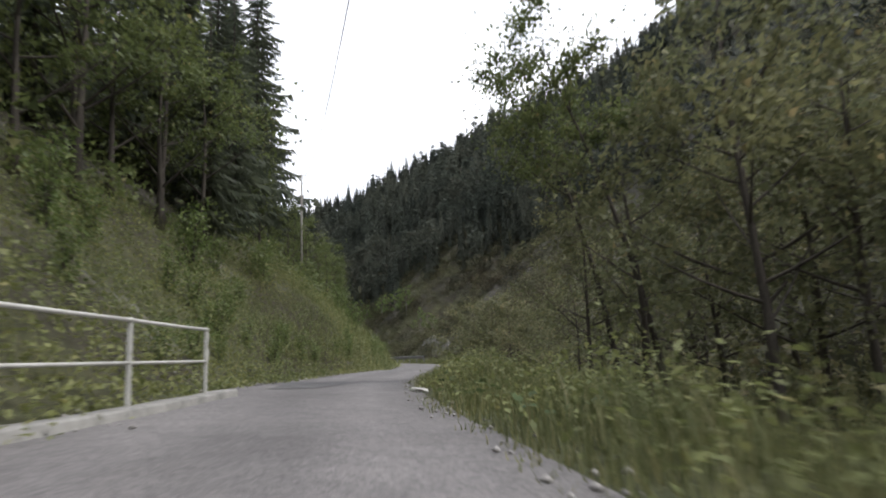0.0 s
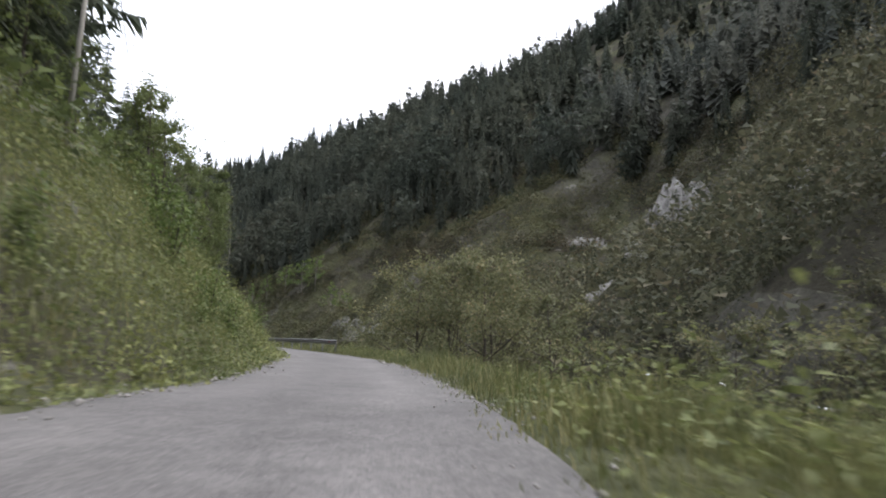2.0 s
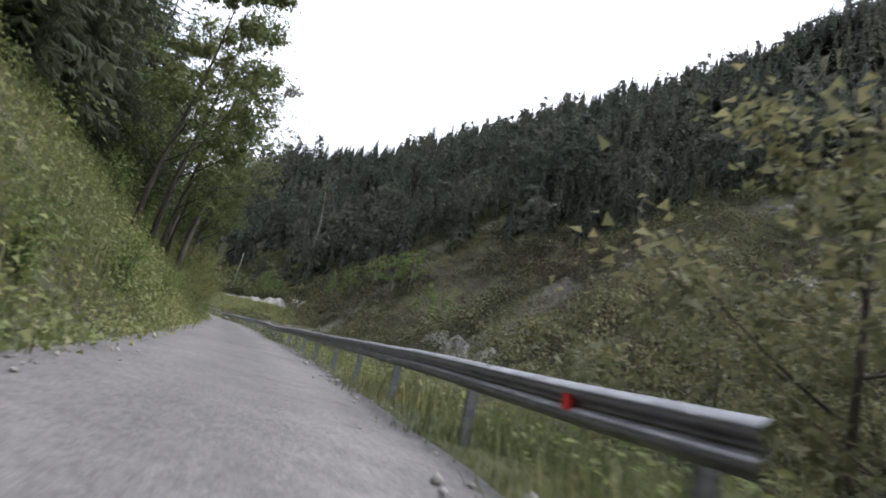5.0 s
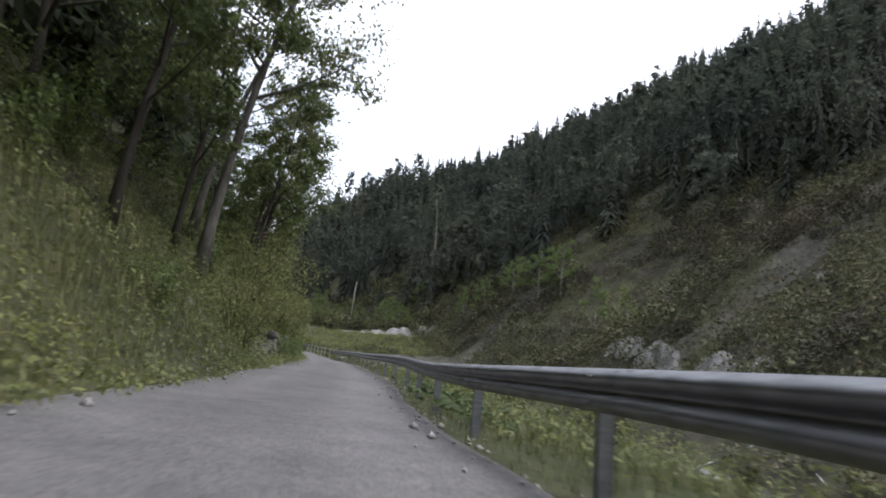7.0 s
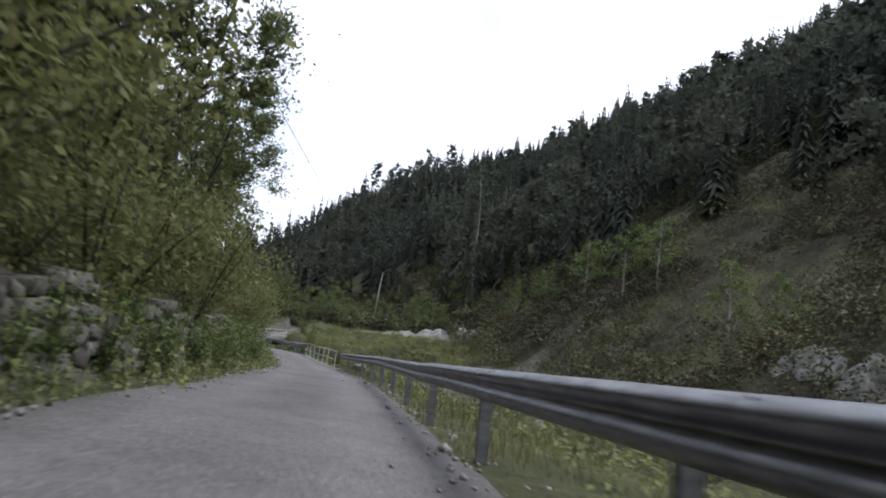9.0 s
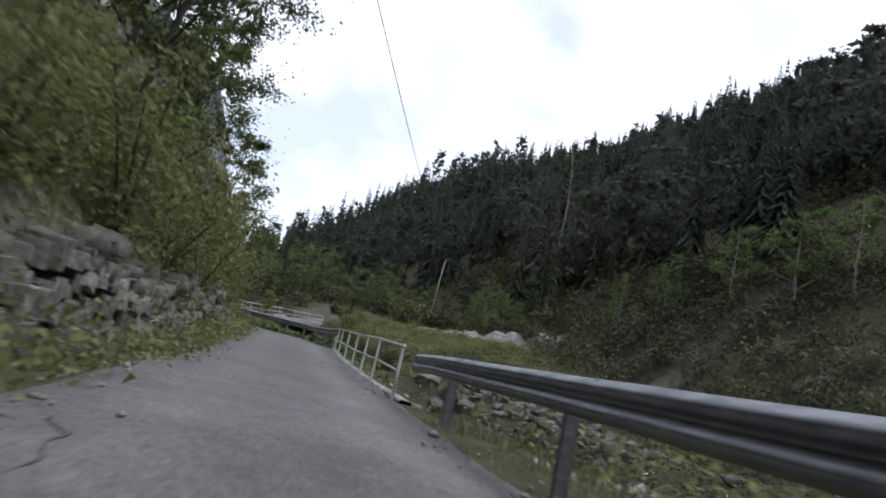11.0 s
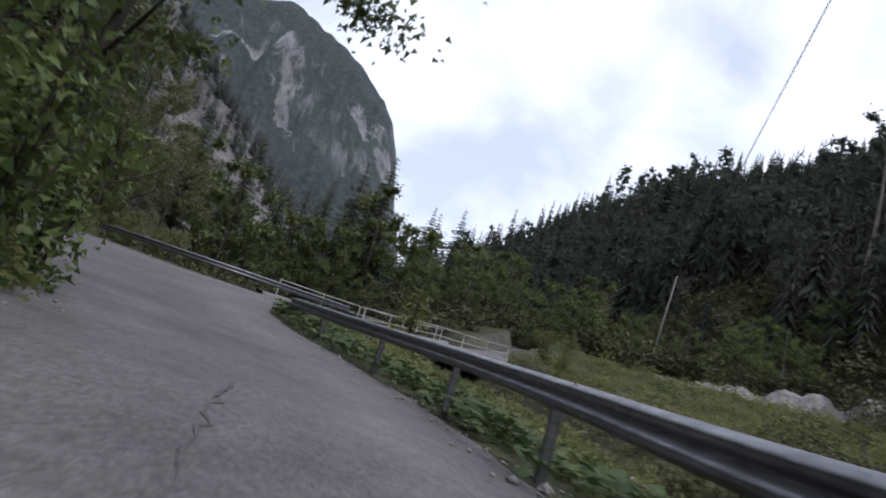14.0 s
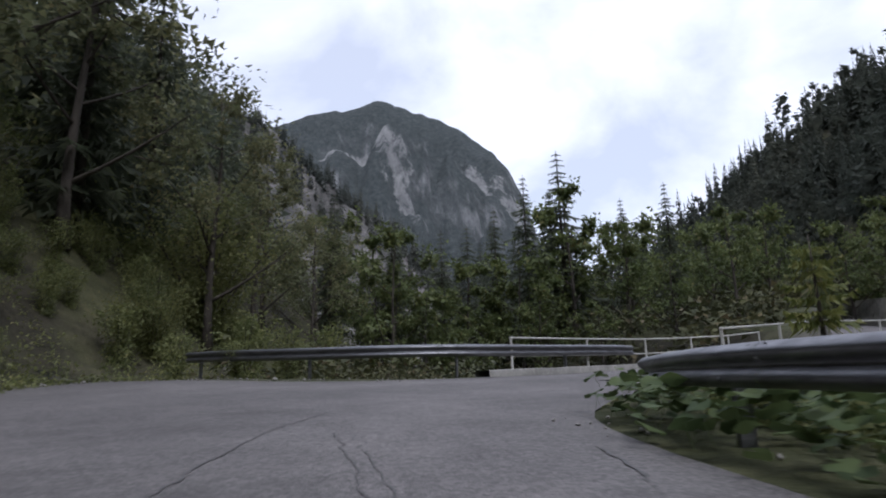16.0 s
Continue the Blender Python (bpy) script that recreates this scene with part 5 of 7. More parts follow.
def bank_cover():
    """Herbs, brambles and low leaves that cover the near bank."""
    rng = np.random.default_rng(6)
    n = 215000
    i = rng.integers(0, len(EDGE_L) - 1, n * 2)
    i = i[(((EDGE_L[i, 1] < 203) & (EDGE_L[i, 1] > 4)) | ((EDGE_L[i, 0] < -73.5) & (EDGE_L[i, 1] < 208)))][:n]
    S = side_of(np.column_stack([EDGE_L, np.zeros(len(EDGE_L))]))
    d = 0.15 + 8.5 * rng.random(len(i)) ** 1.4
    P = EDGE_L[i] + rng.uniform(-.5, .5, (len(i), 2)) - S[i] * d[:, None]
    clump = vnoise(P[:, 0], P[:, 1], 1.7, 73)
    keep = clump + 0.75 * rng.random(len(P)) > -0.05
    P, d, clump = P[keep], d[keep], clump[keep]
    z = height(P[:, 0], P[:, 1])
    up = rng.random(len(P)) ** 1.2 * (0.3 + 1.1 * np.clip(clump + 0.45, 0, 1.3)) * np.clip(d / 0.9, 0.2, 1.2)
    V, F = leaves_at(np.column_stack([P, z + up]), 0.1, rng, up=0.7, narrow=0.7, tri=True)
    tagged(mesh_object("bank_herbs", V, F, M_HERB), "green herbs and brambles over the steep bank", "undergrowth", kind="stuff")


bank_cover()


def grass(name, edge, sign, y0, y1, n, wide, tall, seed, label):
    rng = np.random.default_rng(seed)
    i = rng.integers(0, len(edge) - 1, n * 4)
    i = i[(edge[i, 1] > y0) & (edge[i, 1] < y1)][:n]
    S = side_of(np.column_stack([edge, np.zeros(len(edge))]))
    d = 0.05 + wide * rng.random(len(i)) ** 1.3
    P = edge[i] + rng.uniform(-.5, .5, (len(i), 2)) + sign * S[i] * d[:, None]
    tuft = vnoise(P[:, 0], P[:, 1], 1.1, seed + 1)
    keep = tuft + rng.random(len(P)) > 0.2
    P, d, tuft = P[keep], d[keep], tuft[keep]
    z = height(P[:, 0], P[:, 1])
    m = len(P)
    h = tall * rng.uniform(0.35, 1.0, m) * (0.35 + 0.9 * np.clip(tuft + 0.4, 0, 1.1)) * np.clip(0.12 + d * 0.6, 0, 1)
    a = rng.uniform(0, 6.28, m)
    lean = rng.uniform(0.1, 0.55, m) * h
    w = rng.uniform(0.004, 0.011, m)
    base = np.column_stack([P, z - 0.02])
    side = np.stack([-np.sin(a), np.cos(a), np.zeros(m)], -1)
    out = np.stack([np.cos(a), np.sin(a), np.zeros(m)], -1)
    mid = base + out * (lean * 0.35)[:, None] + np.array([0, 0, 1]) * (h * 0.6)[:, None]
    tip = base + out * lean[:, None] + np.array([0, 0, 1]) * h[:, None]
    V = np.stack([base - side * w[:, None], base + side * w[:, None], mid + side * w[:, None] * 0.8, mid - side * w[:, None] * 0.8, tip + side * 0.002, tip - side * 0.002], 1).reshape(-1, 3)
    k = np.arange(m)[:, None] * 6
    F = np.concatenate([k + np.array([[0, 1, 2, 3]]), k + np.array([[3, 2, 4, 5]])])
    tagged(mesh_object(name, V, F, M_GRASS), label, "grass", kind="stuff")


grass("verge_grass", EDGE_R, 1, -4, 92, 74000, 5.5, 0.8, 31, "tall green and straw-coloured grass on the verge")
grass("verge_grass", EDGE_R, 1, 90, 169, 24000, 3.2, 0.4, 33, "short verge grass under the guard rail")
grass("bank_grass", EDGE_L, -1, 8, 206, 46000, 5.5, 0.65, 35, "long grass at the foot of the bank")
grass("bank_grass", EDGE_L, -1, 30, 128, 52000, 9.0, 1.0, 39, "rank pale grass over the steep bank")


def right_cover():
    rng = np.random.default_rng(8)
    n = 60000
    i = rng.integers(0, len(EDGE_R) - 1, n * 2)
    i = i[(EDGE_R[i, 1] > -4) & (EDGE_R[i, 1] < 186) & ((EDGE_R[i, 1] < 168) | (rng.random(len(i)) < 0.35))][:n]
    S = side_of(np.column_stack([EDGE_R, np.zeros(len(EDGE_R))]))
    d = 1.0 + 9 * rng.random(len(i)) ** 1.2
    P = EDGE_R[i] + rng.uniform(-.5, .5, (len(i), 2)) + S[i] * d[:, None]
    clump = vnoise(P[:, 0], P[:, 1], 2.0, 75)
    keep = clump + 0.6 * rng.random(len(P)) > 0.0
    P, d, clump = P[keep], d[keep], clump[keep]
    z = height(P[:, 0], P[:, 1])
    up = rng.random(len(P)) * (0.2 + 0.9 * np.clip(clump + 0.3, 0, 1))
    V, F = leaves_at(np.column_stack([P, z + up]), 0.11, rng, up=0.7)
    tagged(mesh_object("verge_herbs", V, F, M_HERB), "leafy weeds and brambles between road and stream", "undergrowth", kind="stuff")


right_cover()
grass("verge_grass", EDGE_R, 1, 0, 40, 14000, 3.5, 0.85, 37, "rank grass under the alders")


def near_herbs():
    """Thick leafy weeds on the verge under the alders."""
    rng = np.random.default_rng(18)
    i = rng.integers(0, len(EDGE_R) - 1, 120000)
    i = i[(EDGE_R[i, 1] > 0) & (EDGE_R[i, 1] < 44)][:38000]
    S = side_of(np.column_stack([EDGE_R, np.zeros(len(EDGE_R))]))
    d = 0.35 + 6.5 * rng.random(len(i))
    P = EDGE_R[i] + rng.uniform(-.5, .5, (len(i), 2)) + S[i] * d[:, None]
    clump = vnoise(P[:, 0], P[:, 1], 1.4, 76)
    up = rng.random(len(P)) ** 0.8 * (0.35 + 0.85 * np.clip(clump + 0.4, 0, 1.2)) * np.clip(d / 1.4, 0.25, 1.35)
    V, F = leaves_at(np.column_stack([P, height(P[:, 0], P[:, 1]) + up]), 0.11, rng, up=0.8)
    tagged(mesh_object("verge_weeds", V, F, M_HERB), "leafy green weeds thick along the verge", "undergrowth", kind="stuff")


near_herbs()

# spruces and broadleaf trees on the near hill
spr = tree("spruce", 19, 21, M_SPRUCE, M_BARK, "tall dark spruce with hanging twigs on the slope above the road", spruce=dict(whorls=28, arms=7, sprays=15))
fine_spr = tree("spruce", 19, 20, M_SPRUCE, M_BARK, "very tall dark spruce with fine hanging twigs above the road", spruce=dict(whorls=40, arms=8, sprays=26, spread=0.16))
place(fine_spr, [(-18.4, 68, 1.65), (-17.4, 52, 1.15), (-21.5, 76, 1.1), (-24.5, 84, 1.05), (-16, 36, 1.1), (-18.2, 59, 1.35), (-19.8, 63, 1.4), (-17, 44, 1.1), (-18.6, 97, 0.62), (-21.5, 104, 0.68), (-23.8, 110, 0.72), (-20.2, 92, 0.66), (-23.0, 99, 0.72), (-25.5, 105, 0.8)], "wood above the road", PR)
spots = [(-80, 194, 1.1), (-86, 200, 1.2), (-90, 209, 1.0), (-75, 196, 1.0), (-95, 214, 1.0), (-26.5, 116, 1.0), (-29, 122, 1.05), (-31, 128, 1.0), (-37, 146, 1.0), (-40, 156, 0.9)]
for y in np.arange(6, 200, 5.0):
    for d0 in (9.5, 14):
        if PR.random() < 0.42:
            x, yy = left_of(y + PR.uniform(-2, 2), d0 + PR.uniform(-1.5, 2.5))
            spots.append((x, yy, PR.uniform(0.75, 1.1)))
spots = [p for p in spots[:50] if not (40 < p[1] < 100 and -p[0] / p[1] < 0.27)]
place(spr, spots, "wood above the road", PR)
br = tree("broadleaf_tree", 12, 22, M_DARKLEAF, M_BARK, "dark leafy tree rooted in the bank above the road", leaf=0.22, per_tip=38, spread=0.34, first=0.22, count=11, tri=True)
spots = []
for y in np.arange(2, 196, 5.0):
    if PR.random() < 0.8:
        x, yy = left_of(y + PR.uniform(-2.5, 2.5), 8 + PR.uniform(-1.5, 2.5))
        spots.append((x, yy, PR.uniform(0.65, 1.1)))
spots += [left_of(y, dd) + (s,) for y, dd, s in ((10, 5.5, 0.8), (14, 8, 1.0), (19, 6.5, 0.75), (25, 8.5, 1.0), (31, 7.5, 0.85), (38, 9, 1.0), (46, 8.5, 0.9), (22, 11, 1.1), (6, 7, 1.0))]
spots = [(p[0], p[1], p[2] * (0.5 if 38 < p[1] < 84 and -p[0] / p[1] < 0.27 else 1.0)) for p in spots]
place(br, spots, "leafy trees above the road", PR)
# taller trees whose crowns lean out over the road
tall = tree("ash_tree", 15, 28, M_DARKLEAF, M_BARK, "tall leafy ash leaning out over the road", lean=(0.13, 0.0), leaf=0.18, per_tip=80, spread=0.27, first=0.24, count=15, r0=0.15, tri=True)
place(tall, [(-20.6, 114.8, 1.15, 0.3), (-23.0, 122.0, 0.95, 0.1), (-25.2, 128.5, 0.90, -0.2), (-31.0, 146.0, 0.85, 0.4), (-33.6, 151.5, 0.85, 0.2), (-39.2, 164.0, 0.80, 0.3), (-44.2, 174.0, 0.80, 0.1), (-50.0, 182.0, 0.75, -0.2), (-55.0, 188.0, 0.95, 0.4), (-57.5, 191.5, 0.95, 0.2), (-62.0, 194.0, 0.90, 0.3), (-19.0, 109.0, 1.0, 0.2), (-28.2, 141.0, 0.95, 0.3), (-29.6, 144.0, 0.9, 0.1), (-34.8, 155.0, 0.9, 0.5), (-48.5, 178.5, 0.85, 0.3), (-55.0, 193.2, 0.8, 0.3)], "ashes over the road", PR)
pine = tree("pine_tree", 17, 43, M_ALDER, M_PINEBARK, "dark pine with a bare grey trunk leaning out of the bank", lean=(0.2, 0.03), leaf=0.17, per_tip=75, spread=0.28, first=0.42, count=16, r0=0.24, tri=True)
place(pine, [(-24.3, 129.0, 1.0, 0.0), (-27.6, 133.5, 0.9, 0.25), (-29.8, 131.0, 1.05, -0.1)], "leaning pines on the bank", PR)
bu = bush(2.2, 23, M_BROAD, "bright green bush on the bank", n=1000, leaf=0.105, tri=True)
spots = []
for y in np.arange(14, 200, 1.9):
    for lo, hi, sc in ((0.9, 2.2, 0.6), (2.4, 6.5, 1.0)):
        if PR.random() < (0.3 if 34 < y < 128 else 0.72) and not (lo < 1 and 128 < y < 180):
            x, yy = left_of(y + PR.uniform(-1, 1), PR.uniform(lo, hi))
            spots.append((x, yy, PR.uniform(0.6, 1.3) * sc))
spots = [(-50.5, 190.0, 1.2), (-49.0, 188.4, 1.1), (-52.4, 191.8, 1.3), (-47.6, 186.6, 1.1), (-51.6, 190.6, 0.8), (-50.0, 189.0, 1.5), (-53.8, 193.2, 1.1)] + spots
for y in np.arange(137, 158, 0.9):
    x, yy = left_of(y + PR.uniform(-.3, .3), PR.uniform(0.4, 0.8))
    spots.insert(7, (x, yy, PR.uniform(0.4, 0.62)))
place(bu, spots[:180], "bushes on the bank", PR)
# bushes that hang over the stone wall
hang = bush(1.9, 29, M_HAZEL, "leafy hazel bush hanging over the stone wall", n=1500, wide=1.1, leaf=0.1)
spots = []
for y in np.arange(128, 186, 1.5):
    x, yy = left_of(y, PR.uniform(0.95, 2.0))
    spots.append((x, yy, PR.uniform(0.8, 1.5)))
for y, d0, sc in ((137.5, 2.6, 1.7), (140.5, 2.0, 2.1), (143.0, 3.0, 2.4), (146.0, 2.6, 2.1), (149.5, 3.2, 2.0)):
    spots.append((*left_of(y, d0), sc))
place(hang, spots, "hazels above the wall", PR)
# the hill behind the lay-by
big = bush(5.2, 30, M_HAZEL, "large rounded green bush behind the lay-by", n=13000, wide=0.85, leaf=0.15, stems=16)
place(big, [(-88.5, 214.6, 1.45), (-83.5, 210.2, 0.6)], "large bushes by the lay-by", PR)
spots = [(-63, 194.5, 1.1), (-66, 196, 0.8), (-69.5, 198, 0.9), (-72, 199.5, 0.8), (-80.5, 209.8, 0.7), (-79, 211.5, 0.9), (-76.5, 211.6, 0.6), (-83, 214, 0.8), (-68, 196, 1.6), (-64.5, 193.6, 1.5), (-74, 200, 1.4), (-82, 208.5, 0.9), (-85, 218, 0.9), (-79.5, 215, 0.9), (-71, 203.5, 0.5), (-76, 209.6, 0.45), (-73.2, 206.8, 0.4), (-67.5, 200.2, 0.55), (-65, 198.4, 0.5), (-70, 201.8, 0.6)]
edge = along(HILL_EDGE[(HILL_EDGE[:, 0] < -60) & (HILL_EDGE[:, 0] > -92) & (HILL_EDGE[:, 1] > 195)], 0.5)
out = side_of(np.column_stack([edge, np.zeros(len(edge))]))
for k in range(95):
    i, d0 = PR.randrange(len(edge)), 0.7 + 9.5 * PR.random() ** 1.2
    spots.append((edge[i, 0] - out[i, 0] * d0, edge[i, 1] - out[i, 1] * d0, PR.uniform(0.35, 0.6) + 0.05 * d0))
spots += [(-62.3, 233.6, 0.9), (-61.5, 236, 0.9), (-62.6, 229.5, 0.6), (-60, 231, 0.7), (-62, 224, 0.55), (-58.5, 227, 0.6), (-57, 222, 0.6), (-60.5, 219.5, 0.5), (-55, 219, 0.6), (-62.6, 226.5, 0.5)]
sb = bush(2.4, 36, M_HERB, "green shrub on the slope beside the lay-by", n=2000, leaf=0.11, tri=True, kind="shrub")
off_road = ~in_poly(ROAD_PLAN, np.array([p[0] for p in spots]), np.array([p[1] for p in spots]))
place(sb, [p for p, ok in zip(spots, off_road) if ok], "shrubs by the lay-by", PR)
lt = tree("hillside_tree", 13, 37, M_ALDER, M_BARK, "dark leafy tree on the hill behind the lay-by", leaf=0.19, per_tip=62, spread=0.33, first=0.18, count=12, tri=True)
place(lt, [(-72, 195, 1.0), (-68, 191, 1.05), (-78, 199.5, 1.3), (-83, 203, 1.45), (-88, 208, 1.3), (-87, 214, 0.95), (-92, 219, 0.85), (-76, 193, 1.1), (-95, 225, 0.8), (-84, 197, 1.6), (-64, 189, 1.0), (-98, 223, 0.95), (-102, 230, 0.8), (-92, 205, 1.5)], "trees behind the lay-by", PR)

over = tree("ash_tree", 13, 39, M_DARKLEAF, M_BARK, "slender ash whose crown hangs out over the road", lean=(0.2, 0.0), leaf=0.15, per_tip=60, spread=0.24, first=0.62, count=12, r0=0.12)
place(over, [(6.3, 18.8, 1.0, 3.0), (5.5, 20.6, 0.95, 3.2)], "ashes over the road", PR)
# trees and bushes between road and stream at the start
tr = tree("alder_tree", 10, 24, M_ALDER, M_BARK, "slender dark alder beside the stream", leaf=0.15, per_tip=27, spread=0.3, first=0.34, count=14, r0=0.12, tri=True)
place(tr, [(5.3, 17.7, 1.0), (6.4, 13.2, 1.1), (7.4, 15.2, 1.25), (9.5, 17, 1.2), (11, 21, 1.2), (6.8, 23, 0.9), (12.5, 26, 1.1), (4.6, 21, 0.7), (10, 5, 1.3), (13, 12, 1.3), (5.4, 27, 0.6), (9, 14, 1.1), (11.5, 15.5, 1.3), (10.5, 9, 1.2), (8, 19.5, 1.0), (14, 18, 1.3), (9, 24, 1.0), (7, 30, 0.8), (12, 31, 1.0), (15, 8, 1.4)], "alders by the stream", PR)
rb = bush(2.0, 25, M_WILLOW, "dull green willow bush beside the stream", n=1050, leaf=0.115, tri=True, kind="willow_bush")
spots = []
for y in np.arange(3, 165, 1.25):
    if PR.random() < 0.8:
        x, yy = right_of(y + PR.uniform(-1, 1), PR.uniform(3.4, 10) + (1.5 if y > 80 else (3.8 if y < 30 else 1.7)))
        spots.append((x, yy, PR.uniform(0.6, 1.4) * (1.35 if y < 28 else (1.0 if y < 76 else 0.55))))
spots = [(PR.uniform(9.0, 16), PR.uniform(17, 40), PR.uniform(1.1, 2.0)) for k in range(34)] + spots
place(rb, [(-39.6, 188.6, 0.85), (-40.6, 190.4, 0.95), (-42.2, 192.8, 0.85), (-41.6, 189.2, 0.75), (-44.0, 195.6, 0.8), (-47.0, 199.2, 0.7)] + spots[:140], "willow bushes by the stream", PR)
wt2 = tree("willow_tree", 6.5, 38, M_WILLOW, M_BARK, "low spreading willow with brownish green leaves", leaf=0.14, per_tip=46, spread=0.5, first=0.12, count=12, r0=0.09, tri=True)
place(wt2, [(9.4, 69, 1.2), (8.1, 80.4, 1.6), (9.5, 84.5, 1.6), (4.4, 89.8, 1.75), (6.6, 86.5, 1.65), (8.5, 94, 1.5), (5.2, 98, 1.3), (13, 72, 0.8), (11.5, 55, 0.8), (10, 46, 0.8), (12, 38, 0.9), (1, 103, 0.9), (14, 93, 1.0), (10, 101, 1.3)], "willows by the stream", PR)

snag = tree("pine_tree", 27, 46, M_SPRUCE, M_PALEBARK, "tall old pine with a bare pale trunk and a thin crown", leaf=0.3, per_tip=26, spread=0.12, first=0.62, count=11, r0=0.26, tri=True)
place(snag, [(-43.5, 271.0, 1.22, 0.4)], "old pines at the forest's edge", PR)

# valley floor ahead: spruces and leafy trees beyond the bridge
spots = [(-91, 248, 1.12), (-93.5, 263, 0.9), (-98, 252, 1.1), (-103, 262, 0.9), (-86, 258, 0.85), (-108, 252, 0.8), (-113, 262, 0.85), (-100, 275, 0.9), (-92, 280, 0.85), (-118, 275, 0.9), (-84, 270, 0.8), (-110, 285, 0.9), (-104, 246, 1.0), (-108, 243, 0.95), (-112, 247, 1.05), (-100, 249, 1.0), (-97, 246, 0.9), (-115, 241, 1.0), (-106, 252, 1.0), (-119, 248, 1.1), (-95, 252, 1.0), (-110, 237, 0.85)]
sp2 = tree("spruce", 16, 26, M_SPRUCE, M_BARK, "dark spruce on the valley floor beyond the bridge", spruce=dict(whorls=26, arms=7, sprays=12))
place(sp2, spots, "spruces beyond the bridge", PR)
br2 = tree("broadleaf_tree", 9, 27, M_DARKLEAF, M_BARK, "green leafy tree on the valley floor beyond the bridge", leaf=0.27, per_tip=40, spread=0.36, first=0.1, count=10, tri=True)
place(br2, [(-98, 238, 0.9), (-104, 240, 1.0), (-92, 236, 0.7), (-110, 244, 1.0), (-87, 252, 1.2), (-96, 256, 1.2), (-83, 240, 0.6), (-78, 241, 0.6), (-115, 252, 1.1), (-90, 268, 1.3), (-82, 262, 1.1), (-84, 246, 1.1), (-80, 252, 0.9), (-76, 246, 0.8), (-95, 242, 0.9), (-88, 240, 0.8), (-101, 244, 0.9), (-79, 262, 1.0), (-72, 258, 0.7), (-106, 247, 0.8), (-58, 262, 0.7), (-52, 258, 0.65), (-47, 262, 0.7), (-55, 276, 0.8), (-66, 278, 0.8), (-73, 275, 0.9), (-74, 262, 1.0), (-70, 265, 1.0), (-68, 257, 0.8), (-62, 254, 0.6), (-77, 256, 0.9), (-102, 238, 1.4), (-107, 240, 1.4), (-96, 241, 1.3), (-112, 238, 1.4), (-92, 243, 1.3), (-89, 246, 1.4)], "leafy trees beyond the bridge", PR)


# ---- line poles and the cable ----
def pole(x, y, top_z, label, tilt=(0, 0), r=0.11):
    z = float(height(np.array([x]), np.array([y]))[0])
    base = tagged(new("utility_pole"), label, "utility pole", "line poles")
    base.location = (x, y, z)
    h = top_z - z
    tube_object("shaft", [(0, 0, -0.6), (tilt[0] * 0.5, tilt[1] * 0.5, h * 0.5), (tilt[0], tilt[1], h)], [r, r * 0.9, r * 0.72], M_POLE, base, 10)
    tube_object("bracket", [(tilt[0], tilt[1], h - 0.12), (tilt[0] + 0.3, tilt[1], h - 0.1), (tilt[0] + 0.42, tilt[1], h - 0.02)], [0.03, 0.03, 0.03], M_STEEL, base, 7)
    tube_object("insulator", [(tilt[0] + 0.42, tilt[1], h - 0.04), (tilt[0] + 0.42, tilt[1], h + 0.04), (tilt[0] + 0.42, tilt[1], h + 0.12)], [0.045, 0.05, 0.03], M_CONCRETE, base, 9)
    return (x + tilt[0] + 0.42, y + tilt[1], top_z + 0.1)


tA = pole(-12.35, 60.3, 20.3, "tall grey wooden pole on the bank above the road", (0.1, 0.2))
tB = pole(-63, 270, 29.4, "leaning pale wooden pole on the valley floor", (0.9, -0.6))


def cable(a, b2, sag, n=40):
    a, b2 = np.array(a), np.array(b2)
    u = np.linspace(0, 1, n)
    P = a + (b2 - a) * u[:, None]
    P[:, 2] -= sag * 4 * u * (1 - u)
    ob = tube_object("cable", P, np.full(n, 0.022), M_CABLE, None, 6)
    return tagged(ob, "thin black overhead cable slung between poles", "cable")


cable(tA, (7.0, -20, 15.5), 4.5)
cable(tA, tB, 5.0)


# ---- stone: wall, riprap, outcrops ----
def shard(rng, n=16, flat=0.72):
    """Points of an angular block about 1 m across, and the faces of its hull."""
    p = rng.uniform(-0.5, 0.5, (n, 3))
    k = rng.integers(0, 3, n)
    p[np.arange(n), k] = np.sign(p[np.arange(n), k]) * rng.uniform(flat * 0.5, 0.5, n)
    bm = bmesh.new()
    for q in p:
        bm.verts.new(q)
    res = bmesh.ops.convex_hull(bm, input=bm.verts)
    junk = [g for g in res["geom_interior"] + res["geom_unused"] if isinstance(g, bmesh.types.BMVert)]
    bmesh.ops.delete(bm, geom=list(set(junk)), context="VERTS")
    return bm


def stone_mesh(name, seed, mat):
    bm = shard(np.random.default_rng(seed), 18)
    bmesh.ops.bevel(bm, geom=list(bm.edges), offset=0.025, segments=1, affect="EDGES")
    me = bpy.data.meshes.new(name)
    bm.to_mesh(me)
    bm.free()
    me.materials.append(mat)
    return me


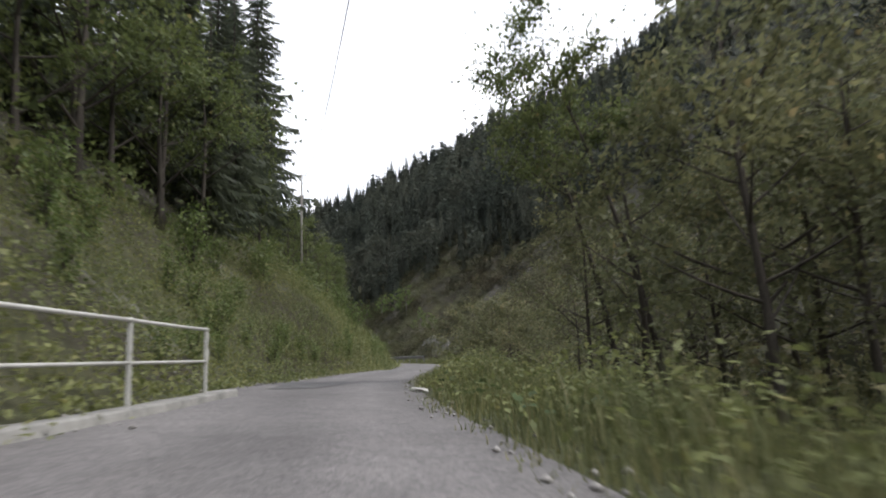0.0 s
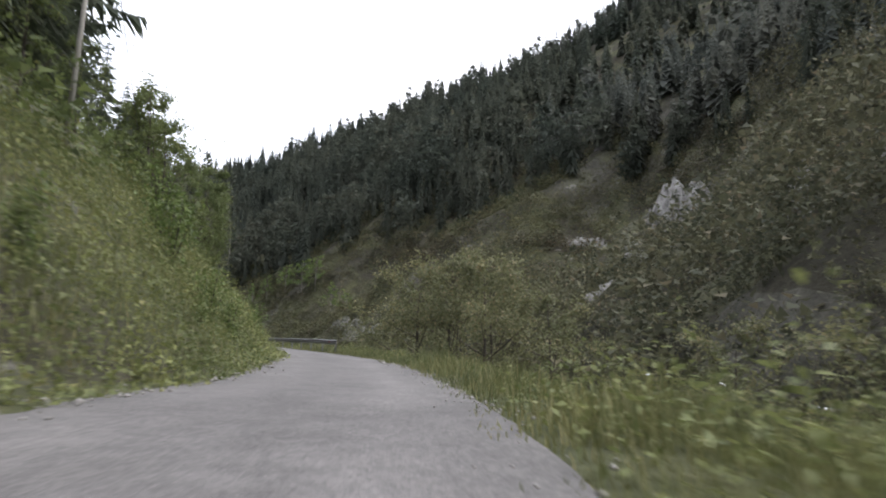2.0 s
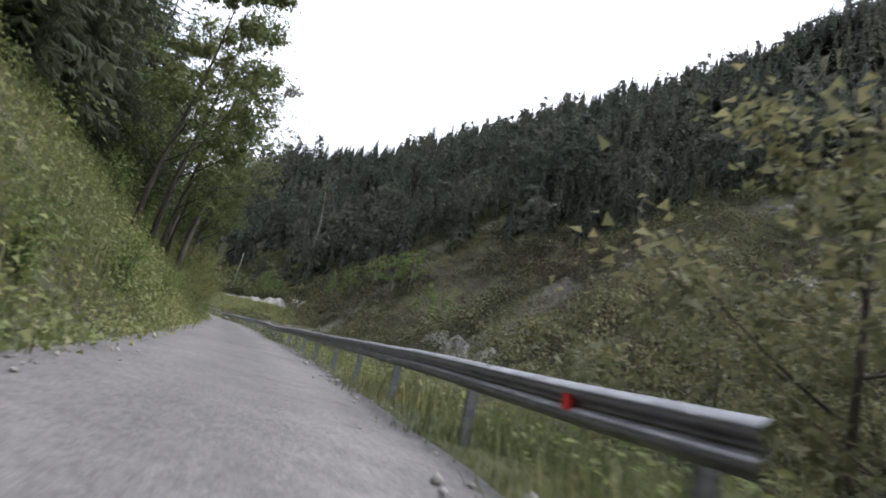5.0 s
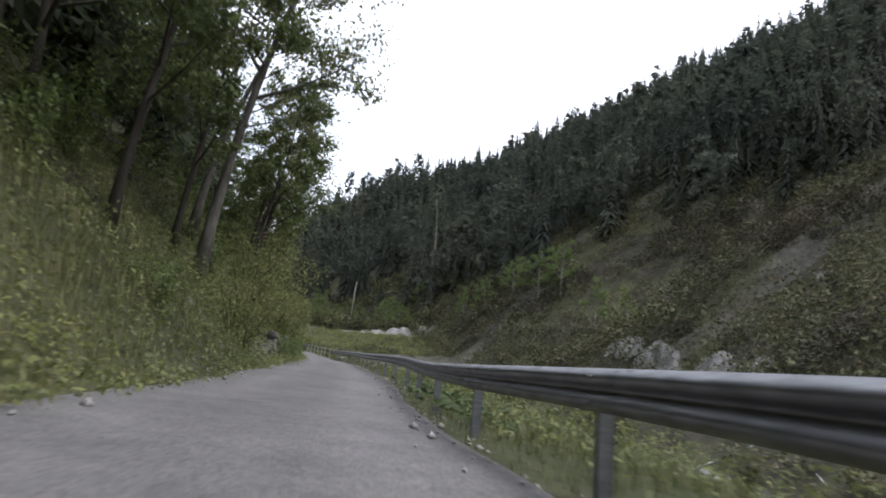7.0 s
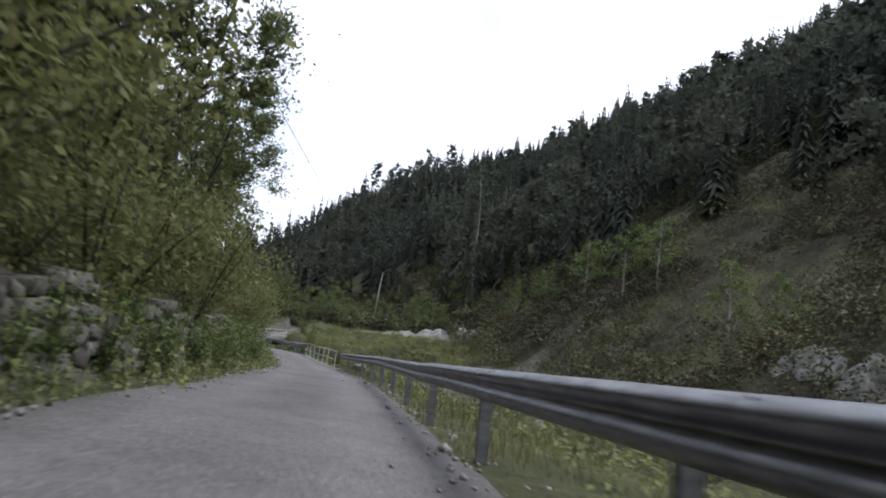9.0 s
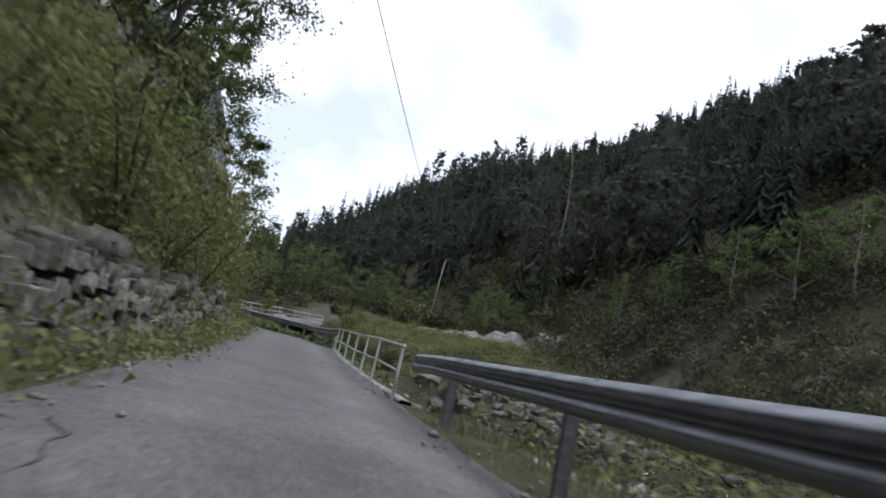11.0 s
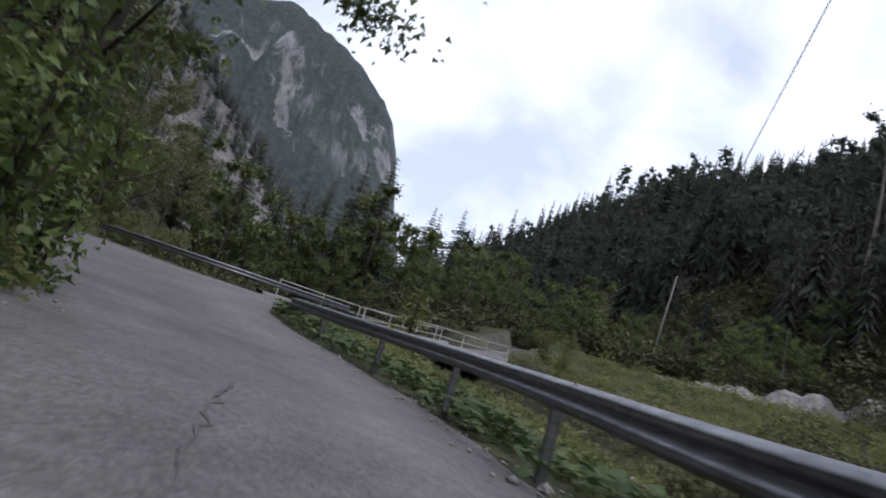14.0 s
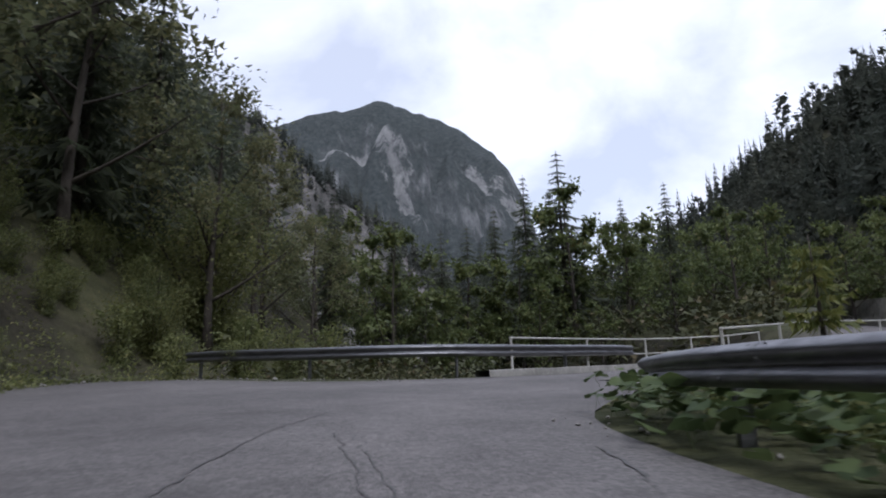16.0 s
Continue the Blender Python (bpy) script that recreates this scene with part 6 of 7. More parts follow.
def vary(mat):
    """Lets every stone of its own object differ in tone."""
    nt = mat.node_tree
    b = nt.nodes["Principled BSDF"]
    src = b.inputs["Base Color"].links[0].from_socket
    oi = nt.nodes.new("ShaderNodeObjectInfo")
    tone = ramp(nt, oi.outputs["Random"], [(0.0, (0.55, 0.54, 0.52)), (0.6, (1.0, 0.99, 0.97)), (1.0, (1.35, 1.33, 1.3))])
    g = nt.nodes.new("ShaderNodeNewGeometry")
    chip = ramp(nt, g.outputs["Random Per Island"], [(0.0, (0.7, 0.69, 0.67)), (1.0, (1.25, 1.24, 1.22))])
    nt.links.new(mix(nt, 1.0, mix(nt, 1.0, src, tone, "MULTIPLY"), chip, "MULTIPLY"), b.inputs["Base Color"])


vary(M_ROCK)
vary(M_WALL)
STONES = [stone_mesh("stone", 200 + k, M_ROCK) for k in range(8)]


def stone(parent, x, y, z, sx, sy, sz, turn, k, lean=0.0, name="stone"):
    ob = new(name, STONES[k % len(STONES)])
    ob.parent = parent
    ob.matrix_basis = Matrix.Translation((x, y, z)) @ Matrix.Rotation(turn, 4, "Z") @ Matrix.Rotation(lean, 4, "X") @ Matrix.Diagonal((sx, sy, sz, 1))
    return ob


def block_mesh(seed):
    """A squared stone about 1 m across with knocked corners."""
    rng = np.random.default_rng(seed)
    bm = bmesh.new()
    bmesh.ops.create_cube(bm, size=1.0)
    for v in bm.verts:
        v.co += Vector(rng.uniform(-0.14, 0.14, 3))
    bmesh.ops.bevel(bm, geom=list(bm.edges), offset=0.03, segments=1, affect="EDGES")
    for v in bm.verts:
        v.co += Vector(rng.uniform(-0.02, 0.02, 3))
    me = bpy.data.meshes.new("stone")
    bm.to_mesh(me)
    bm.free()
    me.materials.append(M_WALL)
    return me


def retaining_wall():
    base = tagged(new("stone_wall"), "rough grey dry-stone retaining wall half overgrown with leaves", "stone wall", kind="structure")
    rng = random.Random(77)
    blocks = [block_mesh(260 + k) for k in range(10)]
    flat = []
    for me in blocks:
        bm = bmesh.new()
        bm.from_mesh(me)
        bmesh.ops.triangulate(bm, faces=bm.faces)
        bm.verts.index_update()
        flat.append((np.array([v.co[:] for v in bm.verts]), np.array([[v.index for v in f.verts] for f in bm.faces])))
        bm.free()
    P = along(EDGE_L[(EDGE_L[:, 1] > 130) & (EDGE_L[:, 1] < 181)], 0.1)
    S = side_of(np.column_stack([P, np.zeros(len(P))]))
    Z = road_z(P[:, 0], P[:, 1])
    singles, rest = 0, []
    base_low = 0.0
    for row in range(7):
        course = rng.uniform(0.15, 0.21)
        s = rng.uniform(0, 0.3)
        while s < (len(P) - 3) * 0.1:
            w = rng.uniform(0.12, 0.4)
            hh = course * rng.uniform(0.75, 1.5) * (1.15 if w > 0.35 else 0.95)
            low = base_low + 0.09 * math.sin(s * 0.9 + row * 1.7) + 0.06 * math.sin(s * 2.3 + row)
            i = min(int((s + w / 2) * 10), len(P) - 1)
            tall = (0.3 + 0.66 * min(1.0, (P[i, 1] - 130) / 7)) * min(1.0, (181 - P[i, 1]) / 6) * (1 + 0.2 * math.sin(P[i, 1] * 1.3))
            if low < tall and rng.random() > 0.05:
                back = 0.78 + 0.09 * low + rng.uniform(-.05, .05)
                x, y = P[i, 0] - S[i, 0] * back, P[i, 1] - S[i, 1] * back
                z = Z[i] + 0.02 + low + hh / 2 + rng.uniform(-.03, .03)
                m = Matrix.Translation((x, y, z)) @ Matrix.Rotation(math.atan2(S[i, 1], S[i, 0]) + math.pi / 2 + rng.uniform(-.1, .1), 4, "Z") @ Matrix.Rotation(rng.uniform(-.22, .22), 4, "Y") @ Matrix.Diagonal((w * 1.02, rng.uniform(0.36, 0.46), hh * 1.05, 1))
                k = rng.randrange(len(blocks))
                if 158 < P[i, 1] < 174 and singles < 300:
                    ob = new("stone", blocks[k])
                    ob.parent = base
                    ob.matrix_basis = m
                    singles += 1
                else:
                    a = np.array(m)
                    rest.append((flat[k][0] @ a[:3, :3].T + a[:3, 3], flat[k][1]))
            s += w
        base_low += course
    V, F = join(rest)
    tagged(mesh_object("stonework", V, F, M_WALL, base), "rough grey stones of the rest of the wall", kind="stuff")
    return base


def riprap():
    base = tagged(new("boulder_bank"), "bank of broken grey boulders along the stream", "boulders", kind="structure")
    rng = random.Random(78)
    spots = [right_of(rng.uniform(158, 200), 3.0 + 4.5 * rng.random()) for k in range(90)]
    bed = along(STREAM, 0.5)
    bed = bed[(bed[:, 1] > 166) & (bed[:, 1] < 214)]
    S = side_of(np.column_stack([bed, np.zeros(len(bed))]))
    for k in range(55):
        i, o = rng.randrange(len(bed)), rng.uniform(1.6, 6.4)
        spots.append((bed[i, 0] + S[i, 0] * o, bed[i, 1] + S[i, 1] * o))
    # the stacked far bank
    for k in range(150):
        u, o = rng.random(), rng.uniform(-3.4, 3.4)
        spots.append((-26 - 16 * u + 0.7 * o, 202.5 + 15.5 * u + 0.7 * o))
    zs = height(np.array([p[0] for p in spots]), np.array([p[1] for p in spots]))
    for (x, yy), z in zip(spots, zs):
        s = rng.uniform(0.45, 1.15)
        stone(base, x, yy, z + s * 0.12, s * rng.uniform(.8, 1.3), s, s * rng.uniform(.55, .9), rng.uniform(0, 6.28), rng.randrange(8), rng.uniform(-.4, .4), "boulder")
    return base


def outcrop(x, y, w, h, seed, label="pale broken limestone outcrop in the scrubby slope", mat=None):
    """A craggy face standing out of the slope: one mesh, stepped and split, its rim buried."""
    rng = np.random.default_rng(seed)
    e = 1.5
    hx = height(np.array([x - e, x + e, x, x]), np.array([y, y, y - e, y + e]))
    g = np.array([(hx[1] - hx[0]) / (2 * e), (hx[3] - hx[2]) / (2 * e)])
    up = g / (np.linalg.norm(g) + 1e-6)
    lat = np.array([-up[1], up[0]])
    n = 34
    a, b = np.meshgrid(np.linspace(-1, 1, n), np.linspace(-1, 1, n), indexing="ij")
    a, b = a + rng.uniform(-.4, .4, a.shape) / n, b + rng.uniform(-.4, .4, b.shape) / n
    run = h * 0.55
    px = x + lat[0] * a * w * 0.75 + up[0] * b * run
    py = y + lat[1] * a * w * 0.75 + up[1] * b * run
    edge = 1 - (np.hypot(a, b) + 0.5 * vnoise(a * 3 + seed, b * 3, 1.3, 51)) ** 2
    rough = 0.6 + 0.6 * np.abs(vnoise(px * 1.0, py * 1.0, 1.7, seed)) + 0.5 * vnoise(px, py, 0.6, seed + 1)
    step = h * 0.1
    out = np.clip(edge, -0.6, 0.75) * rough * h * 0.32
    out = 0.7 * out + 0.3 * np.round(out / step + 0.5 * vnoise(px, py, 0.9, seed + 2)) * step
    pz = height(px, py) + out * 0.85 - 0.15
    px, py = px - up[0] * out * 0.55, py - up[1] * out * 0.55
    V = np.stack([px - x, py - y, pz], -1).reshape(-1, 3)
    z0 = V[:, 2].min()
    V[:, 2] -= z0
    i, j = np.meshgrid(np.arange(n - 1), np.arange(n - 1), indexing="ij")
    q = (i * n + j).ravel()
    ob = mesh_object("rock_outcrop", V, np.stack([q, q + n, q + n + 1, q + 1], -1), mat or M_PALEROCK)
    ob.location = (x, y, z0)
    return tagged(ob, label, "rock", "limestone outcrops")


def crag(x, y, w, h, seed):
    """A split limestone face with uneven pinnacles, its back sunk into the slope."""
    e = 2.0
    hx = height(np.array([x - e, x + e, x, x]), np.array([y, y, y - e, y + e]))
    up = np.array([hx[1] - hx[0] + 1e-3, hx[3] - hx[2] - 0.6])
    up /= np.linalg.norm(up)
    lat = np.array([-up[1], up[0]])
    n, m = 46, 30
    a = np.linspace(-1, 1, n)
    rim = (1 - np.abs(a) ** 1.7) * (0.62 + 0.5 * vnoise(a * 10, a * 0 + seed, 5.0, seed, 2)) + 0.22 * np.abs(vnoise(a * 10, a * 0, 1.2, seed + 3, 2))
    rim = np.clip(rim, 0.06, 1.15) * h
    ground_z = height(x + lat[0] * a * w / 2, y + lat[1] * a * w / 2)
    V = np.zeros((m, n, 3))
    for i in range(m):
        v = i / (m - 5)
        rise, back = min(v, 1.0), max(v - 1.0, 0.0)
        zz = -0.5 + rim * rise
        deep = 0.9 * vnoise(a * w * 0.9, a * 0 + rise * h * 0.16, 1.7, seed + 5, 3) + 0.5 * np.abs(vnoise(a * w, a * 0 + rise * h * 0.5, 1.1, seed + 6, 2))
        off = deep * (0.07 * w + 0.25) - 0.30 * rim * rise ** 1.4 - back * w * 1.2
        zz = zz - back * rim * 1.2
        V[i, :, 0] = lat[0] * a * w / 2 - up[0] * off
        V[i, :, 1] = lat[1] * a * w / 2 - up[1] * off
        V[i, :, 2] = ground_z + zz
    z0 = V[:, :, 2].min()
    V[:, :, 2] -= z0
    i, j = np.meshgrid(np.arange(m - 1), np.arange(n - 1), indexing="ij")
    q = (i * n + j).ravel()
    ob = mesh_object("rock_outcrop", V.reshape(-1, 3), np.stack([q, q + 1, q + n + 1, q + n], -1), M_PALEROCK)
    ob.location = (x, y, z0)
    return tagged(ob, "pale split limestone crag with uneven pinnacles on the slope", "rock", "limestone outcrops")


for k, (x, y, w, h) in enumerate(CRAGS):
    crag(x, y, w, h, 330 + 9 * k)
for k, (x, y, w, h) in enumerate(OUTCROPS):
    outcrop(x, y, w, h, 300 + 7 * k)
for k, (x, y, w, h) in enumerate([(-8.5, 188, 5, 2.0), (-5.5, 182, 5, 2.2), (-11.5, 193, 4, 1.6), (-2, 177, 5, 2.4), (0, 186, 4, 3), (4, 178, 5, 3.4), (7, 170, 4, 2.6), (-3, 191, 4, 3)]):
    outcrop(x, y, w, h, 400 + 7 * k, "pale scree and bare rock at the foot of the slope")
for k, (x, y, w, h) in enumerate([(-134, 258, 18, 15), (-122, 249, 12, 10), (-146, 268, 16, 16), (-128, 262, 12, 14)]):
    outcrop(x, y, w, h, 450 + 7 * k, "reddish grey cliff on the wooded hillside", M_PALEROCK)


# ---- the gravel bank and ramp across the stream ----
def gravel_bank():
    rng = np.random.default_rng(91)
    P = along(catmull([(-60, 257, 15.9), (-54, 257, 16.7), (-47, 256.8, 17.9), (-41, 256.8, 18.9), (-36, 257, 19.3), (-31, 257.5, 19.5)], 6), 0.5)
    V, F = [], []
    m = 9
    for i, p in enumerate(P):
        for j in range(m):
            o = (j - m // 2) * 0.7
            V.append((p[0] + rng.uniform(-.2, .2), p[1] + o + rng.uniform(-.2, .2), 15.3 + (p[2] - 15.5) * math.exp(-(o / 2.0) ** 4) * (0.7 + 0.3 * math.sin(i * 0.7) * math.sin(i * 0.23)) + rng.uniform(0, 0.3)))
    n = len(P)
    for i in range(n - 1):
        for j in range(m - 1):
            F.append((i * m + j, (i + 1) * m + j, (i + 1) * m + j + 1, i * m + j + 1))
    tagged(mesh_object("gravel_bank", V, F, M_PALEROCK), "low bank of pale gravel and rubble across the stream", "gravel bank", kind="stuff")


gravel_bank()


def ramp_slab():
    bm = bmesh.new()
    pts = [(-37.4, 257.6, 18.9), (-31.0, 258.4, 18.9), (-31.3, 259.2, 19.8), (-36.7, 258.6, 21.5)]
    lo = [bm.verts.new(p) for p in pts]
    hi = [bm.verts.new((p[0], p[1] + 0.35, p[2] - 0.35)) for p in pts]
    bm.faces.new(lo)
    bm.faces.new(hi[::-1])
    for k in range(4):
        bm.faces.new((lo[k], hi[k], hi[(k + 1) % 4], lo[(k + 1) % 4]))
    me = bpy.data.meshes.new("concrete_ramp")
    bm.to_mesh(me)
    bm.free()
    me.materials.append(M_CONCRETE)
    tagged(new("concrete_ramp", me), "sloping pale concrete ramp at the end of the gravel bank", "ramp")


ramp_slab()


# ---- road cracks, tar seams and loose chippings ----
def seam(pts, width, label, seed):
    P2 = along(catmull(pts, 8), 0.12)
    rng = np.random.default_rng(seed)
    P2 = P2 + np.cumsum(rng.normal(0, 0.016, P2.shape), 0) * 0.6 + rng.normal(0, 0.018, P2.shape)
    S = side_of(np.column_stack([P2, np.zeros(len(P2))]))
    w = width * rng.uniform(0.35, 1.2, len(P2)) * np.clip(np.minimum(np.arange(len(P2)), np.arange(len(P2))[::-1]) / 4, 0.1, 1)
    z = road_z(P2[:, 0], P2[:, 1]) + 0.018 * vnoise(P2[:, 0], P2[:, 1], 2.2, 33) + 0.007
    L, Rr = P2 - S * w[:, None] / 2, P2 + S * w[:, None] / 2
    V = np.vstack([np.column_stack([L, z]), np.column_stack([Rr, z])])
    n = len(P2)
    k = np.arange(n - 1)
    ob = mesh_object("road_crack", V, np.stack([k, k + n, k + n + 1, k + 1], -1), M_TAR)
    tagged(ob, label, "crack", kind="structure")


for k, (w, pts) in enumerate([
        (0.02, [(-58.2, 198.6), (-59.2, 199.5), (-60.7, 200.7), (-62.5, 202.2), (-63.8, 203.4), (-64.7, 204.5), (-65.5, 205.8)]),
        (0.014, [(-63.9, 204.2), (-61.0, 202.4), (-59.5, 201.05), (-58.4, 200.1)]),
        (0.014, [(-63.7, 204.3), (-60.6, 202.3), (-59.1, 201.2), (-58.4, 200.7)]),
        (0.03, [(-47.4, 190.4), (-47.9, 190.9), (-48.7, 191.8), (-49.8, 193.0)]),
        (0.035, [(-31.15, 160.6), (-31.3, 160.9), (-31.6, 161.3), (-32.1, 161.7), (-32.4, 161.8)]),
        (0.04, [(-41.4, 185.4), (-40.85, 184.4), (-40.2, 183.1), (-39.9, 182.3)]),
        (0.035, [(-66.9, 208.0), (-65.4, 208.3), (-65.2, 209.2), (-64.8, 209.8), (-63.9, 209.0)]),
        (0.03, [(-61.2, 204.6), (-60.4, 203.8), (-60.0, 203.4)]),
        (0.03, [(-52.0, 197.6), (-54.2, 199.0), (-56.5, 200.3), (-58.9, 202.0)])]):
    seam(pts, w, "dark jagged crack in the asphalt", 500 + k)


def road_patch():
    """A repair of darker asphalt by the road's left edge."""
    pts = catmull([(-5.6, 22.6), (-4.6, 23.1), (-3.9, 22.95), (-3.2, 22.5), (-2.95, 21.6), (-2.8, 20.6), (-2.7, 18.2), (-3.1, 16.0), (-3.6, 15.4)], 5)
    inner = np.column_stack([np.interp(pts[:, 1], [14, 18, 21, 23.2], [-3.75, -4.3, -4.9, -5.4]), pts[:, 1]])
    V, F = [], []
    for k, (p, q) in enumerate(zip(pts[6:], inner[6:])):
        for u in np.linspace(0, 1, 7):
            x, y = p * (1 - u) + q * u
            X, Y = np.array([x]), np.array([y])
            V.append((x, y, float((road_z(X, Y) + 0.018 * vnoise(X, Y, 2.2, 33))[0]) + 0.012))
    n = len(V) // 7
    for k in range(n - 1):
        for j in range(6):
            F.append((7 * k + j, 7 * k + j + 1, 7 * k + j + 8, 7 * k + j + 7))
    tagged(mesh_object("asphalt_patch", V, F, M_PATCH, smooth=True), "darker asphalt repair at the road's edge", "road patch", kind="structure")


road_patch()


def edge_slab():
    """A broken pale slab at the edge of the asphalt."""
    ob = new("edge_slab", stone_mesh("edge_slab", 231, M_LIMEWASH))
    ob.location = (-0.5, 14.3, float(road_z(np.array([-0.5]), np.array([14.3]))[0]) + 0.02)
    ob.rotation_euler = (0.06, 0.05, 0.3)
    ob.scale = (0.28, 1.0, 0.14)
    tagged(ob, "broken whitewashed kerb slab at the road's edge", "slab")


edge_slab()


def flowering_weeds():
    """White umbels standing in the weeds beside the lay-by."""
    rng = np.random.default_rng(99)
    sel = EDGE_L[(EDGE_L[:, 0] < -64) & (EDGE_L[:, 0] > -73) & (EDGE_L[:, 1] < 206)]
    S = side_of(np.column_stack([sel, np.zeros(len(sel))]))
    i = rng.integers(0, len(sel), 420)
    P = sel[i] - S[i] * rng.uniform(0.3, 2.2, 420)[:, None] + rng.normal(0, 0.2, (420, 2))
    z = height(P[:, 0], P[:, 1]) + rng.uniform(0.25, 1.1, 420)
    C = np.repeat(np.column_stack([P, z]), 9, 0) + rng.normal(0, 0.045, (420 * 9, 3)) * np.array([1, 1, 0.5])
    V, F = leaves_at(C, 0.035, rng, up=1.5, narrow=0.9)
    tagged(mesh_object("white_flowers", V, F, M_PETAL), "small white flowers among the weeds by the lay-by", "flowers", kind="stuff")


flowering_weeds()


def chippings():
    """Loose grit and small stones along both road edges."""
    rng = np.random.default_rng(95)
    out = []
    for edge, sg, n in ((EDGE_L, -1, 3800), (EDGE_R, 1, 3400)):
        i = rng.integers(0, len(edge) - 1, n)
        i = i[edge[i, 1] < 212]
        S = side_of(np.column_stack([edge, np.zeros(len(edge))]))
        d = rng.normal(0.02, 0.2, len(i))
        P = edge[i] + rng.uniform(-.4, .4, (len(i), 2)) + sg * S[i] * d[:, None]
        keep = vnoise(P[:, 0], P[:, 1], 3.0, 96) + 0.5 * rng.random(len(P)) > 0.05
        out.append(P[keep])
    P = np.vstack(out)
    n = len(P)
    z = np.where(in_poly(ROAD_PLAN, P[:, 0], P[:, 1]), road_z(P[:, 0], P[:, 1]) + 0.005, height(P[:, 0], P[:, 1]))
    s = rng.uniform(0.012, 0.045, n) * np.where(rng.random(n) < 0.06, 2.2, 1)
    base = np.array([(1, 0, 0), (0, 1, 0), (-1, 0, 0), (0, -1, 0), (0, 0, 0.8), (0, 0, -0.5)])
    V = (base[None] * s[:, None, None] * rng.uniform(0.6, 1.3, (n, 6, 3)) + np.column_stack([P, z + s * 0.2])[:, None]).reshape(-1, 3)
    f = np.array([(0, 1, 4), (1, 2, 4), (2, 3, 4), (3, 0, 4), (1, 0, 5), (2, 1, 5), (3, 2, 5), (0, 3, 5)])
    F = (f[None] + (np.arange(n) * 6)[:, None, None]).reshape(-1, 3)
    tagged(mesh_object("loose_gravel", V, F, M_GRAVEL), "loose pale grit along the edges of the asphalt", "gravel", kind="stuff")


chippings()


def bed_stones():
    """Pale cobbles in the bed of the stream."""
    rng = np.random.default_rng(98)
    bed = along(STREAM, 0.5)
    bed = bed[(bed[:, 1] > 100) & (bed[:, 1] < 225)]
    S = side_of(np.column_stack([bed, np.zeros(len(bed))]))
    i = rng.integers(0, len(bed), 3600)
    P = bed[i] + S[i] * rng.uniform(-4.2, 3.4, len(i))[:, None] + rng.normal(0, 0.2, (len(i), 2))
    s = rng.uniform(0.08, 0.3, len(P)) * np.where(rng.random(len(P)) < 0.08, 1.9, 1)
    z = height(P[:, 0], P[:, 1])
    base = np.array([(1, 0, 0), (0, 1, 0), (-1, 0, 0), (0, -1, 0), (0.2, 0.1, 0.7), (0, 0, -0.6)])
    V = (base[None] * s[:, None, None] * rng.uniform(0.7, 1.3, (len(P), 6, 3)) + np.column_stack([P, z + s * 0.25])[:, None]).reshape(-1, 3)
    f = np.array([(0, 1, 4), (1, 2, 4), (2, 3, 4), (3, 0, 4), (1, 0, 5), (2, 1, 5), (3, 2, 5), (0, 3, 5)])
    F = (f[None] + (np.arange(len(P)) * 6)[:, None, None]).reshape(-1, 3)
    tagged(mesh_object("stream_cobbles", V, F, M_GRAVEL), "pale cobbles in the bed of the stream", "cobbles", kind="stuff")


bed_stones()


# ---- butterbur: broad leaves below the guard rail ----
def big_leaf(seed):
    rng = np.random.default_rng(seed)
    m = 11
    a = np.linspace(0.35, 2 * math.pi - 0.35, m)
    r = 0.5 * (1 + 0.10 * rng.uniform(-1, 1, m)) * (1 + 0.12 * np.cos(a - math.pi))
    V = [(0.06, 0, 0.0)]
    for q in range(m):
        V.append((-r[q] * math.cos(a[q]) * -1 * -1, r[q] * math.sin(a[q]), 0.07 * math.sin(3 * a[q] + seed) - 0.06 * (r[q] / 0.5)))
    F = [(0, k + 1, k + 2) for k in range(m - 1)]
    # a stalk of two thin faces
    n0 = len(V)
    V += [(0.06, -0.012, 0.0), (0.06, 0.012, 0.0), (0.0, 0.012, -0.9), (0.0, -0.012, -0.9)]
    F += [(n0, n0 + 1, n0 + 2), (n0, n0 + 2, n0 + 3)]
    return np.array(V), np.array(F)


def leaf_spots(n, seed, y0, y1, near):
    rng = np.random.default_rng(seed)
    P = EDGE_R[(EDGE_R[:, 1] > y0) & (EDGE_R[:, 1] < y1)]
    S = side_of(np.column_stack([P, np.zeros(len(P))]))
    i = rng.integers(0, len(P), n)
    d = near[0] + (near[1] - near[0]) * rng.random(n)
    Q = P[i] + rng.uniform(-.4, .4, (n, 2)) + S[i] * d[:, None]
    keep = ~in_poly(ROAD_PLAN, Q[:, 0], Q[:, 1])
    return Q[keep], rng


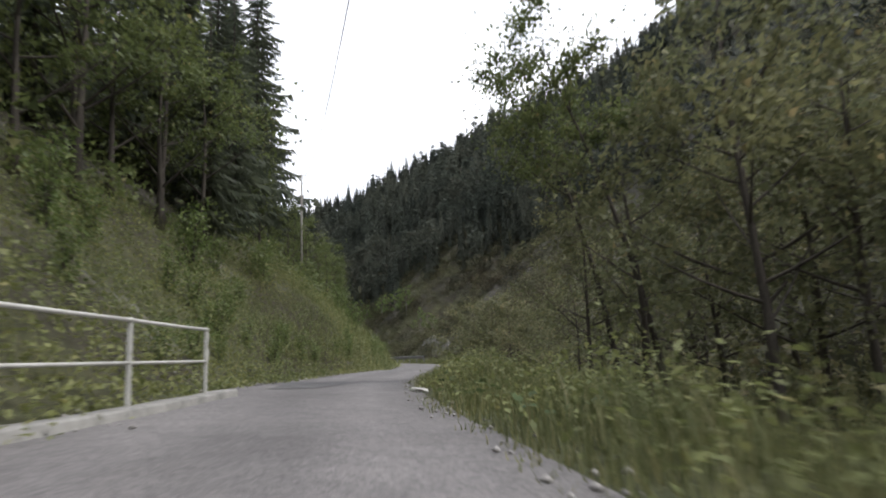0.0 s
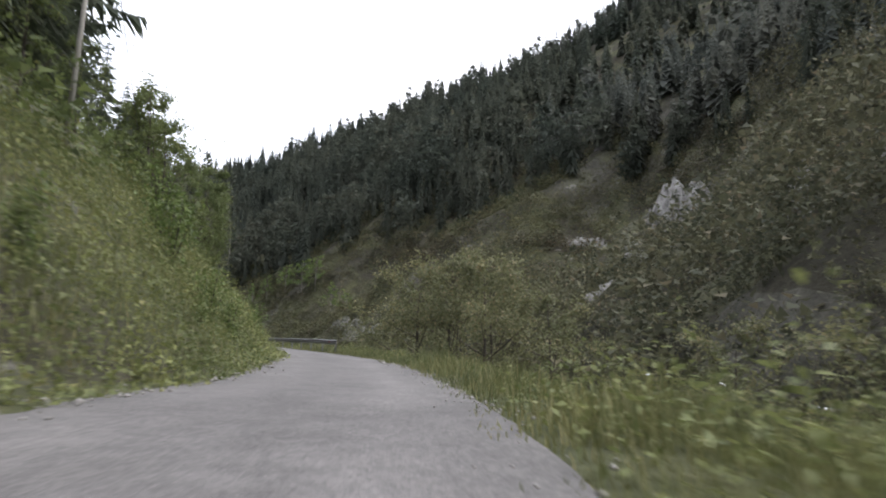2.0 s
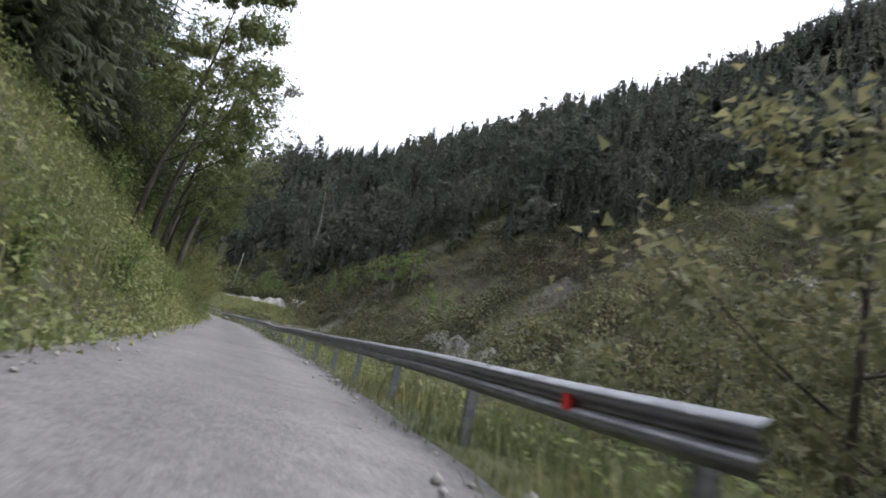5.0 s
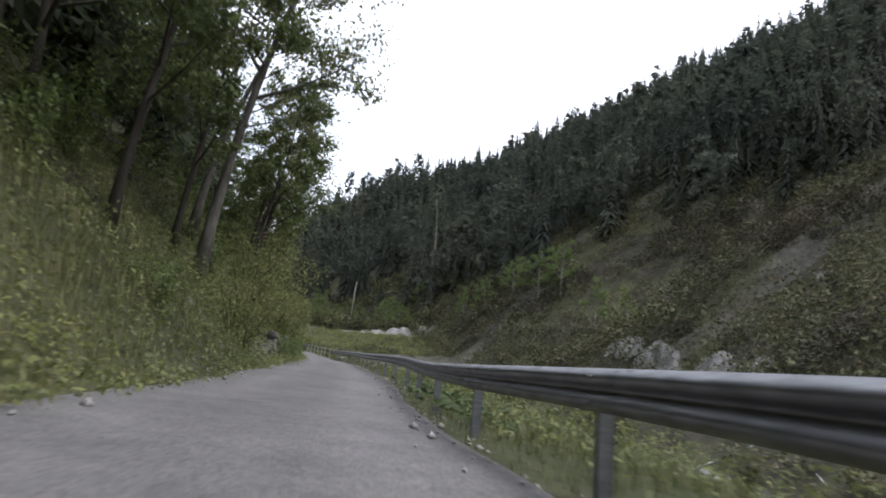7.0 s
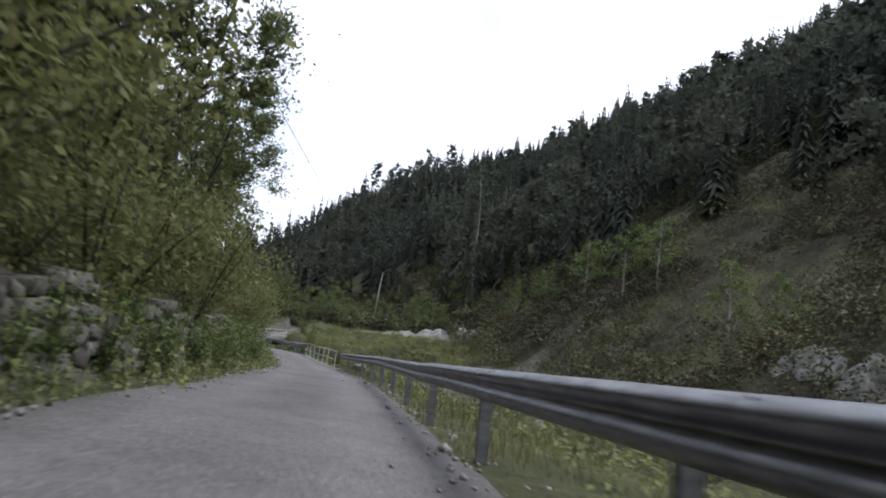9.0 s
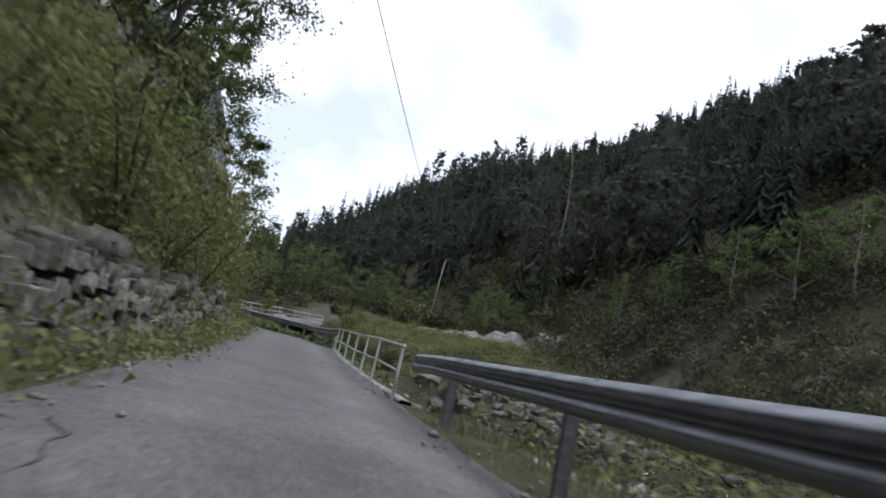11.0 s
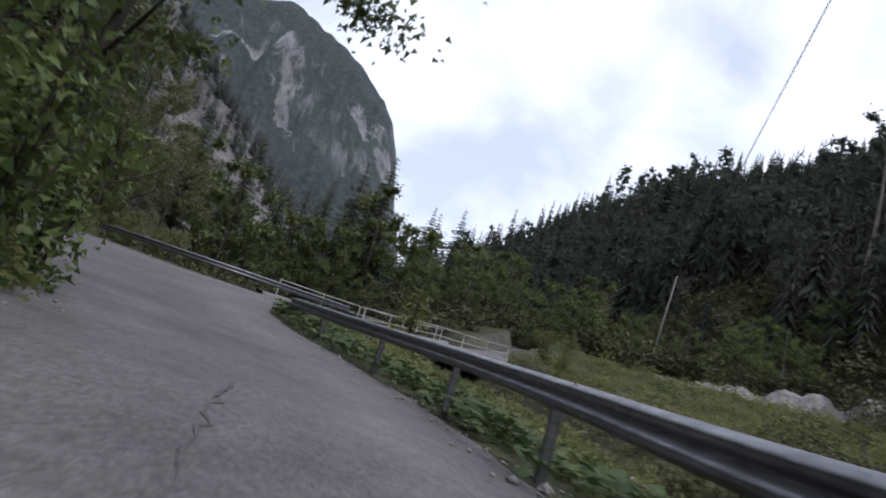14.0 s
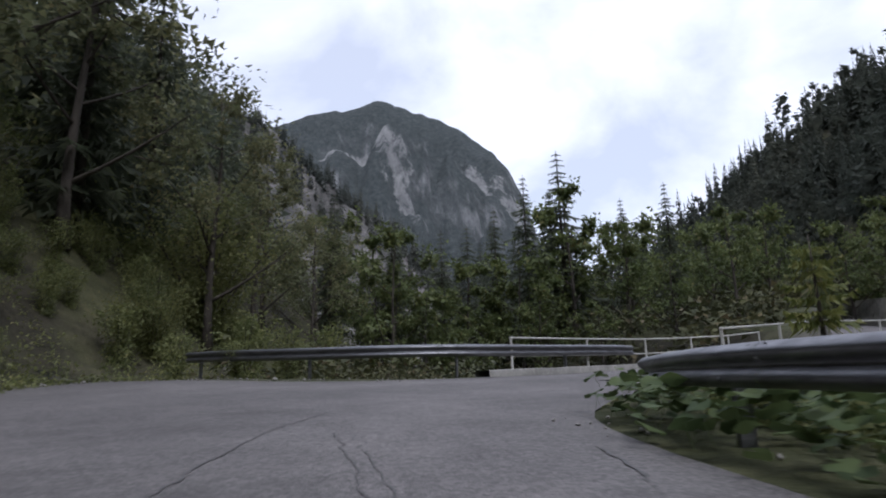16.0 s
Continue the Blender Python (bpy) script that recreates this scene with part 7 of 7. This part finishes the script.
def butterbur():
    base = tagged(new("butterbur_patch"), "patch of broad round butterbur leaves under the guard rail", "butterbur", kind="stuff")
    shapes = []
    for k in range(6):
        V, F = big_leaf(600 + k)
        ob = mesh_object("leaf", V, F, M_BUTTER, base, smooth=False)
        shapes.append(ob)
    Q, rng = leaf_spots(330, 61, 197.5, 209, (0.12, 2.1))
    z = height(Q[:, 0], Q[:, 1])
    for k, (p, zz) in enumerate(zip(Q[:290], z)):
        ob = shapes[k] if k < 6 else new("leaf", shapes[k % 6].data)
        ob.parent = base
        s = rng.uniform(0.15, 0.27)
        ob.matrix_basis = Matrix.Translation((p[0], p[1], zz + rng.uniform(0.16, 0.5))) @ Matrix.Rotation(rng.uniform(0, 6.28), 4, "Z") @ Matrix.Rotation(rng.uniform(-.45, .45), 4, "X") @ Matrix.Rotation(rng.uniform(-.2, .5), 4, "Y") @ Matrix.Diagonal((s, s, s, 1))
    # the rest of the patch further along
    chunks = []
    for y0, y1, n, band, sc in ((117, 129, 300, (0.25, 1.6), 0.7), (183, 199, 1100, (0.15, 2.4), 0.85), (197, 210, 1900, (0.1, 4.5), 0.9), (6, 26, 240, (0.6, 3.0), 0.7)):
        Q, rng = leaf_spots(n, 62 + y0, y0, y1, band)
        z = height(Q[:, 0], Q[:, 1])
        for k, (p, zz) in enumerate(zip(Q, z)):
            V, F = big_leaf(600 + k % 6)
            m = np.array((Matrix.Translation((p[0], p[1], zz + rng.uniform(0.12, 0.5) * sc)) @ Matrix.Rotation(rng.uniform(0, 6.28), 4, "Z") @ Matrix.Rotation(rng.uniform(-.5, .5), 4, "X") @ Matrix.Rotation(rng.uniform(-.2, .5), 4, "Y")))
            s = rng.uniform(0.14, 0.28) * sc
            chunks.append((np.einsum("ij,kj->ki", m[:3, :3], V * s) + m[:3, 3], F))
    V, F = join(chunks)
    tagged(mesh_object("broad_leaves", V, F, M_BUTTER), "broad green leaves of butterbur beside the road", "butterbur", kind="stuff")


butterbur()

# light shrubs by the second guard rail, and a young larch beyond its end
M_YELLOW = leafy("yellow_green_leaves", (0.1, 0.12, 0.035), (0.21, 0.22, 0.075), (0.28, 0.25, 0.1), 0.15, 0.55, 0.4)
yb = bush(2.1, 40, M_YELLOW, "yellowish green shrub growing through the rail's end", n=1000, leaf=0.1, wide=0.6, stems=11)
place(yb, [(-42.5, 189.3, 0.95), (-42.1, 190.0, 0.95), (-41.5, 189.4, 0.9), (-42.5, 188.8, 0.65), (-40.9, 187.9, 0.8), (-44.8, 192.8, 0.7), (-30, 176.5, 0.8), (-27.5, 170, 0.8)], "light shrubs by the stream", PR)
la = tree("young_larch", 3.6, 41, M_YELLOW, M_BARK, "young yellow-green larch beyond the guard rail", spruce=dict(whorls=15, arms=6, sprays=9, droop=0.15, spread=0.2, bare=0.05))
place(la, [(-62.8, 216.4, 1.55), (-61.6, 215.4, 0.8)], "young larches", PR)
# streamside trees on the far bank
yt = tree("aspen_tree", 11, 42, M_BROAD, M_PALEBARK, "light green aspen on the far bank of the stream", leaf=0.19, per_tip=50, spread=0.27, first=0.2, count=12, tri=True)
place(yt, [(-15, 228, 1.15), (-11, 224, 0.9), (-6, 205, 0.8), (-20, 233, 0.8), (-26, 240, 0.75), (-2, 200, 0.7), (-31, 247, 0.7), (-49, 264, 0.75), (-53, 268, 0.8), (-45, 270, 0.8)], "aspens on the far bank", PR)


def far_bank_cover():
    """Rank growth on the valley floor across the stream."""
    rng = np.random.default_rng(97)
    kinds = [tuft_shape(rng, 70, 0.12) for _ in range(6)]
    n = 9000
    x, y = rng.uniform(-125, 16, n), rng.uniform(95, 275, n)
    d, _ = near_line(FOOT, x, y)
    r, _ = near_line(STREAM, x, y)
    u = -near_line(HILL_EDGE, x, y)[0]
    dl = np.abs(near_line(LINE, x, y)[0])
    keep = (d < 6) & (u < 0) & (dl > 4.2) & (np.abs(r) > np.where(y > 185, 2.8, 4.6)) & ~in_poly(ROAD_PLAN, x, y) & ((r > 0) | (y > 212))
    keep &= ~((y > 200) & (y < 220) & (np.abs((x + 34) + (y - 210.2)) < 4.2) & (x > -43) & (x < -24))
    keep &= ~((y > 250) & (y < 259) & (x > -66) & (x < -34))
    x, y = x[keep][:2200], y[keep][:2200]
    h = rng.uniform(0.6, 2.0, len(x)) * np.where((y > 232) & (x < -70), 1.6, 1) * np.where((x > -68) & (y > 222) & (y < 257), 0.42, 1)
    V, F = scatter(kinds, x, y, height(x, y) - 0.1, h, rng, (0.8, 1.6))
    fx, fy = rng.uniform(-48, 4, 6000), rng.uniform(176, 246, 6000)
    fd, fr = near_line(FOOT, fx, fy)[0], near_line(STREAM, fx, fy)[0]
    ok = (fd < 16) & (fr > 3.4) & ~((fy > 200) & (fy < 220) & (np.abs((fx + 34) + (fy - 210.2)) < 2.6) & (fx > -43) & (fx < -24)) & (vnoise(fx, fy, 6, 99) + 0.5 * rng.random(6000) > -0.1)
    fx, fy = fx[ok][:1900], fy[ok][:1900]
    gx, gy = rng.uniform(-98, -16, 7000), rng.uniform(240, 312, 7000)
    ok = (near_line(FOOT, gx, gy)[0] < 17) & ((gy > 261) | (gx > -30)) & ~((gy > 250) & (gy < 261) & (gx > -66) & (gx < -31))
    gx, gy = gx[ok][:1500], gy[ok][:1500]
    px, py = np.concatenate([fx, gx]), np.concatenate([fy, gy])
    ph = np.concatenate([rng.uniform(0.4, 1.3, len(fx)), rng.uniform(1.4, 4.4, len(gx))])
    V2, F2 = scatter(kinds, px, py, height(px, py) - 0.1, ph, rng, (0.9, 1.7))
    V, F = join([(V, F), (V2, F2)])
    tagged(mesh_object("floor_scrub", V, F, M_SCRUB), "rank weeds and low bushes on the valley floor", "scrub", kind="stuff")


def verge_cover():
    """Tangled weeds between the second guard rail and the stream, and on the low ground by the bridge."""
    rng = np.random.default_rng(131)
    kinds = [tuft_shape(rng, 75, 0.12) for _ in range(6)]
    x, y = rng.uniform(-66, -34, 9000), rng.uniform(185, 216, 9000)
    u = near_line(EDGE_R, x, y)[0]
    r = near_line(STREAM, x, y)[0]
    ok = (np.abs(u) > 1.25) & (np.abs(u) < np.where(y < 190, 3.2, 8)) & (r < -1.2) & ~in_poly(ROAD_PLAN, x, y)
    x, y, u = x[ok][:1100], y[ok][:1100], np.abs(u[ok][:1100])
    h = rng.uniform(0.35, 0.7, len(x)) + np.where(y < 199, 0.05, 0.15) * np.clip(u - 1.5, 0, 4)
    fx, fy = rng.uniform(-63, -34, 5000), rng.uniform(213, 252, 5000)
    ok = (np.abs(near_line(STREAM, fx, fy)[0]) > 2.2) & (near_line(FOOT, fx, fy)[0] < 6) & ~in_poly(ROAD_PLAN, fx, fy)
    ok &= ~((fy < 220) & (np.abs((fx + 34) + (fy - 210.2)) < 4.2) & (fx > -43))
    fx, fy = fx[ok][:1500], fy[ok][:1500]
    fh = rng.uniform(0.35, 0.95, len(fx)) * np.where(rng.random(len(fx)) < 0.12, 1.8, 1)
    x, y, h = np.concatenate([x, fx]), np.concatenate([y, fy]), np.concatenate([h, fh])
    V, F = scatter(kinds, x, y, height(x, y) - 0.08, h, rng, (0.9, 1.6))
    tagged(mesh_object("verge_weeds", V, F, M_HAZEL), "tangled green weeds behind the guard rail and by the bridge", "weeds", kind="stuff")


far_bank_cover()
verge_cover()
retaining_wall()
riprap()
